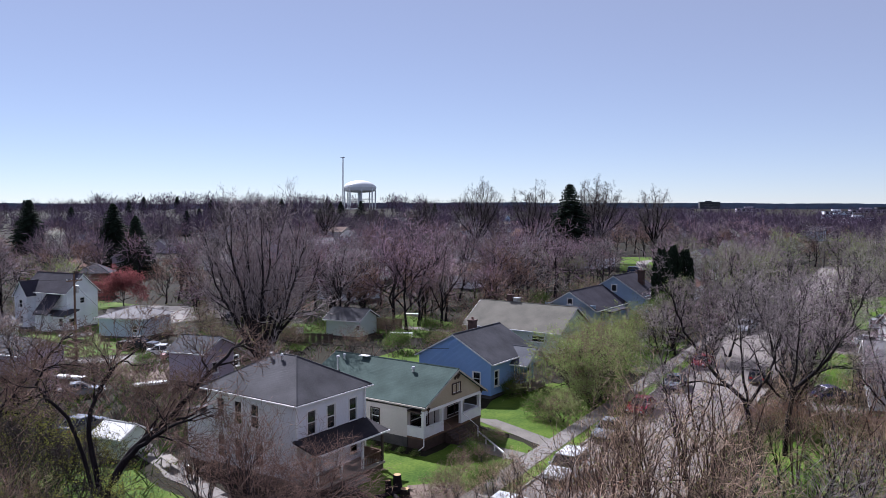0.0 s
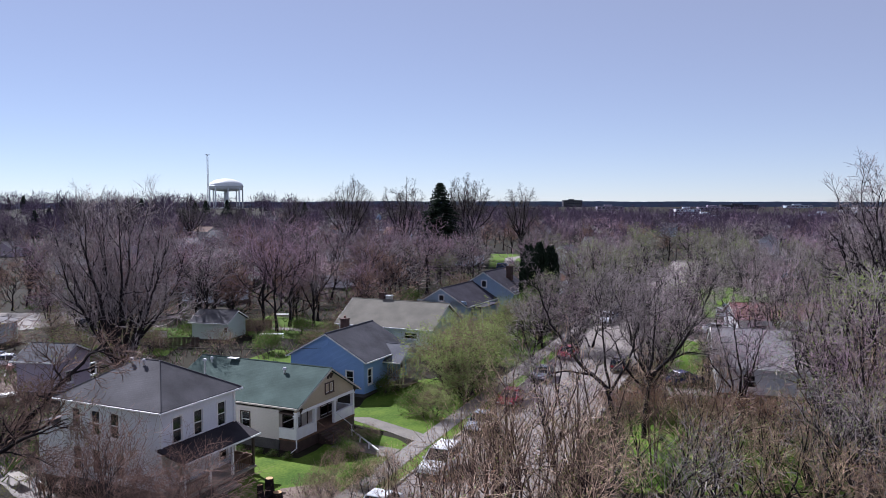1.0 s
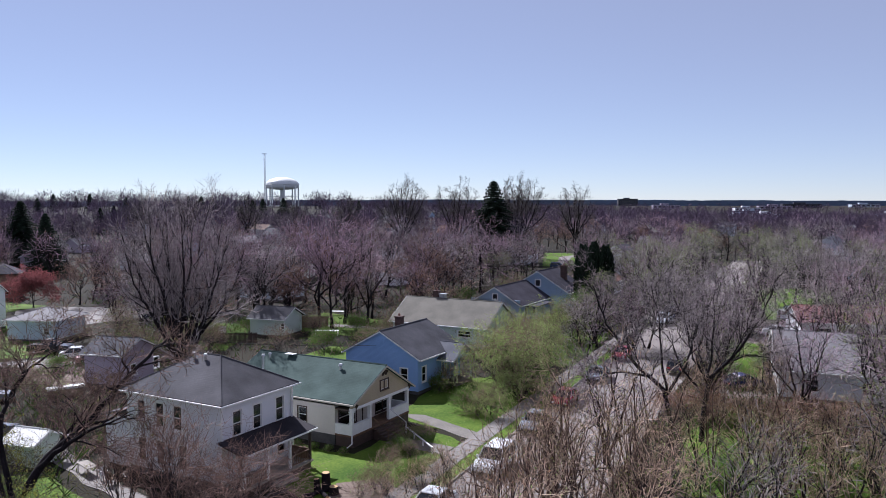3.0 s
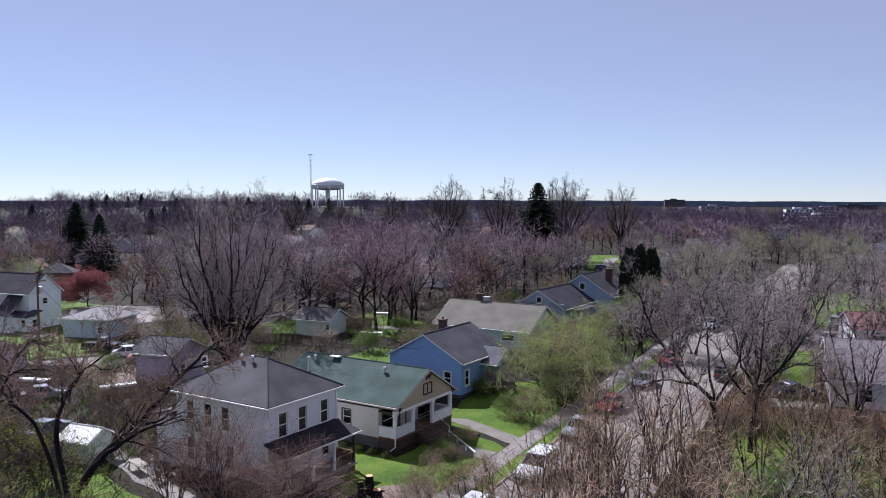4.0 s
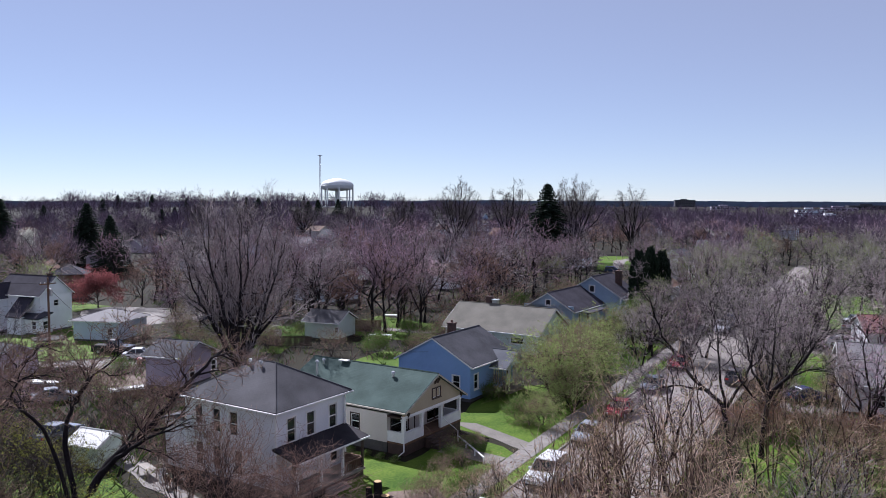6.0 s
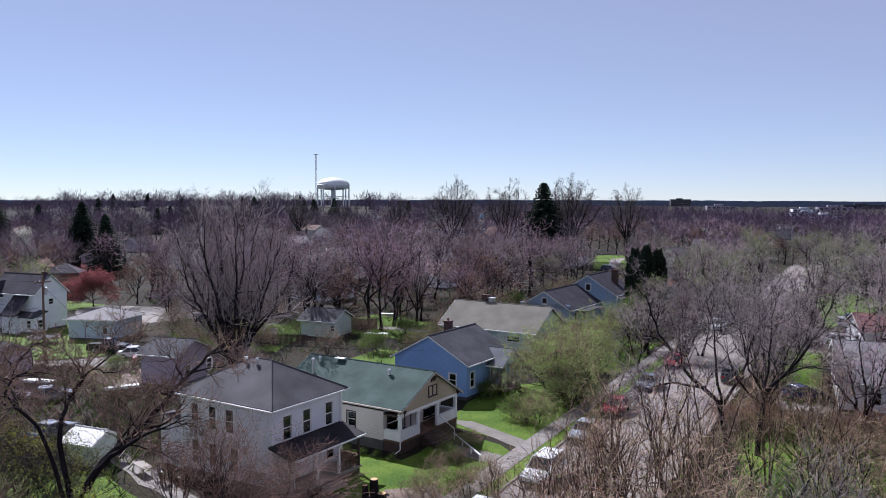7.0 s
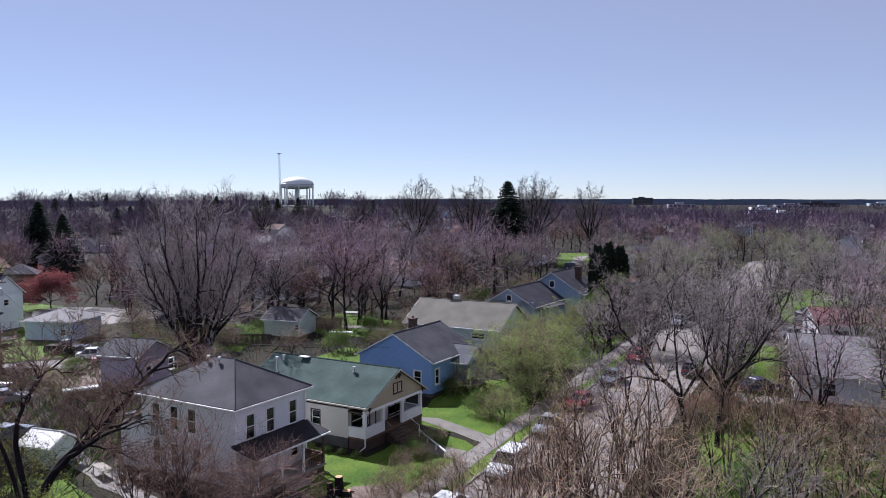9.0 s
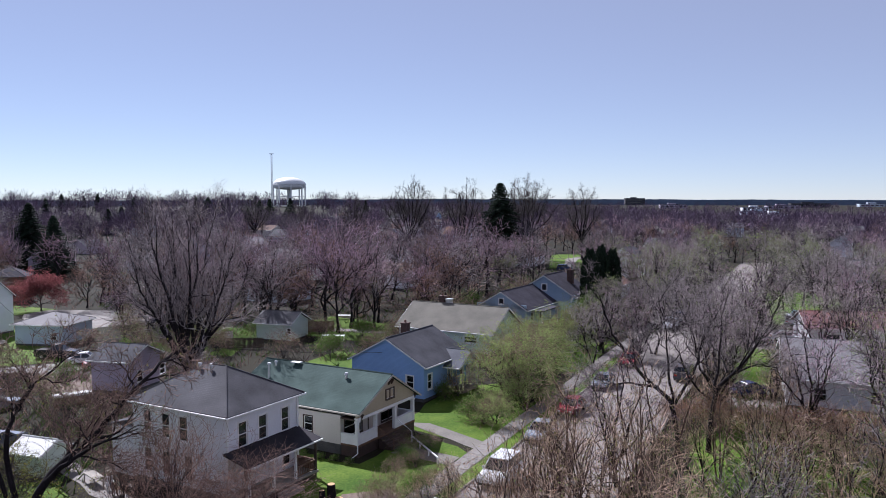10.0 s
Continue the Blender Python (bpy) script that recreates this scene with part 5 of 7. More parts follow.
def far_block(x, y, z, w, d, h, material, label, storeys=4, bays=8):
    t = thing("office_building", pose(x, y, z, 0, 0, -12), label, "building")
    part("wall", boxes((-w / 2, w / 2, -d / 2, d / 2, -6, h)), M[material], t)
    part("roof", boxes((-w / 2 - 0.4, w / 2 + 0.4, -d / 2 - 0.4, d / 2 + 0.4, h, h + 0.8)), M["charcoal_shingle"], t)
    part("plant_room", boxes((-w * 0.2, w * 0.1, -d * 0.2, d * 0.2, h + 0.8, h + 4)), M[material], t)
    for s in range(storeys):
        for b in range(bays):
            xx = -w / 2 + w * (b + 0.5) / bays
            zz = h * (s + 0.3) / storeys
            part("window", boxes((xx - w / bays * 0.3, xx + w / bays * 0.3, -d / 2 - 0.15, -d / 2 + 0.1, zz, zz + h / storeys * 0.5)), M["car_glass"], t)
    return t


far_block(848, 2480, -4, 62, 40, 26, "charcoal_shingle", "dark office block on the horizon", 5, 10)
for i, (x, y, w, hh, m_) in enumerate(((760, 1500, 50, 7, "white_siding"), (640, 1250, 60, 7, "pale_siding"), (900, 1650, 70, 8, "grey_siding"), (560, 1050, 36, 7, "white_siding"), (1050, 1800, 90, 9, "charcoal_shingle"), (1000, 1300, 60, 7, "white_siding"), (820, 1150, 40, 6, "pale_siding"), (1280, 1900, 70, 8, "pale_siding"), (690, 1750, 60, 9, "grey_siding"))):
    far_block(x, y, rise(x, y) - 0.5, w, 24, hh, m_, "low pale commercial building in the far town", 1, 6)


def far_ridge(name, r, z, amp, seed, a0=0, a1=360):
    """A wooded ridge on the skyline; its blue-grey colour holds the distance haze."""
    bm = bmesh.new()
    prev = None
    for i in range(0, 900):
        a = radians(a0 + (a1 - a0) * i / 899)
        top = z + amp * noise.noise(Vector((i * 0.012, seed, 0))) + 0.35 * amp * noise.noise(Vector((i * 0.13, seed, 3))) + 1.6 * noise.noise(Vector((i * 0.9, seed, 7)))
        c, s = math.cos(a), math.sin(a)
        col = [bm.verts.new((r * c, r * s, -30)), bm.verts.new((r * c, r * s, top)), bm.verts.new(((r + 120) * c, (r + 120) * s, top * 0.8)), bm.verts.new(((r + 120) * c, (r + 120) * s, -30))]
        if prev:
            for k in range(3):
                bm.faces.new((prev[k], col[k], col[k + 1], prev[k + 1]))
        prev = col
    return tagged(part(name, bm, M["far_woods"], None), "wooded ridge on the horizon, haze painted into its colour", "ridge", kind="structure")


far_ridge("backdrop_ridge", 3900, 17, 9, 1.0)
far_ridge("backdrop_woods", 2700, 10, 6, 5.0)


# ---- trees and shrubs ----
# second far-twig violet, also tinted for haze
M["twig_haze_b"] = mat("twig_haze_b", (0.084, 0.0605, 0.0887), (0.18, 0.132, 0.188), 0.6, 6, 0.9, 0.0, rand=0.2, isle=0.5, spec=0.1)
M["twig_bough"] = mat("twig_bough", (0.06, 0.05, 0.05), (0.14, 0.12, 0.115), 0.6, 6, 0.9, 0.0, rand=0.2, isle=0.5, spec=0.1)
BARE = "bare spring tree with fine plum-brown twigs"
kind("maple", "bare_tree", "tall many-stemmed bare maple behind the white house", "tree", "twig_grey", "bud_rust", 0.3, 0.05, stems=0, limbs=fan(11, 21.0, 6.9, 14, 0.13, 0.48), seed=11, height=24, spread=4.2, fork=0.22, kids=(10, 7, 5), upright=0.5, wild=0.17, twig_r=0.018, limb_levels=2, bark="dark_bark")
kind("vase", "bare_tree", "very tall bare shade tree against the sky", "tree", "twig_bough", bark="dark_bark", limb_levels=2, stems=0, limbs=fan(21, 26.8, 8.6, 13, 0.3, 0.5), seed=21, height=29, spread=3.6, fork=0.35, kids=(9, 6, 5), upright=0.2, wild=0.16, twig_r=0.026)
kind("vase_b", "bare_tree", "very tall bare shade tree against the sky", "tree", "twig_bough", bark="dark_bark", limb_levels=2, stems=0, limbs=fan(23, 26.8, 8.4, 12, 0.26, 0.46), seed=22, height=29, spread=3.6, fork=0.4, kids=(9, 6, 5), upright=0.2, wild=0.16, twig_r=0.026)
kind("tall_near", "bare_tree", "very tall bare tree with upswept dark limbs", "tree", "twig_grey", bark="dark_bark", limb_levels=3, stems=0, limbs=fan(29, 23.6, 9.2, 14, 0.3, 0.45), seed=29, height=26.5, spread=3.8, fork=0.3, kids=(10, 7, 5), upright=0.4, wild=0.2, twig_r=0.018)
kind("mid_a", "bare_tree", BARE, "tree", "twig_plum", "bud_rust", 0.5, 0.06, seed=31, height=15, spread=7.5, fork=0.2, kids=(7, 5, 4, 3), upright=0.35, wild=0.25, twig_r=0.028, limb_levels=3, bark="dark_bark")
kind("mid_b", "bare_tree", BARE, "tree", "twig_grey", stems=2, seed=32, height=15, spread=7, fork=0.2, kids=(7, 5, 4, 3), upright=0.35, wild=0.25, twig_r=0.028, limb_levels=3, bark="dark_bark")
kind("mid_c", "bare_tree", "bare spring tree with reddish swelling buds", "tree", "twig_plum", "bud_red", 0.8, 0.06, seed=33, height=14, spread=7, fork=0.2, kids=(7, 5, 4, 3), upright=0.35, wild=0.25, twig_r=0.028, limb_levels=3, bark="dark_bark")
kind("mid_g", "bare_tree", "bare tree with a first haze of green buds", "tree", "twig_grey", "leaf_spring", 2.0, 0.07, seed=34, height=14, spread=6.5, fork=0.2, kids=(7, 6, 4, 3), upright=0.35, wild=0.25, twig_r=0.024, bark="dark_bark", limb_levels=3)
kind("blossom", "blossom_tree", "tree in pale pink blossom", "tree", "twig_plum", "bud_pink", 1.6, 0.07, seed=35, height=12, spread=7, fork=0.2, kids=(7, 5, 4, 3), upright=0.35, wild=0.23, twig_r=0.028, limb_levels=3, bark="dark_bark")
kind("pear", "blossom_tree", "narrow tree in dense white blossom", "tree", "twig_grey", "bud_white", 5.0, 0.16, fuzz=0.3, seed=37, height=10.0, spread=3.6, fork=0.12, kids=(10, 6, 4), upright=0.6, wild=0.18)
kind("evergreen", "evergreen_tree", "round dark olive-green evergreen tree", "tree", "twig_dark", "leaf_green", 6.0, 0.15, fuzz=0.4, stems=2, seed=38, height=9.0, spread=5.5, fork=0.1, kids=(9, 6, 4), upright=0.25, wild=0.22)
kind("redtree", "red_tree", "small round tree in dense red leaf", "tree", "twig_dark", "bud_red", 5.0, 0.15, fuzz=0.35, seed=36, height=8.0, spread=5.2, fork=0.15, kids=(9, 6, 5, 3), upright=0.25, wild=0.22)
kind("far_a", "bare_tree", BARE, "tree", "twig_plum", "bud_rust", 0.6, 0.10, seed=41, height=14, spread=7, fork=0.2, kids=(7, 6, 5), upright=0.4, wild=0.25, sides=(5, 3, 3, 3), twig_r=0.042, limb_levels=3, bark="dark_bark")
kind("far_b", "bare_tree", BARE, "tree", "twig_grey", seed=42, height=14, spread=6.5, fork=0.2, kids=(7, 6, 5), upright=0.4, wild=0.25, sides=(5, 3, 3, 3), twig_r=0.042, limb_levels=3, bark="dark_bark")
kind("far_c", "bare_tree", "bare spring tree with rusty buds", "tree", "twig_brown", "bud_rust", 1.0, 0.11, seed=43, height=12, spread=6.5, fork=0.2, kids=(7, 6, 5), upright=0.4, wild=0.25, sides=(5, 3, 3, 3), twig_r=0.042, limb_levels=3, bark="dark_bark")
kind("far_g", "leafing_tree", "tree in thin yellow-green spring leaf", "tree", "twig_grey", "leaf_spring", 2.2, 0.15, fuzz=0.4, seed=44, height=11, spread=5.5, fork=0.2, kids=(7, 6, 5), upright=0.4, wild=0.22, sides=(5, 3, 3, 3), twig_r=0.035, clump=0.05)
LIMBS_A = [([(-0.4, 0, -0.1), (0, 0, 3.5), (1.4, 0.2, 6.0), (3.7, 0.5, 8.0), (4.9, 0.5, 9.4), (6.7, 0.8, 11.5), (7.9, 1.0, 12.4)], 0.3),
           ([(1.2, 0.2, 5.7), (2.6, -0.6, 7.0), (4.3, -1.0, 8.1), (6.4, -0.7, 8.8)], 0.18),
           ([(0.0, 0, 3.9), (-0.9, 0.5, 7.6), (-0.3, 0.8, 9.8), (0.9, 1.0, 11.2), (2.4, 1.5, 12.4)], 0.17),
           ([(-0.1, 0, 3.0), (-1.6, 0.5, 8.0), (-3.4, 0.0, 9.8), (-2.7, -0.4, 11.2), (-1.0, -0.5, 11.3)], 0.13)]
LIMBS_B = [([(0.5, 0, -0.1), (0, 0, 5.3), (-1.7, 0.2, 6.6), (-3.4, 0.4, 8.4), (-4.9, 0.6, 10.9), (-5.7, 0.8, 13.4)], 0.22),
           ([(-1.5, 0.2, 6.4), (-4.2, -0.5, 7.0), (-6.9, -1.0, 6.4)], 0.1),
           ([(0, 0, 5.0), (-0.7, -0.4, 8.0), (-0.9, -0.6, 10.5), (-1.7, -0.8, 13.6)], 0.12),
           ([(0, 0, 5.0), (1.8, 0.3, 7.6), (2.4, 0.5, 10.0), (4.1, 0.8, 12.8)], 0.13)]
kind("twisted", "bare_tree", "dark spreading bare tree with crooked limbs", "tree", "twig_brown", "leaf_yellow", 0.10, 0.05, bark="dark_bark", limb_levels=2, stems=0, limbs=LIMBS_A, seed=52, height=13, spread=3.2, fork=0.35, kids=(9, 6, 5, 3), upright=0.2, wild=0.28, twig_r=0.014)
kind("crooked", "bare_tree", "dark crooked bare tree leaning over the street", "tree", "twig_grey", bark="dark_bark", limb_levels=3, stems=0, limbs=LIMBS_B, seed=57, height=13, spread=3.6, fork=0.3, kids=(9, 6, 5, 3), upright=0.35, wild=0.24, twig_r=0.014)
kind("street_a", "bare_tree", "dark-limbed bare tree beside the street", "tree", "twig_grey", "leaf_spring", 0.25, 0.06, bark="dark_bark", stems=0, limbs=fan(53, 13.2, 5.2, 7, 0.24, 0.3, 0.5), seed=53, height=15, spread=3.0, fork=0.25, kids=(8, 6, 4), upright=0.35, wild=0.27, twig_r=0.015, limb_levels=3)
kind("street_b", "bare_tree", "dark-limbed bare tree beside the street", "tree", "twig_plum", "leaf_spring", 0.25, 0.06, bark="dark_bark", stems=0, limbs=fan(54, 12.8, 4.6, 6, 0.2, 0.27, -0.6), seed=54, height=14.5, spread=2.8, fork=0.22, kids=(8, 6, 4), upright=0.35, wild=0.27, twig_r=0.015, limb_levels=3)
kind("thicket_a", "sapling", "slender bare saplings with reddish-brown twigs", "tree", "twig_pale", "bud_rust", 0.7, 0.045, stems=3, seed=61, height=10, spread=3.0, fork=0.15, kids=(6, 5, 5), upright=0.4, wild=0.3, trunk_r=0.15, sides=(5, 4, 3, 3), twig_r=0.013, bark="dark_bark")
kind("thicket_b", "sapling", "slender bare saplings with pale grey twigs", "tree", "twig_pale", "leaf_spring", 0.8, 0.045, stems=3, seed=62, height=10, spread=3.0, fork=0.15, kids=(6, 5, 5), upright=0.4, wild=0.3, trunk_r=0.15, sides=(5, 4, 3, 3), twig_r=0.013, bark="dark_bark")
kind("thicket_c", "sapling", "slender saplings in first yellow-green bud", "tree", "twig_pale", "leaf_yellow", 1.1, 0.045, stems=3, seed=63, height=9, spread=3.0, fork=0.15, kids=(6, 5, 5), upright=0.4, wild=0.3, trunk_r=0.13, sides=(5, 4, 3, 3), twig_r=0.013, bark="dark_bark")
kind("wand", "sapling", "tall slender saplings with reddish stems and yellowish buds", "tree", "twig_pale", "leaf_yellow", 0.5, 0.045, bark="red_bark", limb_levels=2, stems=4, seed=81, height=11, spread=2.6, fork=0.3, kids=(5, 4, 2), upright=0.55, wild=0.22, trunk_r=0.16, sides=(5, 4, 3, 3), twig_r=0.014)
kind("near_tree", "bare_tree", "small reddish-brown bare tree on the near bank", "tree", "twig_pale", "leaf_yellow", 0.5, 0.045, bark="dark_bark", limb_levels=3, stems=2, seed=82, height=11, spread=4.8, fork=0.22, kids=(6, 5, 4, 2), upright=0.4, wild=0.26, trunk_r=0.2, twig_r=0.014)
kind("near_grey", "bare_tree", "small grey-twigged budding tree on the near bank", "tree", "twig_grey", "leaf_spring", 0.9, 0.05, bark="dark_bark", limb_levels=3, stems=2, seed=85, height=11, spread=4.8, fork=0.22, kids=(6, 5, 4, 2), upright=0.4, wild=0.26, trunk_r=0.2, twig_r=0.014)
kind("yard_shrub", "bare_shrub", "large bare many-stemmed shrub against the white house", "shrub", "twig_brown", stems=6, seed=64, height=8.2, spread=3.4, fork=0.12, kids=(6, 5, 4), upright=0.5, wild=0.18, trunk_r=0.13, sides=(5, 4, 3, 3), twig_r=0.012, tip=2)
kind("rust_shrub", "bare_shrub", "drooping bare shrub with fawn twigs by the porch", "shrub", "twig_brown", stems=6, seed=65, height=6.4, spread=4, fork=0.15, kids=(6, 6, 5), upright=0.0, droop=0.1, wild=0.22, trunk_r=0.12, sides=(5, 4, 3, 3), twig_r=0.01, tip=2)
kind("green_tree", "leafing_tree", "tree in fresh yellow-green spring leaf by the sidewalk", "tree", "twig_brown", "leaf_spring", 5.6, 0.088, fuzz=0.2, stems=3, bark="dark_bark", limb_levels=3, seed=66, height=9.0, spread=6.2, fork=0.12, kids=(6, 5, 4, 3), upright=0.12, wild=0.34, tip=2, clump=0.14)
kind("yellow_tree", "leafing_tree", "small tree thick with yellow-green new leaves", "tree", "twig_dark", "leaf_yellow", 3.4, 0.065, fuzz=0.2, stems=3, seed=67, height=9.0, spread=5.2, fork=0.12, kids=(7, 6, 5, 2), upright=0.2, wild=0.24, tip=2, clump=0.18)
kind("green_shrub", "shrub", "low shrub in dull green leaf", "shrub", "twig_brown", "leaf_green", 3.0, 0.06, fuzz=0.15, stems=7, seed=68, height=2.2, spread=1.6, fork=0.1, kids=(4, 4, 4), upright=0.2, wild=0.25, trunk_r=0.05, sides=(4, 3, 3, 3), twig_r=0.008, tip=2)
kind("bare_bush", "bare_shrub", "tangled bare brown bush", "shrub", "twig_brown", "leaf_spring", 0.5, 0.04, stems=7, seed=69, height=3.2, spread=2.3, fork=0.1, kids=(5, 4, 4), upright=0.2, wild=0.25, trunk_r=0.06, sides=(4, 3, 3, 3), twig_r=0.008, tip=2)
kind("hedge_bush", "bare_shrub", "rusty brown hedge bush along the drive", "shrub", "twig_brown", "bud_rust", 1.6, 0.05, stems=7, seed=91, height=3.2, spread=2.3, fork=0.1, kids=(5, 4, 4), upright=0.2, wild=0.25, trunk_r=0.06, sides=(4, 3, 3, 3), twig_r=0.008, tip=2)
KINDS["spruce"] = dict(name="spruce_tree", label="tall dark green spruce", category="tree", seed=71, height=22, width=10.5, gap=0.03, thick=1.9, build=build_conifer)
KINDS["spruce_b"] = dict(name="spruce_tree", label="dark green spruce with drooping boughs", category="tree", seed=72, height=18, width=8.0, gap=0.032, thick=1.9, build=build_conifer)
KINDS["spruce_far"] = dict(name="spruce_tree", label="distant dark green conifer tree", category="tree", seed=74, height=17, width=6.5, whorl=5, fill=0.9, gap=0.05, thick=3.2, build=build_conifer)
KINDS["arborvitae"] = dict(name="arborvitae", label="dense nearly black columnar arborvitae", category="tree", seed=73, height=11.5, width=1.4, build=build_arborvitae)

# trees and shrubs by area: kind, x, y, size, turn
for k, x, y, s, turn in (      # round the white house's side yard
    ("maple", -20, 85, 1.0, 20), ("twisted", -18.9, 42, 1.0, 0), ("twisted", -30.5, 47, 0.92, 30), ("mid_b", -46, 84, 0.7, 150),
    ("street_b", -35, 68, 0.55, 200), ("yellow_tree", -21.5, 44.5, 0.85, 60), ("yellow_tree", -20.6, 39.6, 0.62, 200), ("yellow_tree", -25, 46, 0.95, 0), ("yellow_tree", -28.5, 50.5, 0.85, 120), ("yellow_tree", -17.3, 39.4, 0.72, 310), ("rust_shrub", -20.2, 37.6, 0.9, 40), ("yard_shrub", -22.6, 40.8, 0.85, 150), ("rust_shrub", -26.5, 42.5, 1.1, 220),
    ("yard_shrub", -15.2, 48.5, 0.8, 100),
):
    tree(k, x, y, s, turn)
for k, x, y, s, turn in (      # back gardens
    ("mid_b", -17.5, 128, 1.15, 40), ("mid_a", -8, 124, 1.25, 120), ("blossom", 0.5, 130, 1.1, 60), ("mid_c", 6, 124, 0.85, 10),
    ("far_c", 8.5, 121, 0.85, 77), ("mid_a", -26, 118, 1.0, 200), ("mid_c", -33, 126, 1.05, 33), ("mid_b", 15, 152, 1.1, 250),
    ("mid_a", 24, 165, 1.2, 300), ("mid_b", 3, 158, 1.2, 150), ("mid_c", -12, 150, 1.1, 95), ("far_g", -93, 170, 0.85, 0),
    ("redtree", -62, 150, 1.0, 0), ("evergreen", 14.9, 79.8, 0.42, 0), ("evergreen", 28.6, 107.6, 0.6, 90), ("evergreen", 32.8, 117, 0.75, 200), ("pear", -129, 258, 1.15, 0), ("evergreen", -76, 152, 1.0, 0), ("mid_c", -54, 158, 0.8, 0), ("far_c", -47, 148, 0.75, 0), ("green_tree", 26.5, 106, 0.84, 40),
    ("green_tree", 22.5, 100, 0.72, 60), ("green_tree", 31.5, 113, 0.7, 190), ("street_b", 30.5, 101, 0.8, 10),
):
    tree(k, x, y, s, turn)
for k, x, y, s, turn in (      # tall trees and conifers on the skyline
    ("vase", 11.5, 250, 1.0, 0), ("vase_b", 29, 250, 1.0, 70), ("vase", 53, 262, 1.05, 140), ("vase_b", 47, 252, 0.98, 200),
    ("vase", 70, 258, 0.92, 260), ("spruce", 40, 246, 1.2, 0), ("spruce", -148, 278, 0.98, 30), ("spruce", -98, 231, 0.92, 90),
    ("spruce_b", -85, 215, 0.92, 10), ("spruce_far", -128, 618, 1.35, 0), ("spruce_far", -120, 620, 1.25, 70), ("spruce_far", -90, 625, 1.2, 140),
    ("spruce_far", -84, 640, 1.25, 200), ("spruce_far", -73, 690, 1.3, 30), ("spruce_far", -136, 640, 1.15, 50), ("vase", -96, 340, 0.8, 30),
    ("vase_b", -74, 330, 0.8, 110), ("vase", -52, 345, 0.82, 190), ("vase_b", -30, 322, 0.8, 260), ("vase", -8, 318, 0.8, 20),
):
    tree(k, x, y, s, turn)
for k, x, y, s, turn in (      # along the street
    ("arborvitae", 36.4, 129, 1.06, 0), ("arborvitae", 38.6, 130, 1.1, 80), ("arborvitae", 40.9, 131, 1.04, 160), ("crooked", 22.7, 57, 1.0, 0),
    ("crooked", 27.5, 60.5, 1.0, 190), ("street_b", 37, 63, 0.85, 200), ("mid_b", 37, 100, 0.85, 130), ("mid_g", 58, 128, 1.05, 220),
    ("mid_a", 52, 140, 1.0, 90), ("street_b", 33.5, 96, 0.7, 100), ("mid_g", 46, 116, 0.9, 45), ("street_a", 44.5, 60.5, 0.9, 130),
    ("tall_near", 55.5, 67, 1.0, 20), ("street_a", 51, 123, 0.85, 190),
    ("street_b", 47, 134, 0.9, 260), ("street_a", 58.5, 113, 0.9, 320), ("mid_g", 57, 150, 0.9, 100), 
):
    tree(k, x, y, s, turn)
for k, x, y, s, turn in (      # along the street
    ("street_b", 17.2, 53.5, 0.78, 30), ("street_a", 40.5, 92, 0.75, 330), ("street_b", 47.5, 96, 0.7, 70),
):
    tree(k, x, y, s, turn)
for k, x, y, s, turn in (      # near bank
    ("yard_shrub", -12.4, 46.5, 1.1, 0), ("rust_shrub", -7.9, 47.4, 1.05, 0), ("rust_shrub", -10.2, 45, 0.95, 140), ("wand", 6.2, 37, 0.92, 0),
    ("wand", 8.6, 35, 1.02, 60), ("wand", 10.4, 39, 0.98, 130), ("wand", 12.6, 36.5, 1.05, 200), ("wand", 8.4, 43.5, 0.8, 250),
    ("wand", 23, 41, 1.0, 160),
    ("wand", 5.4, 42, 0.66, 290), ("near_tree", 12, 33, 0.95, 20),
    ("near_grey", 17, 34, 1.0, 110), ("near_grey", 26, 36, 1.05, 250), 
):
    tree(k, x, y, s, turn)
for k, x, y, s, turn in (      # near bank
    ("near_grey", 34, 40, 1.05, 60), ("wand", 13.4, 44, 0.95, 310), ("wand", 10.6, 47, 0.85, 340), ("wand", 14.6, 39.5, 1.0, 20), ("wand", 12.2, 51, 0.7, 75), ("near_tree", 11.2, 43.5, 0.85, 275), ("wand", 7.4, 40, 0.8, 15),
):
    tree(k, x, y, s, turn)
for k, x, y, s, turn in (      # front yards and sidewalk
    ("green_tree", 13.6, 78.5, 0.98, 0), ("green_tree", 15, 84, 0.9, 100), ("green_tree", 17.5, 91, 0.8, 200), ("green_tree", 14.6, 74, 0.62, 250),
    ("green_shrub", 8.8, 71.5, 1.1, 0), ("bare_bush", 9.8, 69.8, 0.9, 50), 
    ("green_shrub", 7.2, 79.5, 0.9, 200), ("bare_bush", 8.6, 80.5, 1.0, 90),
    ("green_tree", 16.8, 79.5, 0.85, 310), ("green_tree", 11, 70, 0.42, 20), ("green_tree", 19.8, 95, 0.8, 270), ("green_shrub", 15.8, 77, 1.6, 20),
    ("green_shrub", 17.6, 82, 1.7, 80), ("bare_bush", 1, 54.5, 0.75, 0), ("bare_bush", 3, 58.9, 0.5, 120),
):
    tree(k, x, y, s, turn)
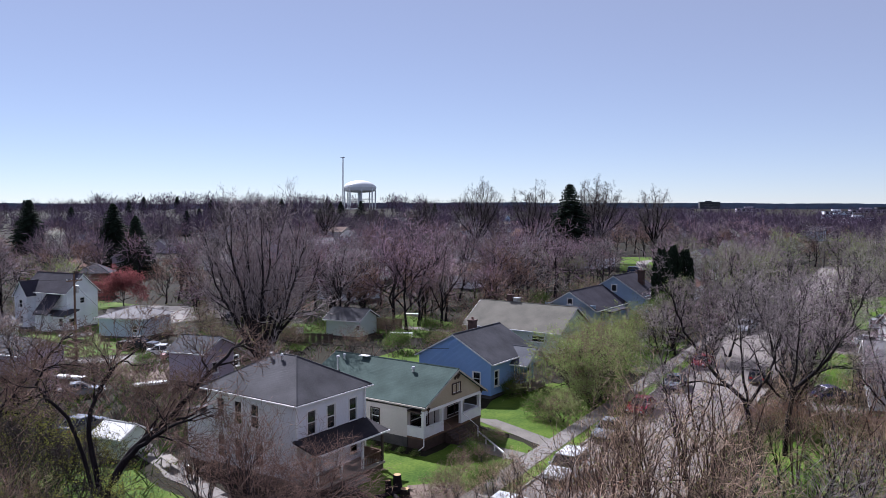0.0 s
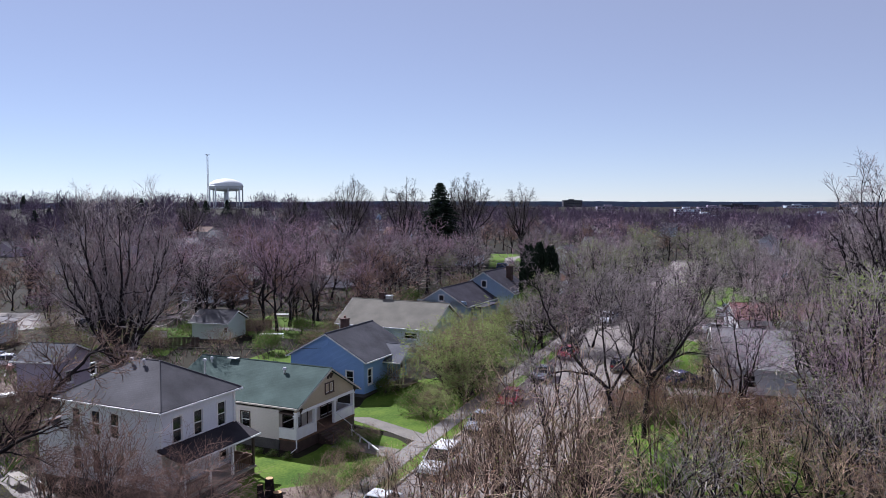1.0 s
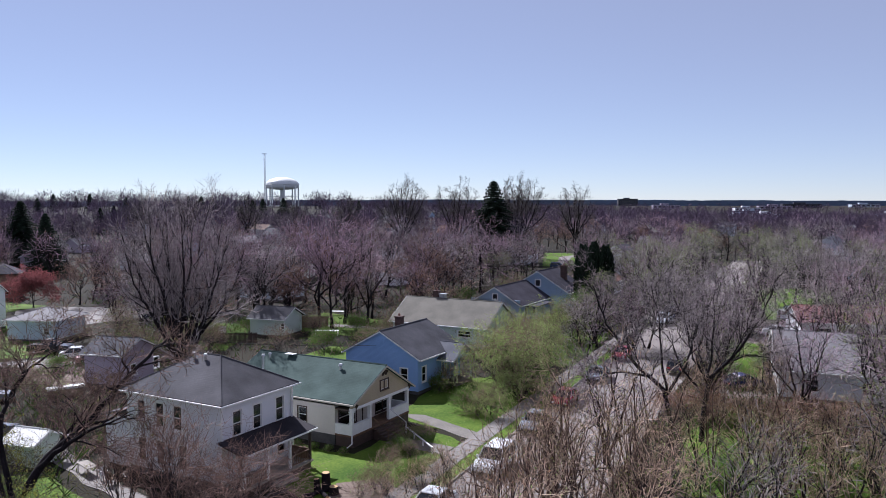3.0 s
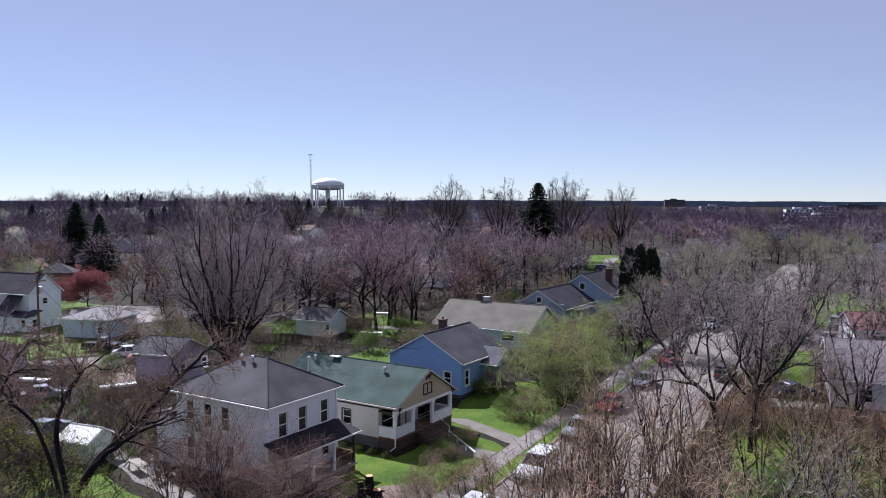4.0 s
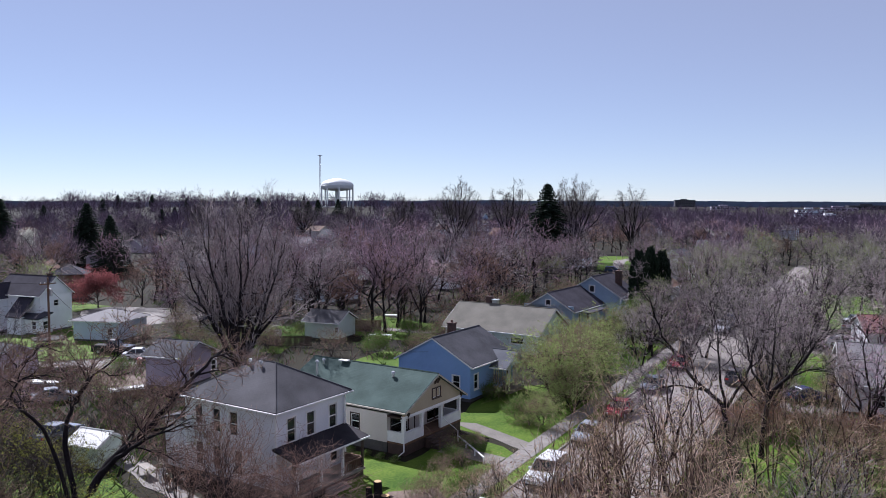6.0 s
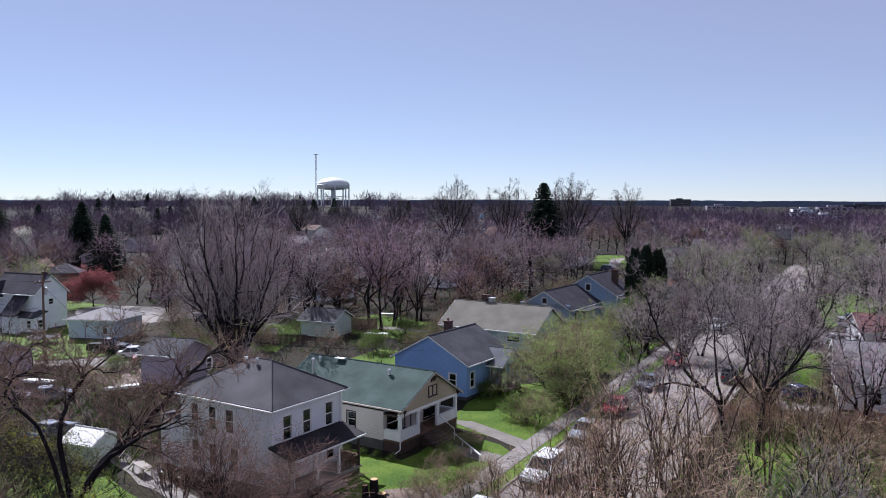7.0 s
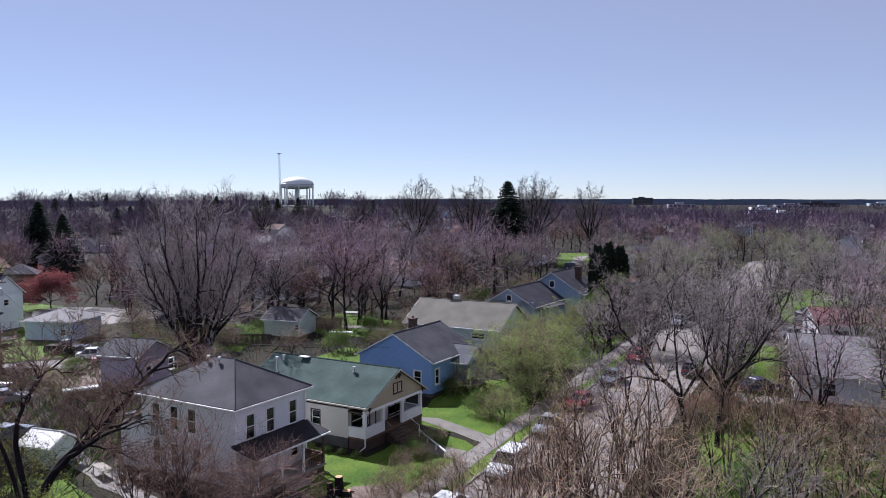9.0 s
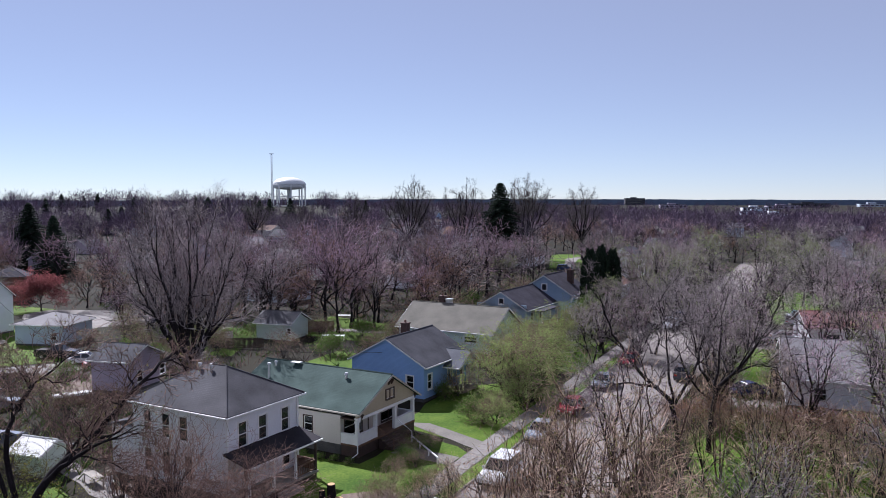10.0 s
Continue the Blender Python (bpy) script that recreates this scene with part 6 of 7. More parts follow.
for k, x, y, s, turn in (      # front yards and sidewalk
    ("bare_bush", 0.2, 52.4, 0.7, 180), ("bare_bush", 1.4, 58.2, 0.5, 300), ("bare_bush", -0.8, 50.6, 0.7, 20),
    ("thicket_c", 3.4, 49.5, 0.42, 0), ("thicket_a", 5.2, 50.5, 0.42, 70), ("thicket_c", 1.6, 47.4, 0.4, 140), ("green_shrub", 2.8, 53.5, 0.8, 0), ("bare_bush", 0.9, 51, 0.7, 80), ("bare_bush", 4.4, 53, 0.9, 150), ("thicket_b", 7.2, 49, 0.45, 200), ("wand", 4.2, 45, 0.5, 30),
):
    tree(k, x, y, s, turn)
for k, x, y, s, turn in (      # across the street
    ("mid_b", 72, 116, 1.0, 10), ("tall_near", 63, 70, 1.0, 140), ("street_b", 62, 140, 0.9, 30), ("mid_g", 72, 138, 0.95, 15),
    ("mid_b", 66, 160, 0.9, 60), ("mid_g", 76, 172, 0.95, 160), ("mid_g", 82, 142, 0.9, 30), ("mid_g", 90, 152, 0.9, 80),
    ("mid_b", 86, 130, 0.95, 150), ("mid_g", 97, 166, 1.0, 220), ("mid_b", 78, 126, 0.8, 290), ("mid_g", 92, 140, 0.9, 10),
):
    tree(k, x, y, s, turn)

for k, x, y, s, turn in (      # taller saplings and small trees between bank and street
    ("near_grey", 38, 52, 1.25, 300), ("wand", 11.6, 46, 1.1, 33), ("wand", 25, 54, 0.78, 5), ("wand", 29.2, 55.5, 0.8, 95), ("thicket_c", 27, 52.5, 0.8, 185), ("thicket_b", 23.2, 53, 0.7, 280),
    ("wand", 17, 46.5, 1.15, 100), ("wand", 35.5, 45, 1.15, 210), ("wand", 9.9, 41.5, 0.95, 140),
    ("wand", 27.5, 33, 0.95, 200), 
    ("street_b", 45, 52, 0.95, 160), ("street_a", 51, 58, 1.0, 215), ("street_b", 57, 75, 1.0, 25), ("street_a", 62, 84, 1.0, 100),
):
    tree(k, x, y, s, turn)

for k, x, y, s, turn in (      # budding trees along the far stretch of the street
    ("street_a", 30.5, 67, 0.9, 60), ("street_b", 34.8, 74.5, 0.95, 150), ("street_a", 39.5, 83, 0.9, 240), ("mid_g", 30.8, 104, 0.75, 20),
    ("mid_b", 27.2, 95, 0.62, 110), ("street_b", 55, 108, 0.95, 40), ("mid_g", 49, 127, 1.0, 170),
):
    tree(k, x, y, s, turn)
for i in range(26):      # garden trees past the far end of the street
    r, bear = 215 + 120 * ((i * 0.618) % 1), radians(15.9 + 15 * ((i * 0.382 + 0.1) % 1))
    tree(("far_b", "far_a", "far_g", "far_b", "far_c")[i % 5], r * math.sin(bear), r * math.cos(bear), 0.85 + 0.3 * ((i * 0.27) % 1), i * 53, z=rise(r * math.sin(bear), r * math.cos(bear)) - 0.1)

for i in range(9):      # trees behind the far lawn
    r, bear = 296 + 40 * ((i * 0.618) % 1), radians(11.4 + 0.62 * i)
    tree(("far_b", "far_a", "far_c")[i % 3], r * math.sin(bear), r * math.cos(bear), 0.9 + 0.25 * ((i * 0.37) % 1), i * 77)
for k, x, y, s, turn in (("mid_b", 56, 94, 0.8, 30), ("mid_a", 61.5, 95, 0.85, 140), ("street_a", 58.5, 91, 0.8, 260)):
    tree(k, x, y, s, turn)

# trees across the street
rng = random.Random(12)
for i in range(26):
    ratio = 0.73 + 0.34 * ((i * 0.618) % 1)
    y = 44 + 70 * ((i * 0.381 + 0.2) % 1)
    x = ratio * y
    b = x * P_DIR.x + y * P_DIR.y
    if abs(b + 17.6) < 6.5 or (38 < x < 54 and 80 < y < 104) or math.hypot(x - 48.8, y - 77.8) < 10 or math.hypot(x - 66.5, y - 101.5) < 9:
        continue
    tree(("street_b", "mid_g", "street_a", "mid_g", "mid_g")[i % 5], x, y, rng.uniform(0.9, 1.2), rng.uniform(0, 360))

for i, (x, y) in enumerate(((26.5, 67.5), (28.6, 66.6), (30.7, 65.6), (32.8, 64.6), (34.9, 63.6), (37.0, 62.5), (39.1, 61.4), (41.0, 60.2))):
    tree("hedge_bush", x, y, 0.95 + 0.1 * (i % 3), i * 71)

# saplings and brush on the near bank
rng = random.Random(5)
for i in range(7):
    f = i / 6
    y = 28 + 20 * ((i * 0.381 + 0.13) % 1)
    x = y * (0.14 + 0.72 * ((i * 0.618) % 1) ** 0.8)
    tree(("thicket_a", "thicket_b", "thicket_c", "thicket_a")[i % 4], x, y, rng.uniform(0.78, 1.08) * min(1.1, (20 - 0.25 * y) / 10.5), rng.uniform(0, 360))
for i in range(26):
    x, y = rng.uniform(28, 46), rng.uniform(42, 76)
    if abs((Vector((x, y, 0)).dot(P_DIR)) + 17.6) < 7:
        continue
    tree(("bare_bush", "thicket_a", "bare_bush")[i % 3], x, y, rng.uniform(0.5, 0.75) * (1 if i % 3 == 1 else 1.6), rng.uniform(0, 360))


# ---- the wooded town between the houses ----
HOUSES = [(-19.5, 160, 8), (4, 183, 8), (-12, 58, 9), (-5, 69, 10), (4, 84, 8), (12, 107, 10), (26, 131, 13), (-61, 119, 11), (-45, 116, 8), (-14, 112, 6), (-28, 86, 6), (-55, 88, 7), (-68, 165, 8), (-79, 168, 7), (-84, 205, 8), (46, 238, 10), (49, 78, 10), (66, 101, 10)]
rng = random.Random(9)
FAR_HOMES = []
walls = ["white_siding", "pale_siding", "cream_siding", "grey_siding", "mint_siding", "brick", "bluegrey_siding"]
roofs = ["grey_shingle", "charcoal_shingle", "brown_shingle", "tan_shingle", "plum_shingle", "white_roof", "orange_shingle"]
for row in range(9):
    for colm in range(-9, 13):
        a, b = 165 + row * 48 + rng.uniform(-7, 7), -95 + colm * 26 + rng.uniform(-5, 5)
        p = along(a, b)
        bear = math.degrees(math.atan2(p.x, p.y))
        if not -36 < bear < 46 or p.y < 140 or rng.random() < 0.42:
            continue
        if abs(b + 17.6) < 11 or any(math.hypot(p.x - x, p.y - y) < r + 9 for x, y, r in HOUSES):
            continue
        if 48 < p.x < 92 and 215 < p.y < 290:
            continue
        FAR_HOMES.append((p.x, p.y))
        two = rng.random() < 0.45
        e = 5.4 if two else 3.0
        w, r = rng.choice(walls), rng.choice(roofs)
        simple_house(p.x, p.y, -LOTS + rng.choice((0, 90)), rng.uniform(8, 11), rng.uniform(7, 9), e, e + rng.uniform(2.0, 3.0), w, r,
                     {"white_siding": "white", "pale_siding": "pale blue", "cream_siding": "cream", "grey_siding": "grey", "mint_siding": "mint", "brick": "red brick", "bluegrey_siding": "blue-grey"}[w]
                     + (" two-storey" if two else " single-storey") + " house among bare trees", axis=rng.choice("XY"), z=rise(p.x, p.y),
                     windows=[("front", 2.2, 1.0, 1.0, 1.3), ("front", 5.4, 1.0, 1.0, 1.3)] + ([("front", 3.8, 3.6, 1.0, 1.3)] if two else []))

count = 0
for i in range(2200):
    r = 112 + 125 * rng.random() ** 0.8
    bear = rng.uniform(-36, 45)
    x, y = r * math.sin(radians(bear)), r * math.cos(radians(bear))
    b = Vector((x, y, 0)).dot(P_DIR)
    if abs(b + 17.6) < 8 or any(math.hypot(x - hx, y - hy) < hr + 2.5 for hx, hy, hr in HOUSES) or any(math.hypot(x - hx, y - hy) < 6 for hx, hy in FAR_HOMES):
        continue
    if (12.2 < bear < 15.6 and r > 150) or (-66 < x < -34 and y < 152) or (-18 < x < 6 and y < 118) or (5 < x < 40 and y < 140):
        continue
    if rng.random() < 0.08:
        k, s = "far_g", rng.uniform(0.7, 1.1)
    elif bear > 8:
        k, s = rng.choice(("far_b", "far_b", "far_g", "far_a")), rng.uniform(0.6, 0.95)
    else:
        k, s = rng.choice(("far_a", "far_a", "far_c", "far_b")), rng.uniform(0.7, 1.15)
    tree(k, x, y, s, rng.uniform(0, 360), z=rise(x, y) - 0.1)
    count += 1
    if count > 250:
        break


def mid_woods(kinds, n, r0, r1, seed):
    """Garden and street trees past the nearer blocks, joined into one crowd."""
    g = np.random.default_rng(seed)
    packs = {}
    for key in kinds:
        levels, tips, _ = grow(**{**KINDS[key]["grow"], "kids": (6, 6, 4), "sides": (4, 3, 3, 3), "twig_r": 0.036, "upright": 0.4})
        batch = {}
        for n_lv, lv in enumerate(levels):
            for p, rad, sd in lv:
                batch.setdefault((len(p), sd, n_lv < 2), []).append((p, rad))
        packs.setdefault(KINDS[key]["twig"], []).append(([(np.stack([p for p, _ in v]), np.stack([q for _, q in v]), sd, thick) for (_, sd, thick), v in batch.items()], tips))
    for mt, protos in packs.items():
        strands, limbs, haze_at, haze_way, k = [], [], [], [], 0
        while k < n // len(packs):
            r, bear = r0 + (r1 - r0) * g.uniform() ** 0.8, radians(g.uniform(-36, 46))
            x, y = r * math.sin(bear), r * math.cos(bear)
            b = x * P_DIR.x + y * P_DIR.y
            if (abs(b + 17.6) < 6 and r < 250) or (0.213 < bear < 0.272 and r < 295) or any(math.hypot(x - hx, y - hy) < 6 for hx, hy in FAR_HOMES):
                continue
            k += 1
            sc, a = g.uniform(0.7, 1.2) * (0.9 if bear > 0.25 else 1.0), g.uniform(0, 6.28)
            rot = np.array([[math.cos(a), math.sin(a), 0], [-math.sin(a), math.cos(a), 0], [0, 0, 1]]) * sc
            off = np.array([x, y, rise(x, y) - 0.1])
            batches, tips = protos[k % len(protos)]
            strands += [(p @ rot + off, rad, sd) for p, rad, sd, thick in batches if not thick]
            limbs += [(p @ rot + off, rad, sd) for p, rad, sd, thick in batches if thick]
            pick = tips[g.integers(0, len(tips), 260)]
            haze_at.append(pick @ rot + off + g.normal(0, 0.3, (260, 3)))
            haze_way.append((pick - np.array([0, 0, 0.42 * pick[:, 2].max()])) @ rot + g.normal(0, 2.2, (260, 3)))
        ob = new("woodland_limbs", strand_mesh("woodland_limbs", limbs, M["dark_bark"]))
        tagged(ob, "dark trunks and limbs of garden trees beyond the houses", "woods", kind="stuff")
        ob = new("woodland", strand_mesh("woodland", strands, M[mt]))
        tagged(ob, "bare garden and street trees beyond the houses", "woods", kind="stuff")
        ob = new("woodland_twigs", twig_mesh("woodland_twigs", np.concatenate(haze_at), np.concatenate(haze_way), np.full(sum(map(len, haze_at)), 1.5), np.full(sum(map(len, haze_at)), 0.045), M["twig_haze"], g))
        tagged(ob, "fine twigs of the bare trees beyond the houses", "woods", kind="stuff")


mid_woods(("far_a", "mid_c", "far_b", "far_c", "mid_g"), 330, 190, 520, 6)


def far_woods():
    """Woods and street trees past the near blocks, too many to count."""
    g = np.random.default_rng(3)
    for mt, n in (("twig_haze", 1600), ("twig_haze_b", 800)):
        trunks, at, way, ln, wd = [], [], [], [], []
        for i in range(n):
            r = 400 + 1600 * g.uniform() ** 1.3
            bear = radians(g.uniform(-37, 46))
            x, y = r * math.sin(bear), r * math.cos(bear)
            z, h = rise(x, y), g.uniform(9, 16)
            if -0.42 < bear < -0.02 and 560 < r < 1050:
                h *= 1.3
            if abs(x + 0.107 * y) < 26 and 480 < y < 880:
                h *= 0.45
            w, k = h * g.uniform(0.36, 0.55), int(max(40, 240 - r * 0.16))
            a, el, f = g.uniform(0, 6.28, k), np.arcsin(g.uniform(-0.6, 1.0, k)), g.uniform(0.0, 0.85, k) ** 0.55
            out = np.stack([w * np.cos(a) * np.cos(el), w * np.sin(a) * np.cos(el), 0.5 * h * np.sin(el)], 1)
            at.append(np.array([x, y, z + h * 0.5]) + out * f[:, None])
            way.append(out + g.normal(0, 0.25 * w, (k, 3)) + np.array([0, 0, 0.3 * w]))
            ln.append(np.full(k, h * 0.17))
            wd.append(np.full(k, 0.05 + r * 0.00016))
            trunks.append((np.array([[x, y, z - 0.5], [x, y, z + h * 0.75]]), np.array([0.3, 0.1]) * (0.5 + r / 1400), 3))
        ob = new("woodland", strand_mesh("woodland", trunks, M["bark"]))
        tagged(ob, "trunks of far bare woods", "woods", kind="stuff")
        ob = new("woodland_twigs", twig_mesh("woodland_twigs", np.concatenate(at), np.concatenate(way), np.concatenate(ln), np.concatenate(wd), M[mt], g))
        tagged(ob, "twigs of far bare woods and street trees", "woods", kind="stuff")


far_woods()
for i in range(34):
    r = rng.uniform(420, 950)
    bear = rng.uniform(-33, 4) if i < 16 else rng.uniform(-22, -8)
    x, y = r * math.sin(radians(bear)), r * math.cos(radians(bear))
    tree("spruce_far", x, y, rng.uniform(0.6, 1.0), rng.uniform(0, 360), z=rise(x, y) - 0.2)


def undergrowth():
    """Dry stalks, brambles and leaf tufts under the trees, too many to count."""
    g = np.random.default_rng(8)
    for mt, n, up in (("twig_brown", 2600, 0.9), ("twig_dark", 1800, 0.8), ("leaf_green", 2400, 0.6)):
        strands = []
        while len(strands) < n * 4:
            if g.uniform() < 0.45:
                r, bear = 95 + 160 * g.uniform(), radians(g.uniform(-32, 20))
                x, y = r * math.sin(bear), r * math.cos(bear)
            else:
                y = g.uniform(44, 105)
                x = y * g.uniform(0.3, 0.95) if g.uniform() < 0.6 else y * g.uniform(-0.65, -0.2)
            b = x * P_DIR.x + y * P_DIR.y
            if abs(b + 17.6) < 5.4 or abs(b + 24.7) < 1.2 or any(math.hypot(x - hx, y - hy) < hr for hx, hy, hr in HOUSES):
                continue
            if mt != "leaf_green" and x > 0 and y < 66 and g.uniform() < 0.6:
                continue
            if (-66 < x < -36 and 95 < y < 152) or (36 < x < 55 and 80 < y < 106) or (-36 < x < -15 and 38 < y < 60 and mt != "leaf_green"):
                continue
            for j in range(4):
                a, ln = g.uniform(0, 6.28), g.uniform(0.5, 1.5)
                d = np.array([math.cos(a) * 0.7, math.sin(a) * 0.7, up])
                p0 = np.array([x, y, 0.0]) + g.normal(0, 0.35, 3) * (1, 1, 0)
                strands.append((np.array([p0, p0 + d * ln]), np.array([0.03, 0.01]) * (2.2 if mt == "leaf_green" else 1.3), 3))
        ob = new("undergrowth", strand_mesh("undergrowth", strands, M[mt]))
        tagged(ob, "dry stalks, brambles and low weeds under trees", "undergrowth", kind="stuff")


undergrowth()
for i, (x, y, s_) in enumerate(((-21, 104, 1.3), (-12, 102, 1.4), (-6, 103, 1.5), (0, 101, 1.3), (4, 113, 1.5), (12, 120, 1.6), (16, 122, 1.6), (20, 118, 1.5), (-27, 99, 1.3), (-31, 105, 1.4), (-8, 116, 1.2), (-18, 118, 1.2), (14, 134, 1.7), (8, 139, 1.6), (-2, 117, 1.4), (2, 107, 1.4), (-23, 95, 1.2), (18, 145, 1.7))):
    tree(("bare_bush", "bare_bush", "green_shrub")[i % 3], x, y, s_, i * 47)
for i, (x, y, s_) in enumerate(((26, 150, 1.7), (30, 158, 1.8), (36, 165, 1.8), (-37, 118, 1.4), (-40, 130, 1.4), (-66, 136, 1.5), (-70, 128, 1.5), (22.5, 110.5, 1.2), (21, 114, 1.2), (-24, 69, 1.0), (-29, 75, 1.2), (-21, 66, 0.9), (-33, 80, 1.2), (2.6, 61.8, 0.75), (2.2, 60.2, 0.7), (4.2, 63.2, 0.6))):
    tree(("bare_bush", "bare_bush", "green_shrub")[i % 3], x, y, s_, i * 47)


for i, (x, y, s_) in enumerate(((-34, 113, 1.3), (-30.5, 116, 1.5), (-37.5, 124, 1.3), (-29, 121, 1.5), (-25, 112.5, 1.2), (-33, 106, 1.1), (-22, 109, 1.3), (-40, 112, 1.0), (-27, 103, 1.2), (-36, 93, 1.0))):
    tree(("bare_bush", "green_shrub", "bare_bush", "bare_bush")[i % 4], x, y, s_, i * 61)
for k, x, y, s, turn in (("mid_b", -31, 112, 0.62, 10), ("mid_c", -38, 121, 0.6, 120), ("mid_a", -26, 128, 0.8, 250), ("mid_b", -41, 139, 0.8, 60)):
    tree(k, x, y, s, turn)


# ---- garden things, poles and clutter ----
def utility_pole(x, y, h, turn):
    t = thing("utility_pole", pose(x, y, 0, 0, 0, turn), "weathered dark wooden utility pole by the alley", "utility pole")
    part("pole", tube(bmesh.new(), [(0, 0, -0.5), (0, 0, h * 0.5), (0, 0, h)], [0.17, 0.14, 0.11], 8), M["brown_wood"], t)
    part("crossarm", boxes((-1.1, 1.1, -0.06, 0.06, h - 0.9, h - 0.76)), M["brown_wood"], t)
    for xx in (-1.0, -0.4, 0.4, 1.0):
        part("insulator", cyl(bmesh.new(), xx, 0, h - 0.76, h - 0.6, 0.05), M["metal"], t)
    part("transformer", cyl(bmesh.new(), 0.36, 0, h - 2.4, h - 1.5, 0.22, n=14), M["metal"], t)
    return t


utility_pole(-46.6, 97.8, 11.0, 60)
utility_pole(-88.0, 118.0, 11.0, 60)


def cable(pts, label):
    bm = bmesh.new()
    a, b, sag = Vector(pts[0]), Vector(pts[1]), pts[2]
    tube(bm, [a + (b - a) * i / 14 - Vector((0, 0, sag * 4 * (i / 14) * (1 - i / 14))) for i in range(15)], 0.022, 4)
    return tagged(part("cable", bm, M["rubber"], None), label, "cable")


cable(((-46.6, 97.8, 10.3), (-88.0, 118.0, 10.3), 0.8), "thin black overhead cable between two poles")
cable(((-46.2, 97.4, 9.6), (-17.2, 61.0, 5.6), 1.2), "thin black service cable to the white house")
cable(((-21.0, 86.5, 4.9), (0.6, 79.9, 4.9), 0.35), "thin cable strung to the blue house")


def trampoline(x, y, r=2.2):
    t = thing("trampoline", pose(x, y, 0), "round garden trampoline with a grey edge pad", "trampoline")
    part("mat", cyl(bmesh.new(), 0, 0, 0.86, 0.88, r - 0.25, n=28), M["rubber"], t)
    part("edge_pad", tube(bmesh.new(), [(r * math.cos(i * 0.2244), r * math.sin(i * 0.2244), 0.9) for i in range(29)], 0.13, 6), M["grey_wood"], t)
    for i in range(6):
        a = i * 1.0472
        part("leg", tube(bmesh.new(), [(r * math.cos(a), r * math.sin(a), 0.88), (r * 1.02 * math.cos(a), r * 1.02 * math.sin(a), 0)], 0.03, 6), M["metal"], t)
    return t


trampoline(-53.2, 111.5, 2.1)


def stump(x, y, h, r, turn, lean):
    rng2 = random.Random(int(x * 10))
    t = thing("tree_stump", pose(x, y, -0.05, lean, 0, turn), "cut tree stump with a fresh pale top", "tree stump")
    bm = bmesh.new()
    n = 14
    rings = []
    for k, (z, s) in enumerate(((0, 1.45), (0.18, 1.12), (0.5, 1.0), (h * 0.75, 0.95), (h, 0.93))):
        rings.append([bm.verts.new((r * s * (1 + 0.08 * math.sin(3 * a + k) + rng2.uniform(-0.03, 0.03)) * math.cos(a), r * s * (1 + 0.08 * math.cos(2 * a)) * math.sin(a), z)) for a in [6.2832 * i / n for i in range(n)]])
    for p, q in zip(rings, rings[1:]):
        for i in range(n):
            bm.faces.new((p[i], p[(i + 1) % n], q[(i + 1) % n], q[i]))
    bm.faces.new(rings[0][::-1])
    bm.faces.new(rings[-1])
    part("bark", bm, M["dark_bark"], t)
    part("cut_face", cyl(bmesh.new(), 0, 0, h, h + 0.012, r * 0.84, n=14), M["fresh_wood"], t, "freshly sawn pale wood")
    return t


stump(-3.15, 52.6, 1.35, 0.3, 0, 2)
stump(-3.7, 52.3, 1.0, 0.22, 50, -6)
stump(-2.6, 51.9, 0.6, 0.34, 90, 0)
for i, (x, y, ln, tn) in enumerate(((-4.6, 51.3, 2.6, 30), (-4.2, 50.6, 2.2, 70), (-3.0, 51.0, 1.9, 110))):
    t = thing("log", pose(x, y, 0.16, 0, 0, tn), "cut branch lying on the bare soil", "log", "cut branches by the stumps")
    part("bark", tube(bmesh.new(), [(0, 0, 0), (ln * 0.5, 0.08, 0.02), (ln, 0, 0)], [0.15, 0.13, 0.1], 8), M["dark_bark"], t)
    part("cut_face", tube(bmesh.new(), [(-0.012, 0, 0), (-0.001, 0, 0)], 0.12, 8), M["fresh_wood"], t)


def fence(x, y, turn, n, h, material, label, w=0.14, gap=0.03):
    t = thing("fence", pose(x, y, 0, 0, 0, turn), label, "fence")
    me = None
    for i in range(n):
        if me is None:
            ob = part("board", boxes((0, w, 0, 0.025, 0.05, h)), M[material], t)
            me = ob.data
        else:
            ob = part("board", me, None, t)
        ob.matrix_basis = pose(i * (w + gap), 0.0, 0.015 * math.sin(i * 2.1), 0, 0.4 * math.sin(i * 1.3), 0)
    ln = n * (w + gap)
    for z in (0.35, h - 0.3):
        part("rail", boxes((0, ln, 0.026, 0.07, z, z + 0.09)), M[material], t)
    for i in range(int(ln / 2.2) + 1):
        part("post", boxes((i * 2.2, i * 2.2 + 0.1, 0.071, 0.17, -0.2, h + 0.08)), M[material], t)
    return t


fence(-11.8, 122.0, -8, 32, 1.8, "brown_wood", "reddish-brown board fence beside the mint garage")
fence(-23.0, 109.5, -3, 44, 1.5, "dark_trim", "dark board fence along the back garden")
fence(-37.0, 108.0, -60, 30, 1.4, "grey_wood", "weathered grey board fence by the alley")
fence(3.5, 121.5, -34, 60, 1.6, "dark_trim", "dark board fence behind the low tan-roofed house")


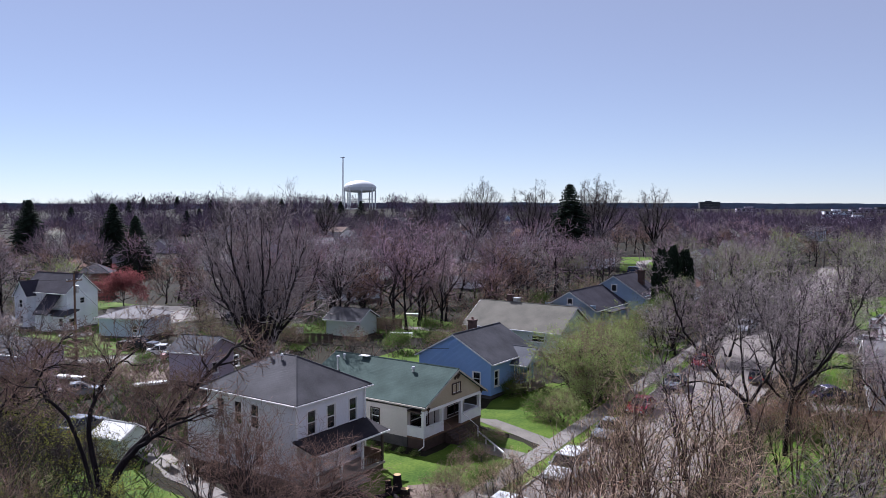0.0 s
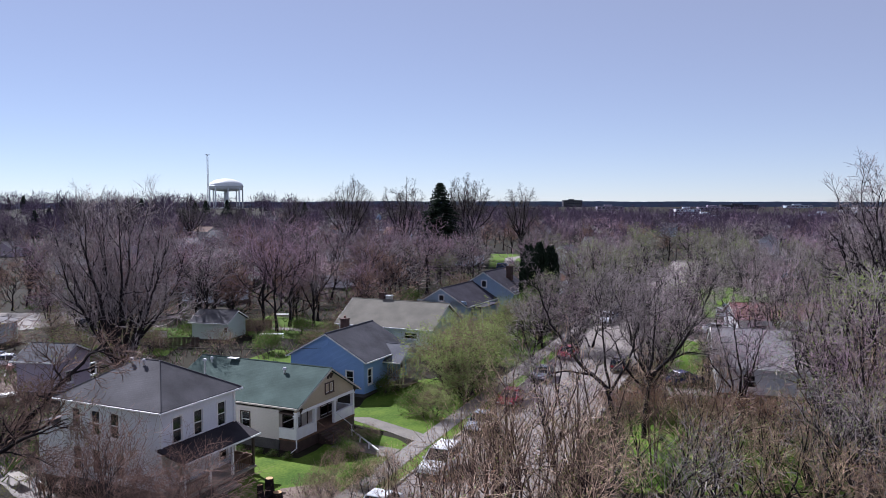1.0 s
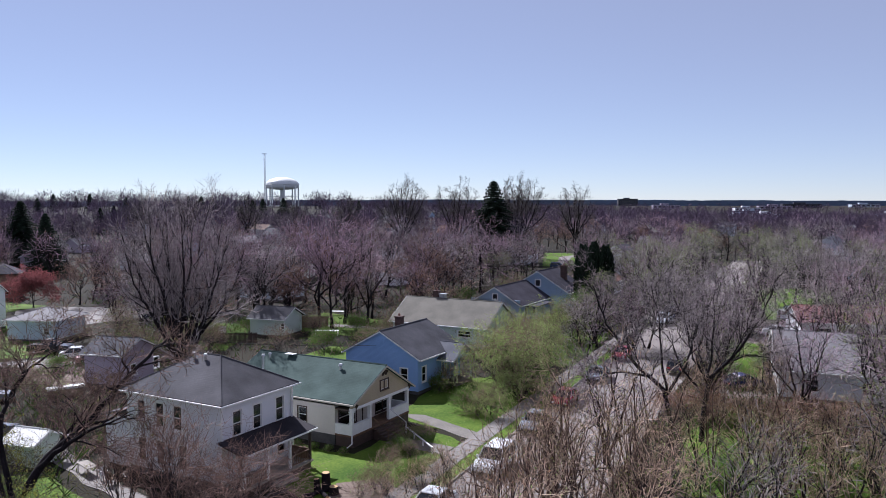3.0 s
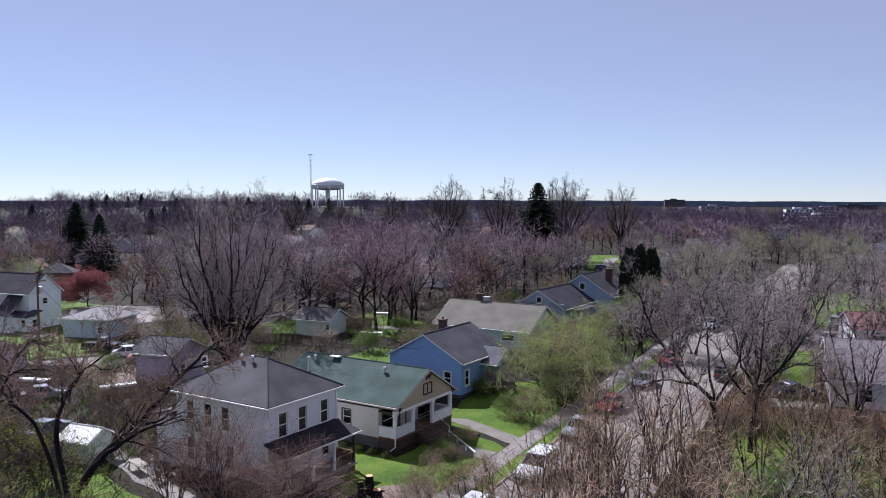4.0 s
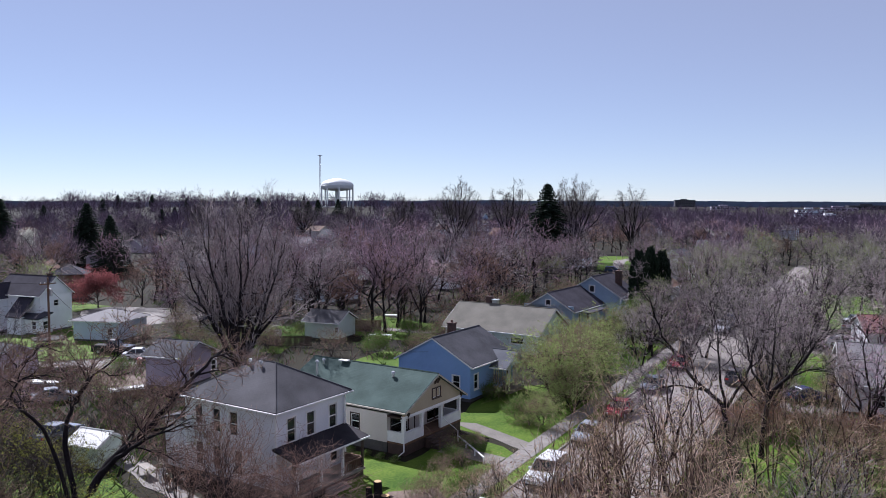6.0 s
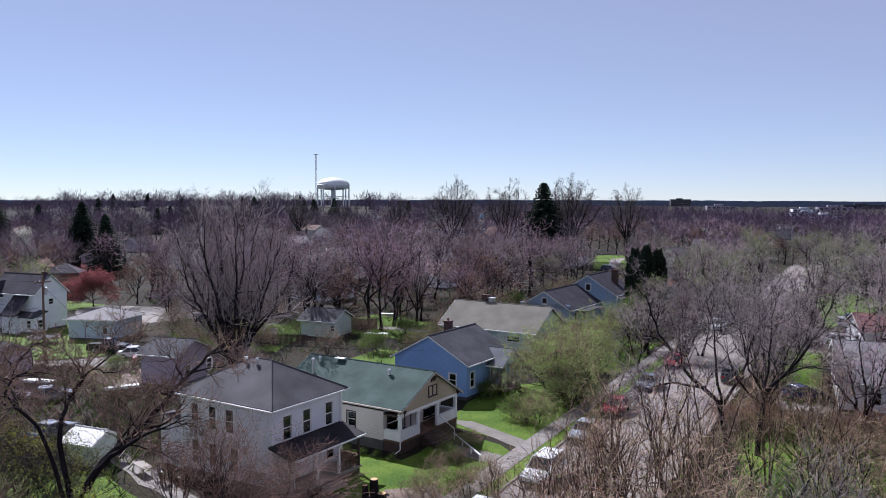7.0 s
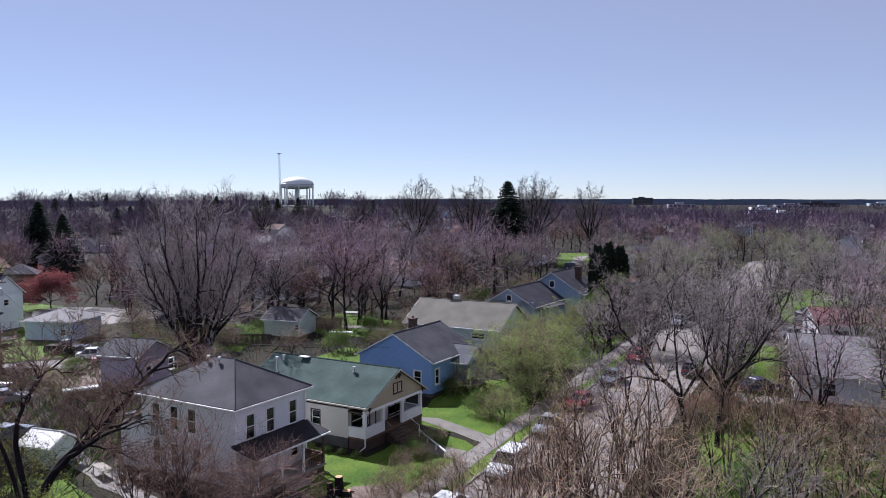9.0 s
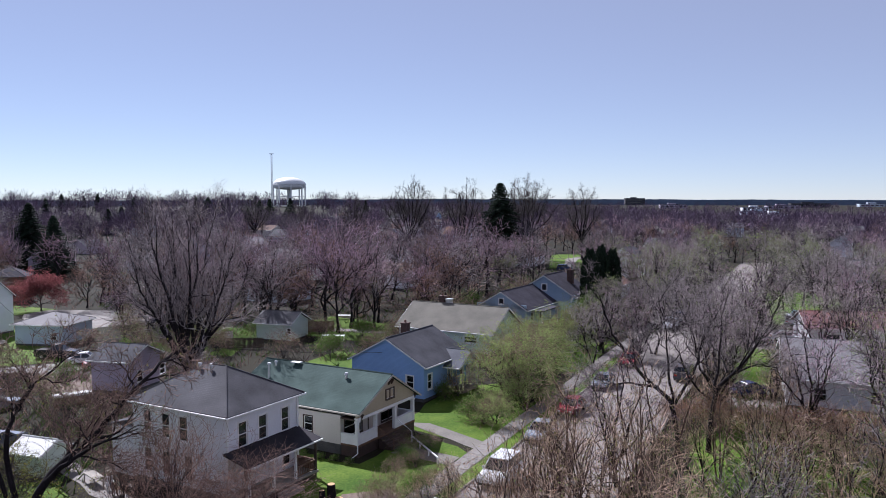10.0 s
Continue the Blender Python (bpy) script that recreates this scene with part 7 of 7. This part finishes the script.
def table(x, y, turn, material, label, w=1.6, d=0.8, h=0.74):
    t = thing("garden_table", pose(x, y, 0, 0, 0, turn), label, "table")
    part("tabletop", boxes((-w / 2, w / 2, -d / 2, d / 2, h - 0.05, h), bevel=0.01), M[material], t)
    for sx in (-1, 1):
        for sy in (-1, 1):
            part("leg", boxes((sx * (w / 2 - 0.08) - 0.03, sx * (w / 2 - 0.08) + 0.03, sy * (d / 2 - 0.08) - 0.03, sy * (d / 2 - 0.08) + 0.03, 0, h - 0.05)), M[material], t)
    return t


table(-6.2, 114.6, -10, "white_trim", "long white garden table on the back lawn", 3.4, 1.0)
table(-20.6, 57.6, -50, "grey_wood", "grey folding table beside the garden path", 2.0, 0.8)
table(-5.4, 134.5, -10, "white_trim", "white table under the garden trees", 2.6, 1.0)


def chair(x, y, turn, material, label):
    t = thing("garden_chair", pose(x, y, 0.05, 0, 0, turn), label, "chair", "chairs beside the white house")
    part("seat", boxes((-0.25, 0.25, -0.25, 0.25, 0.4, 0.45), bevel=0.015), M[material], t)
    part("backrest", boxes((-0.25, 0.25, 0.22, 0.27, 0.46, 0.95), bevel=0.015), M[material], t)
    for sx in (-0.21, 0.21):
        for sy in (-0.21, 0.21):
            part("leg", boxes((sx - 0.025, sx + 0.025, sy - 0.025, sy + 0.025, 0, 0.4)), M[material], t)
        part("armrest", boxes((sx - 0.04, sx + 0.04, -0.25, 0.22, 0.62, 0.66)), M[material], t)
    return t


for x, y, tn, m_, lab in ((-19.0, 56.2, 30, "white_trim", "white plastic garden chair on the path"), (-18.2, 55.2, 160, "brown_wood", "brown wooden garden chair on the path"), (-17.4, 55.6, 80, "dark_trim", "dark garden chair against the wall"), (-19.9, 59.0, -20, "grey_wood", "grey wooden garden chair by the table")):
    chair(x, y, tn, m_, lab)


def bin_(x, y, turn, material, label):
    t = thing("wheelie_bin", pose(x, y, 0, 0, 0, turn), label, "bin", "bins in the yards")
    bm = bmesh.new()
    prism(bm, [(-0.25, 0.06), (0.25, 0.06), (0.31, 1.0), (-0.31, 1.0)], -0.27, 0.27)
    part("body", bm, M[material], t)
    part("lid", boxes((-0.33, 0.33, -0.3, 0.3, 1.0, 1.07), bevel=0.02), M[material], t)
    for sy in (-0.24, 0.24):
        w = part("wheel", cyl(bmesh.new(), 0, 0, -0.04, 0.04, 0.1), M["rubber"], t)
        w.matrix_basis = pose(-0.26, sy, 0.1, 90, 0, 0)
    return t


for x, y, m_, lab in ((-8.2, 61.0, "dark_metal", "black wheeled rubbish bin between the houses"), (-7.4, 61.7, "dark_metal", "black wheeled rubbish bin between the houses"), (-30.0, 92.0, "dark_metal", "black wheeled rubbish bin by the gravel yard")):
    bin_(x, y, -34, m_, lab)


def board(x, y, turn, w, h, material, label):
    t = thing("leaning_board", pose(x, y, 0, -8, 0, turn), label, "board")
    part("panel", boxes((-w / 2, w / 2, 0, 0.04, 0, h), bevel=0.008), M[material], t)
    part("batten", boxes((-w / 2 + 0.05, w / 2 - 0.05, 0.041, 0.08, h * 0.3, h * 0.36)), M["grey_wood"], t)
    return t


board(-20.6, 110.4, 0, 1.1, 2.2, "cream_siding", "cream board leaning beside the dark fence")


# unidentified orange and cream object; the cabinet shape is made up
def cabinet(x, y, turn):
    t = thing("storage_cabinet", pose(x, y, 0, 0, 0, turn), "tall orange and cream upright object of unknown use", "cabinet")
    part("body", boxes((-0.5, 0.5, -0.4, 0.4, 0, 1.3), bevel=0.02), M["orange_shingle"], t)
    part("upper", boxes((-0.5, 0.5, -0.4, 0.4, 1.31, 2.3), bevel=0.02), M["cream_siding"], t)
    part("top", boxes((-0.58, 0.58, -0.48, 0.48, 2.3, 2.38)), M["white_trim"], t)
    return t


cabinet(56.2, 76.5, -15)


def handrail(x, y, turn, ln):
    t = thing("walk_rail", pose(x, y, 0, 0, 0, turn), "low white timber rail beside the front walk", "rail")
    part("rail", boxes((0, ln, -0.05, 0.05, 0.5, 0.6)), M["white_trim"], t)
    for i in range(4):
        xx = 0.1 + (ln - 0.2) * i / 3
        part("post", boxes((xx - 0.05, xx + 0.05, -0.048, 0.048, -0.1, 0.5)), M["white_trim"], t)
    return t


handrail(2.95, 65.4, -73, 6.2)
sheet("front_walk", [(1.2, 62.6), (2.4, 64.3), (6.6, 60.9), (5.6, 59.2)], 0.055, M["drive"], "grey concrete walk to the bungalow steps", "path", wob=0.06)
for i, (x, y) in enumerate(((-4.6, 61.6), (-3.4, 60.9), (-2.2, 60.1), (-5.9, 62.5))):
    tree("green_shrub", x, y, 0.32, 40 * i, "small clipped green bush beside the bungalow")


def wood_pile(x, y, turn):
    """Split logs stacked in rows under a pale sheet."""
    rng3 = random.Random(4)
    t = thing("wood_pile", pose(x, y, 0, 0, 0, turn), "stack of reddish split logs under a pale sheet", "wood pile")
    me = None
    for r in range(6):
        for i in range(14):
            if me is None:
                ob = part("log", tube(bmesh.new(), [(0, -0.25, 0), (0, 0.25, 0)], 0.11, 7), M["brown_wood"], t)
                me = ob.data
            else:
                ob = part("log", me, None, t)
            ob.matrix_basis = pose(-1.55 + 0.235 * i + 0.1 * (r % 2) + rng3.uniform(-0.015, 0.015), rng3.uniform(-0.05, 0.05), 0.1 + 0.2 * r, 0, rng3.uniform(0, 90), 0)
    bm = bmesh.new()
    prism(bm, [(-0.45, 1.18), (0.45, 1.18), (0.5, 1.0), (0.53, 1.0), (0.48, 1.22), (-0.48, 1.22), (-0.53, 1.0), (-0.5, 1.0)], -1.75, 1.8, 'X')
    part("sheet", bm, M["white_metal"], t, "pale weathered cover sheet")
    return t


wood_pile(-40.5, 83.5, -15)
wood_pile(-30.6, 80.5, 30)
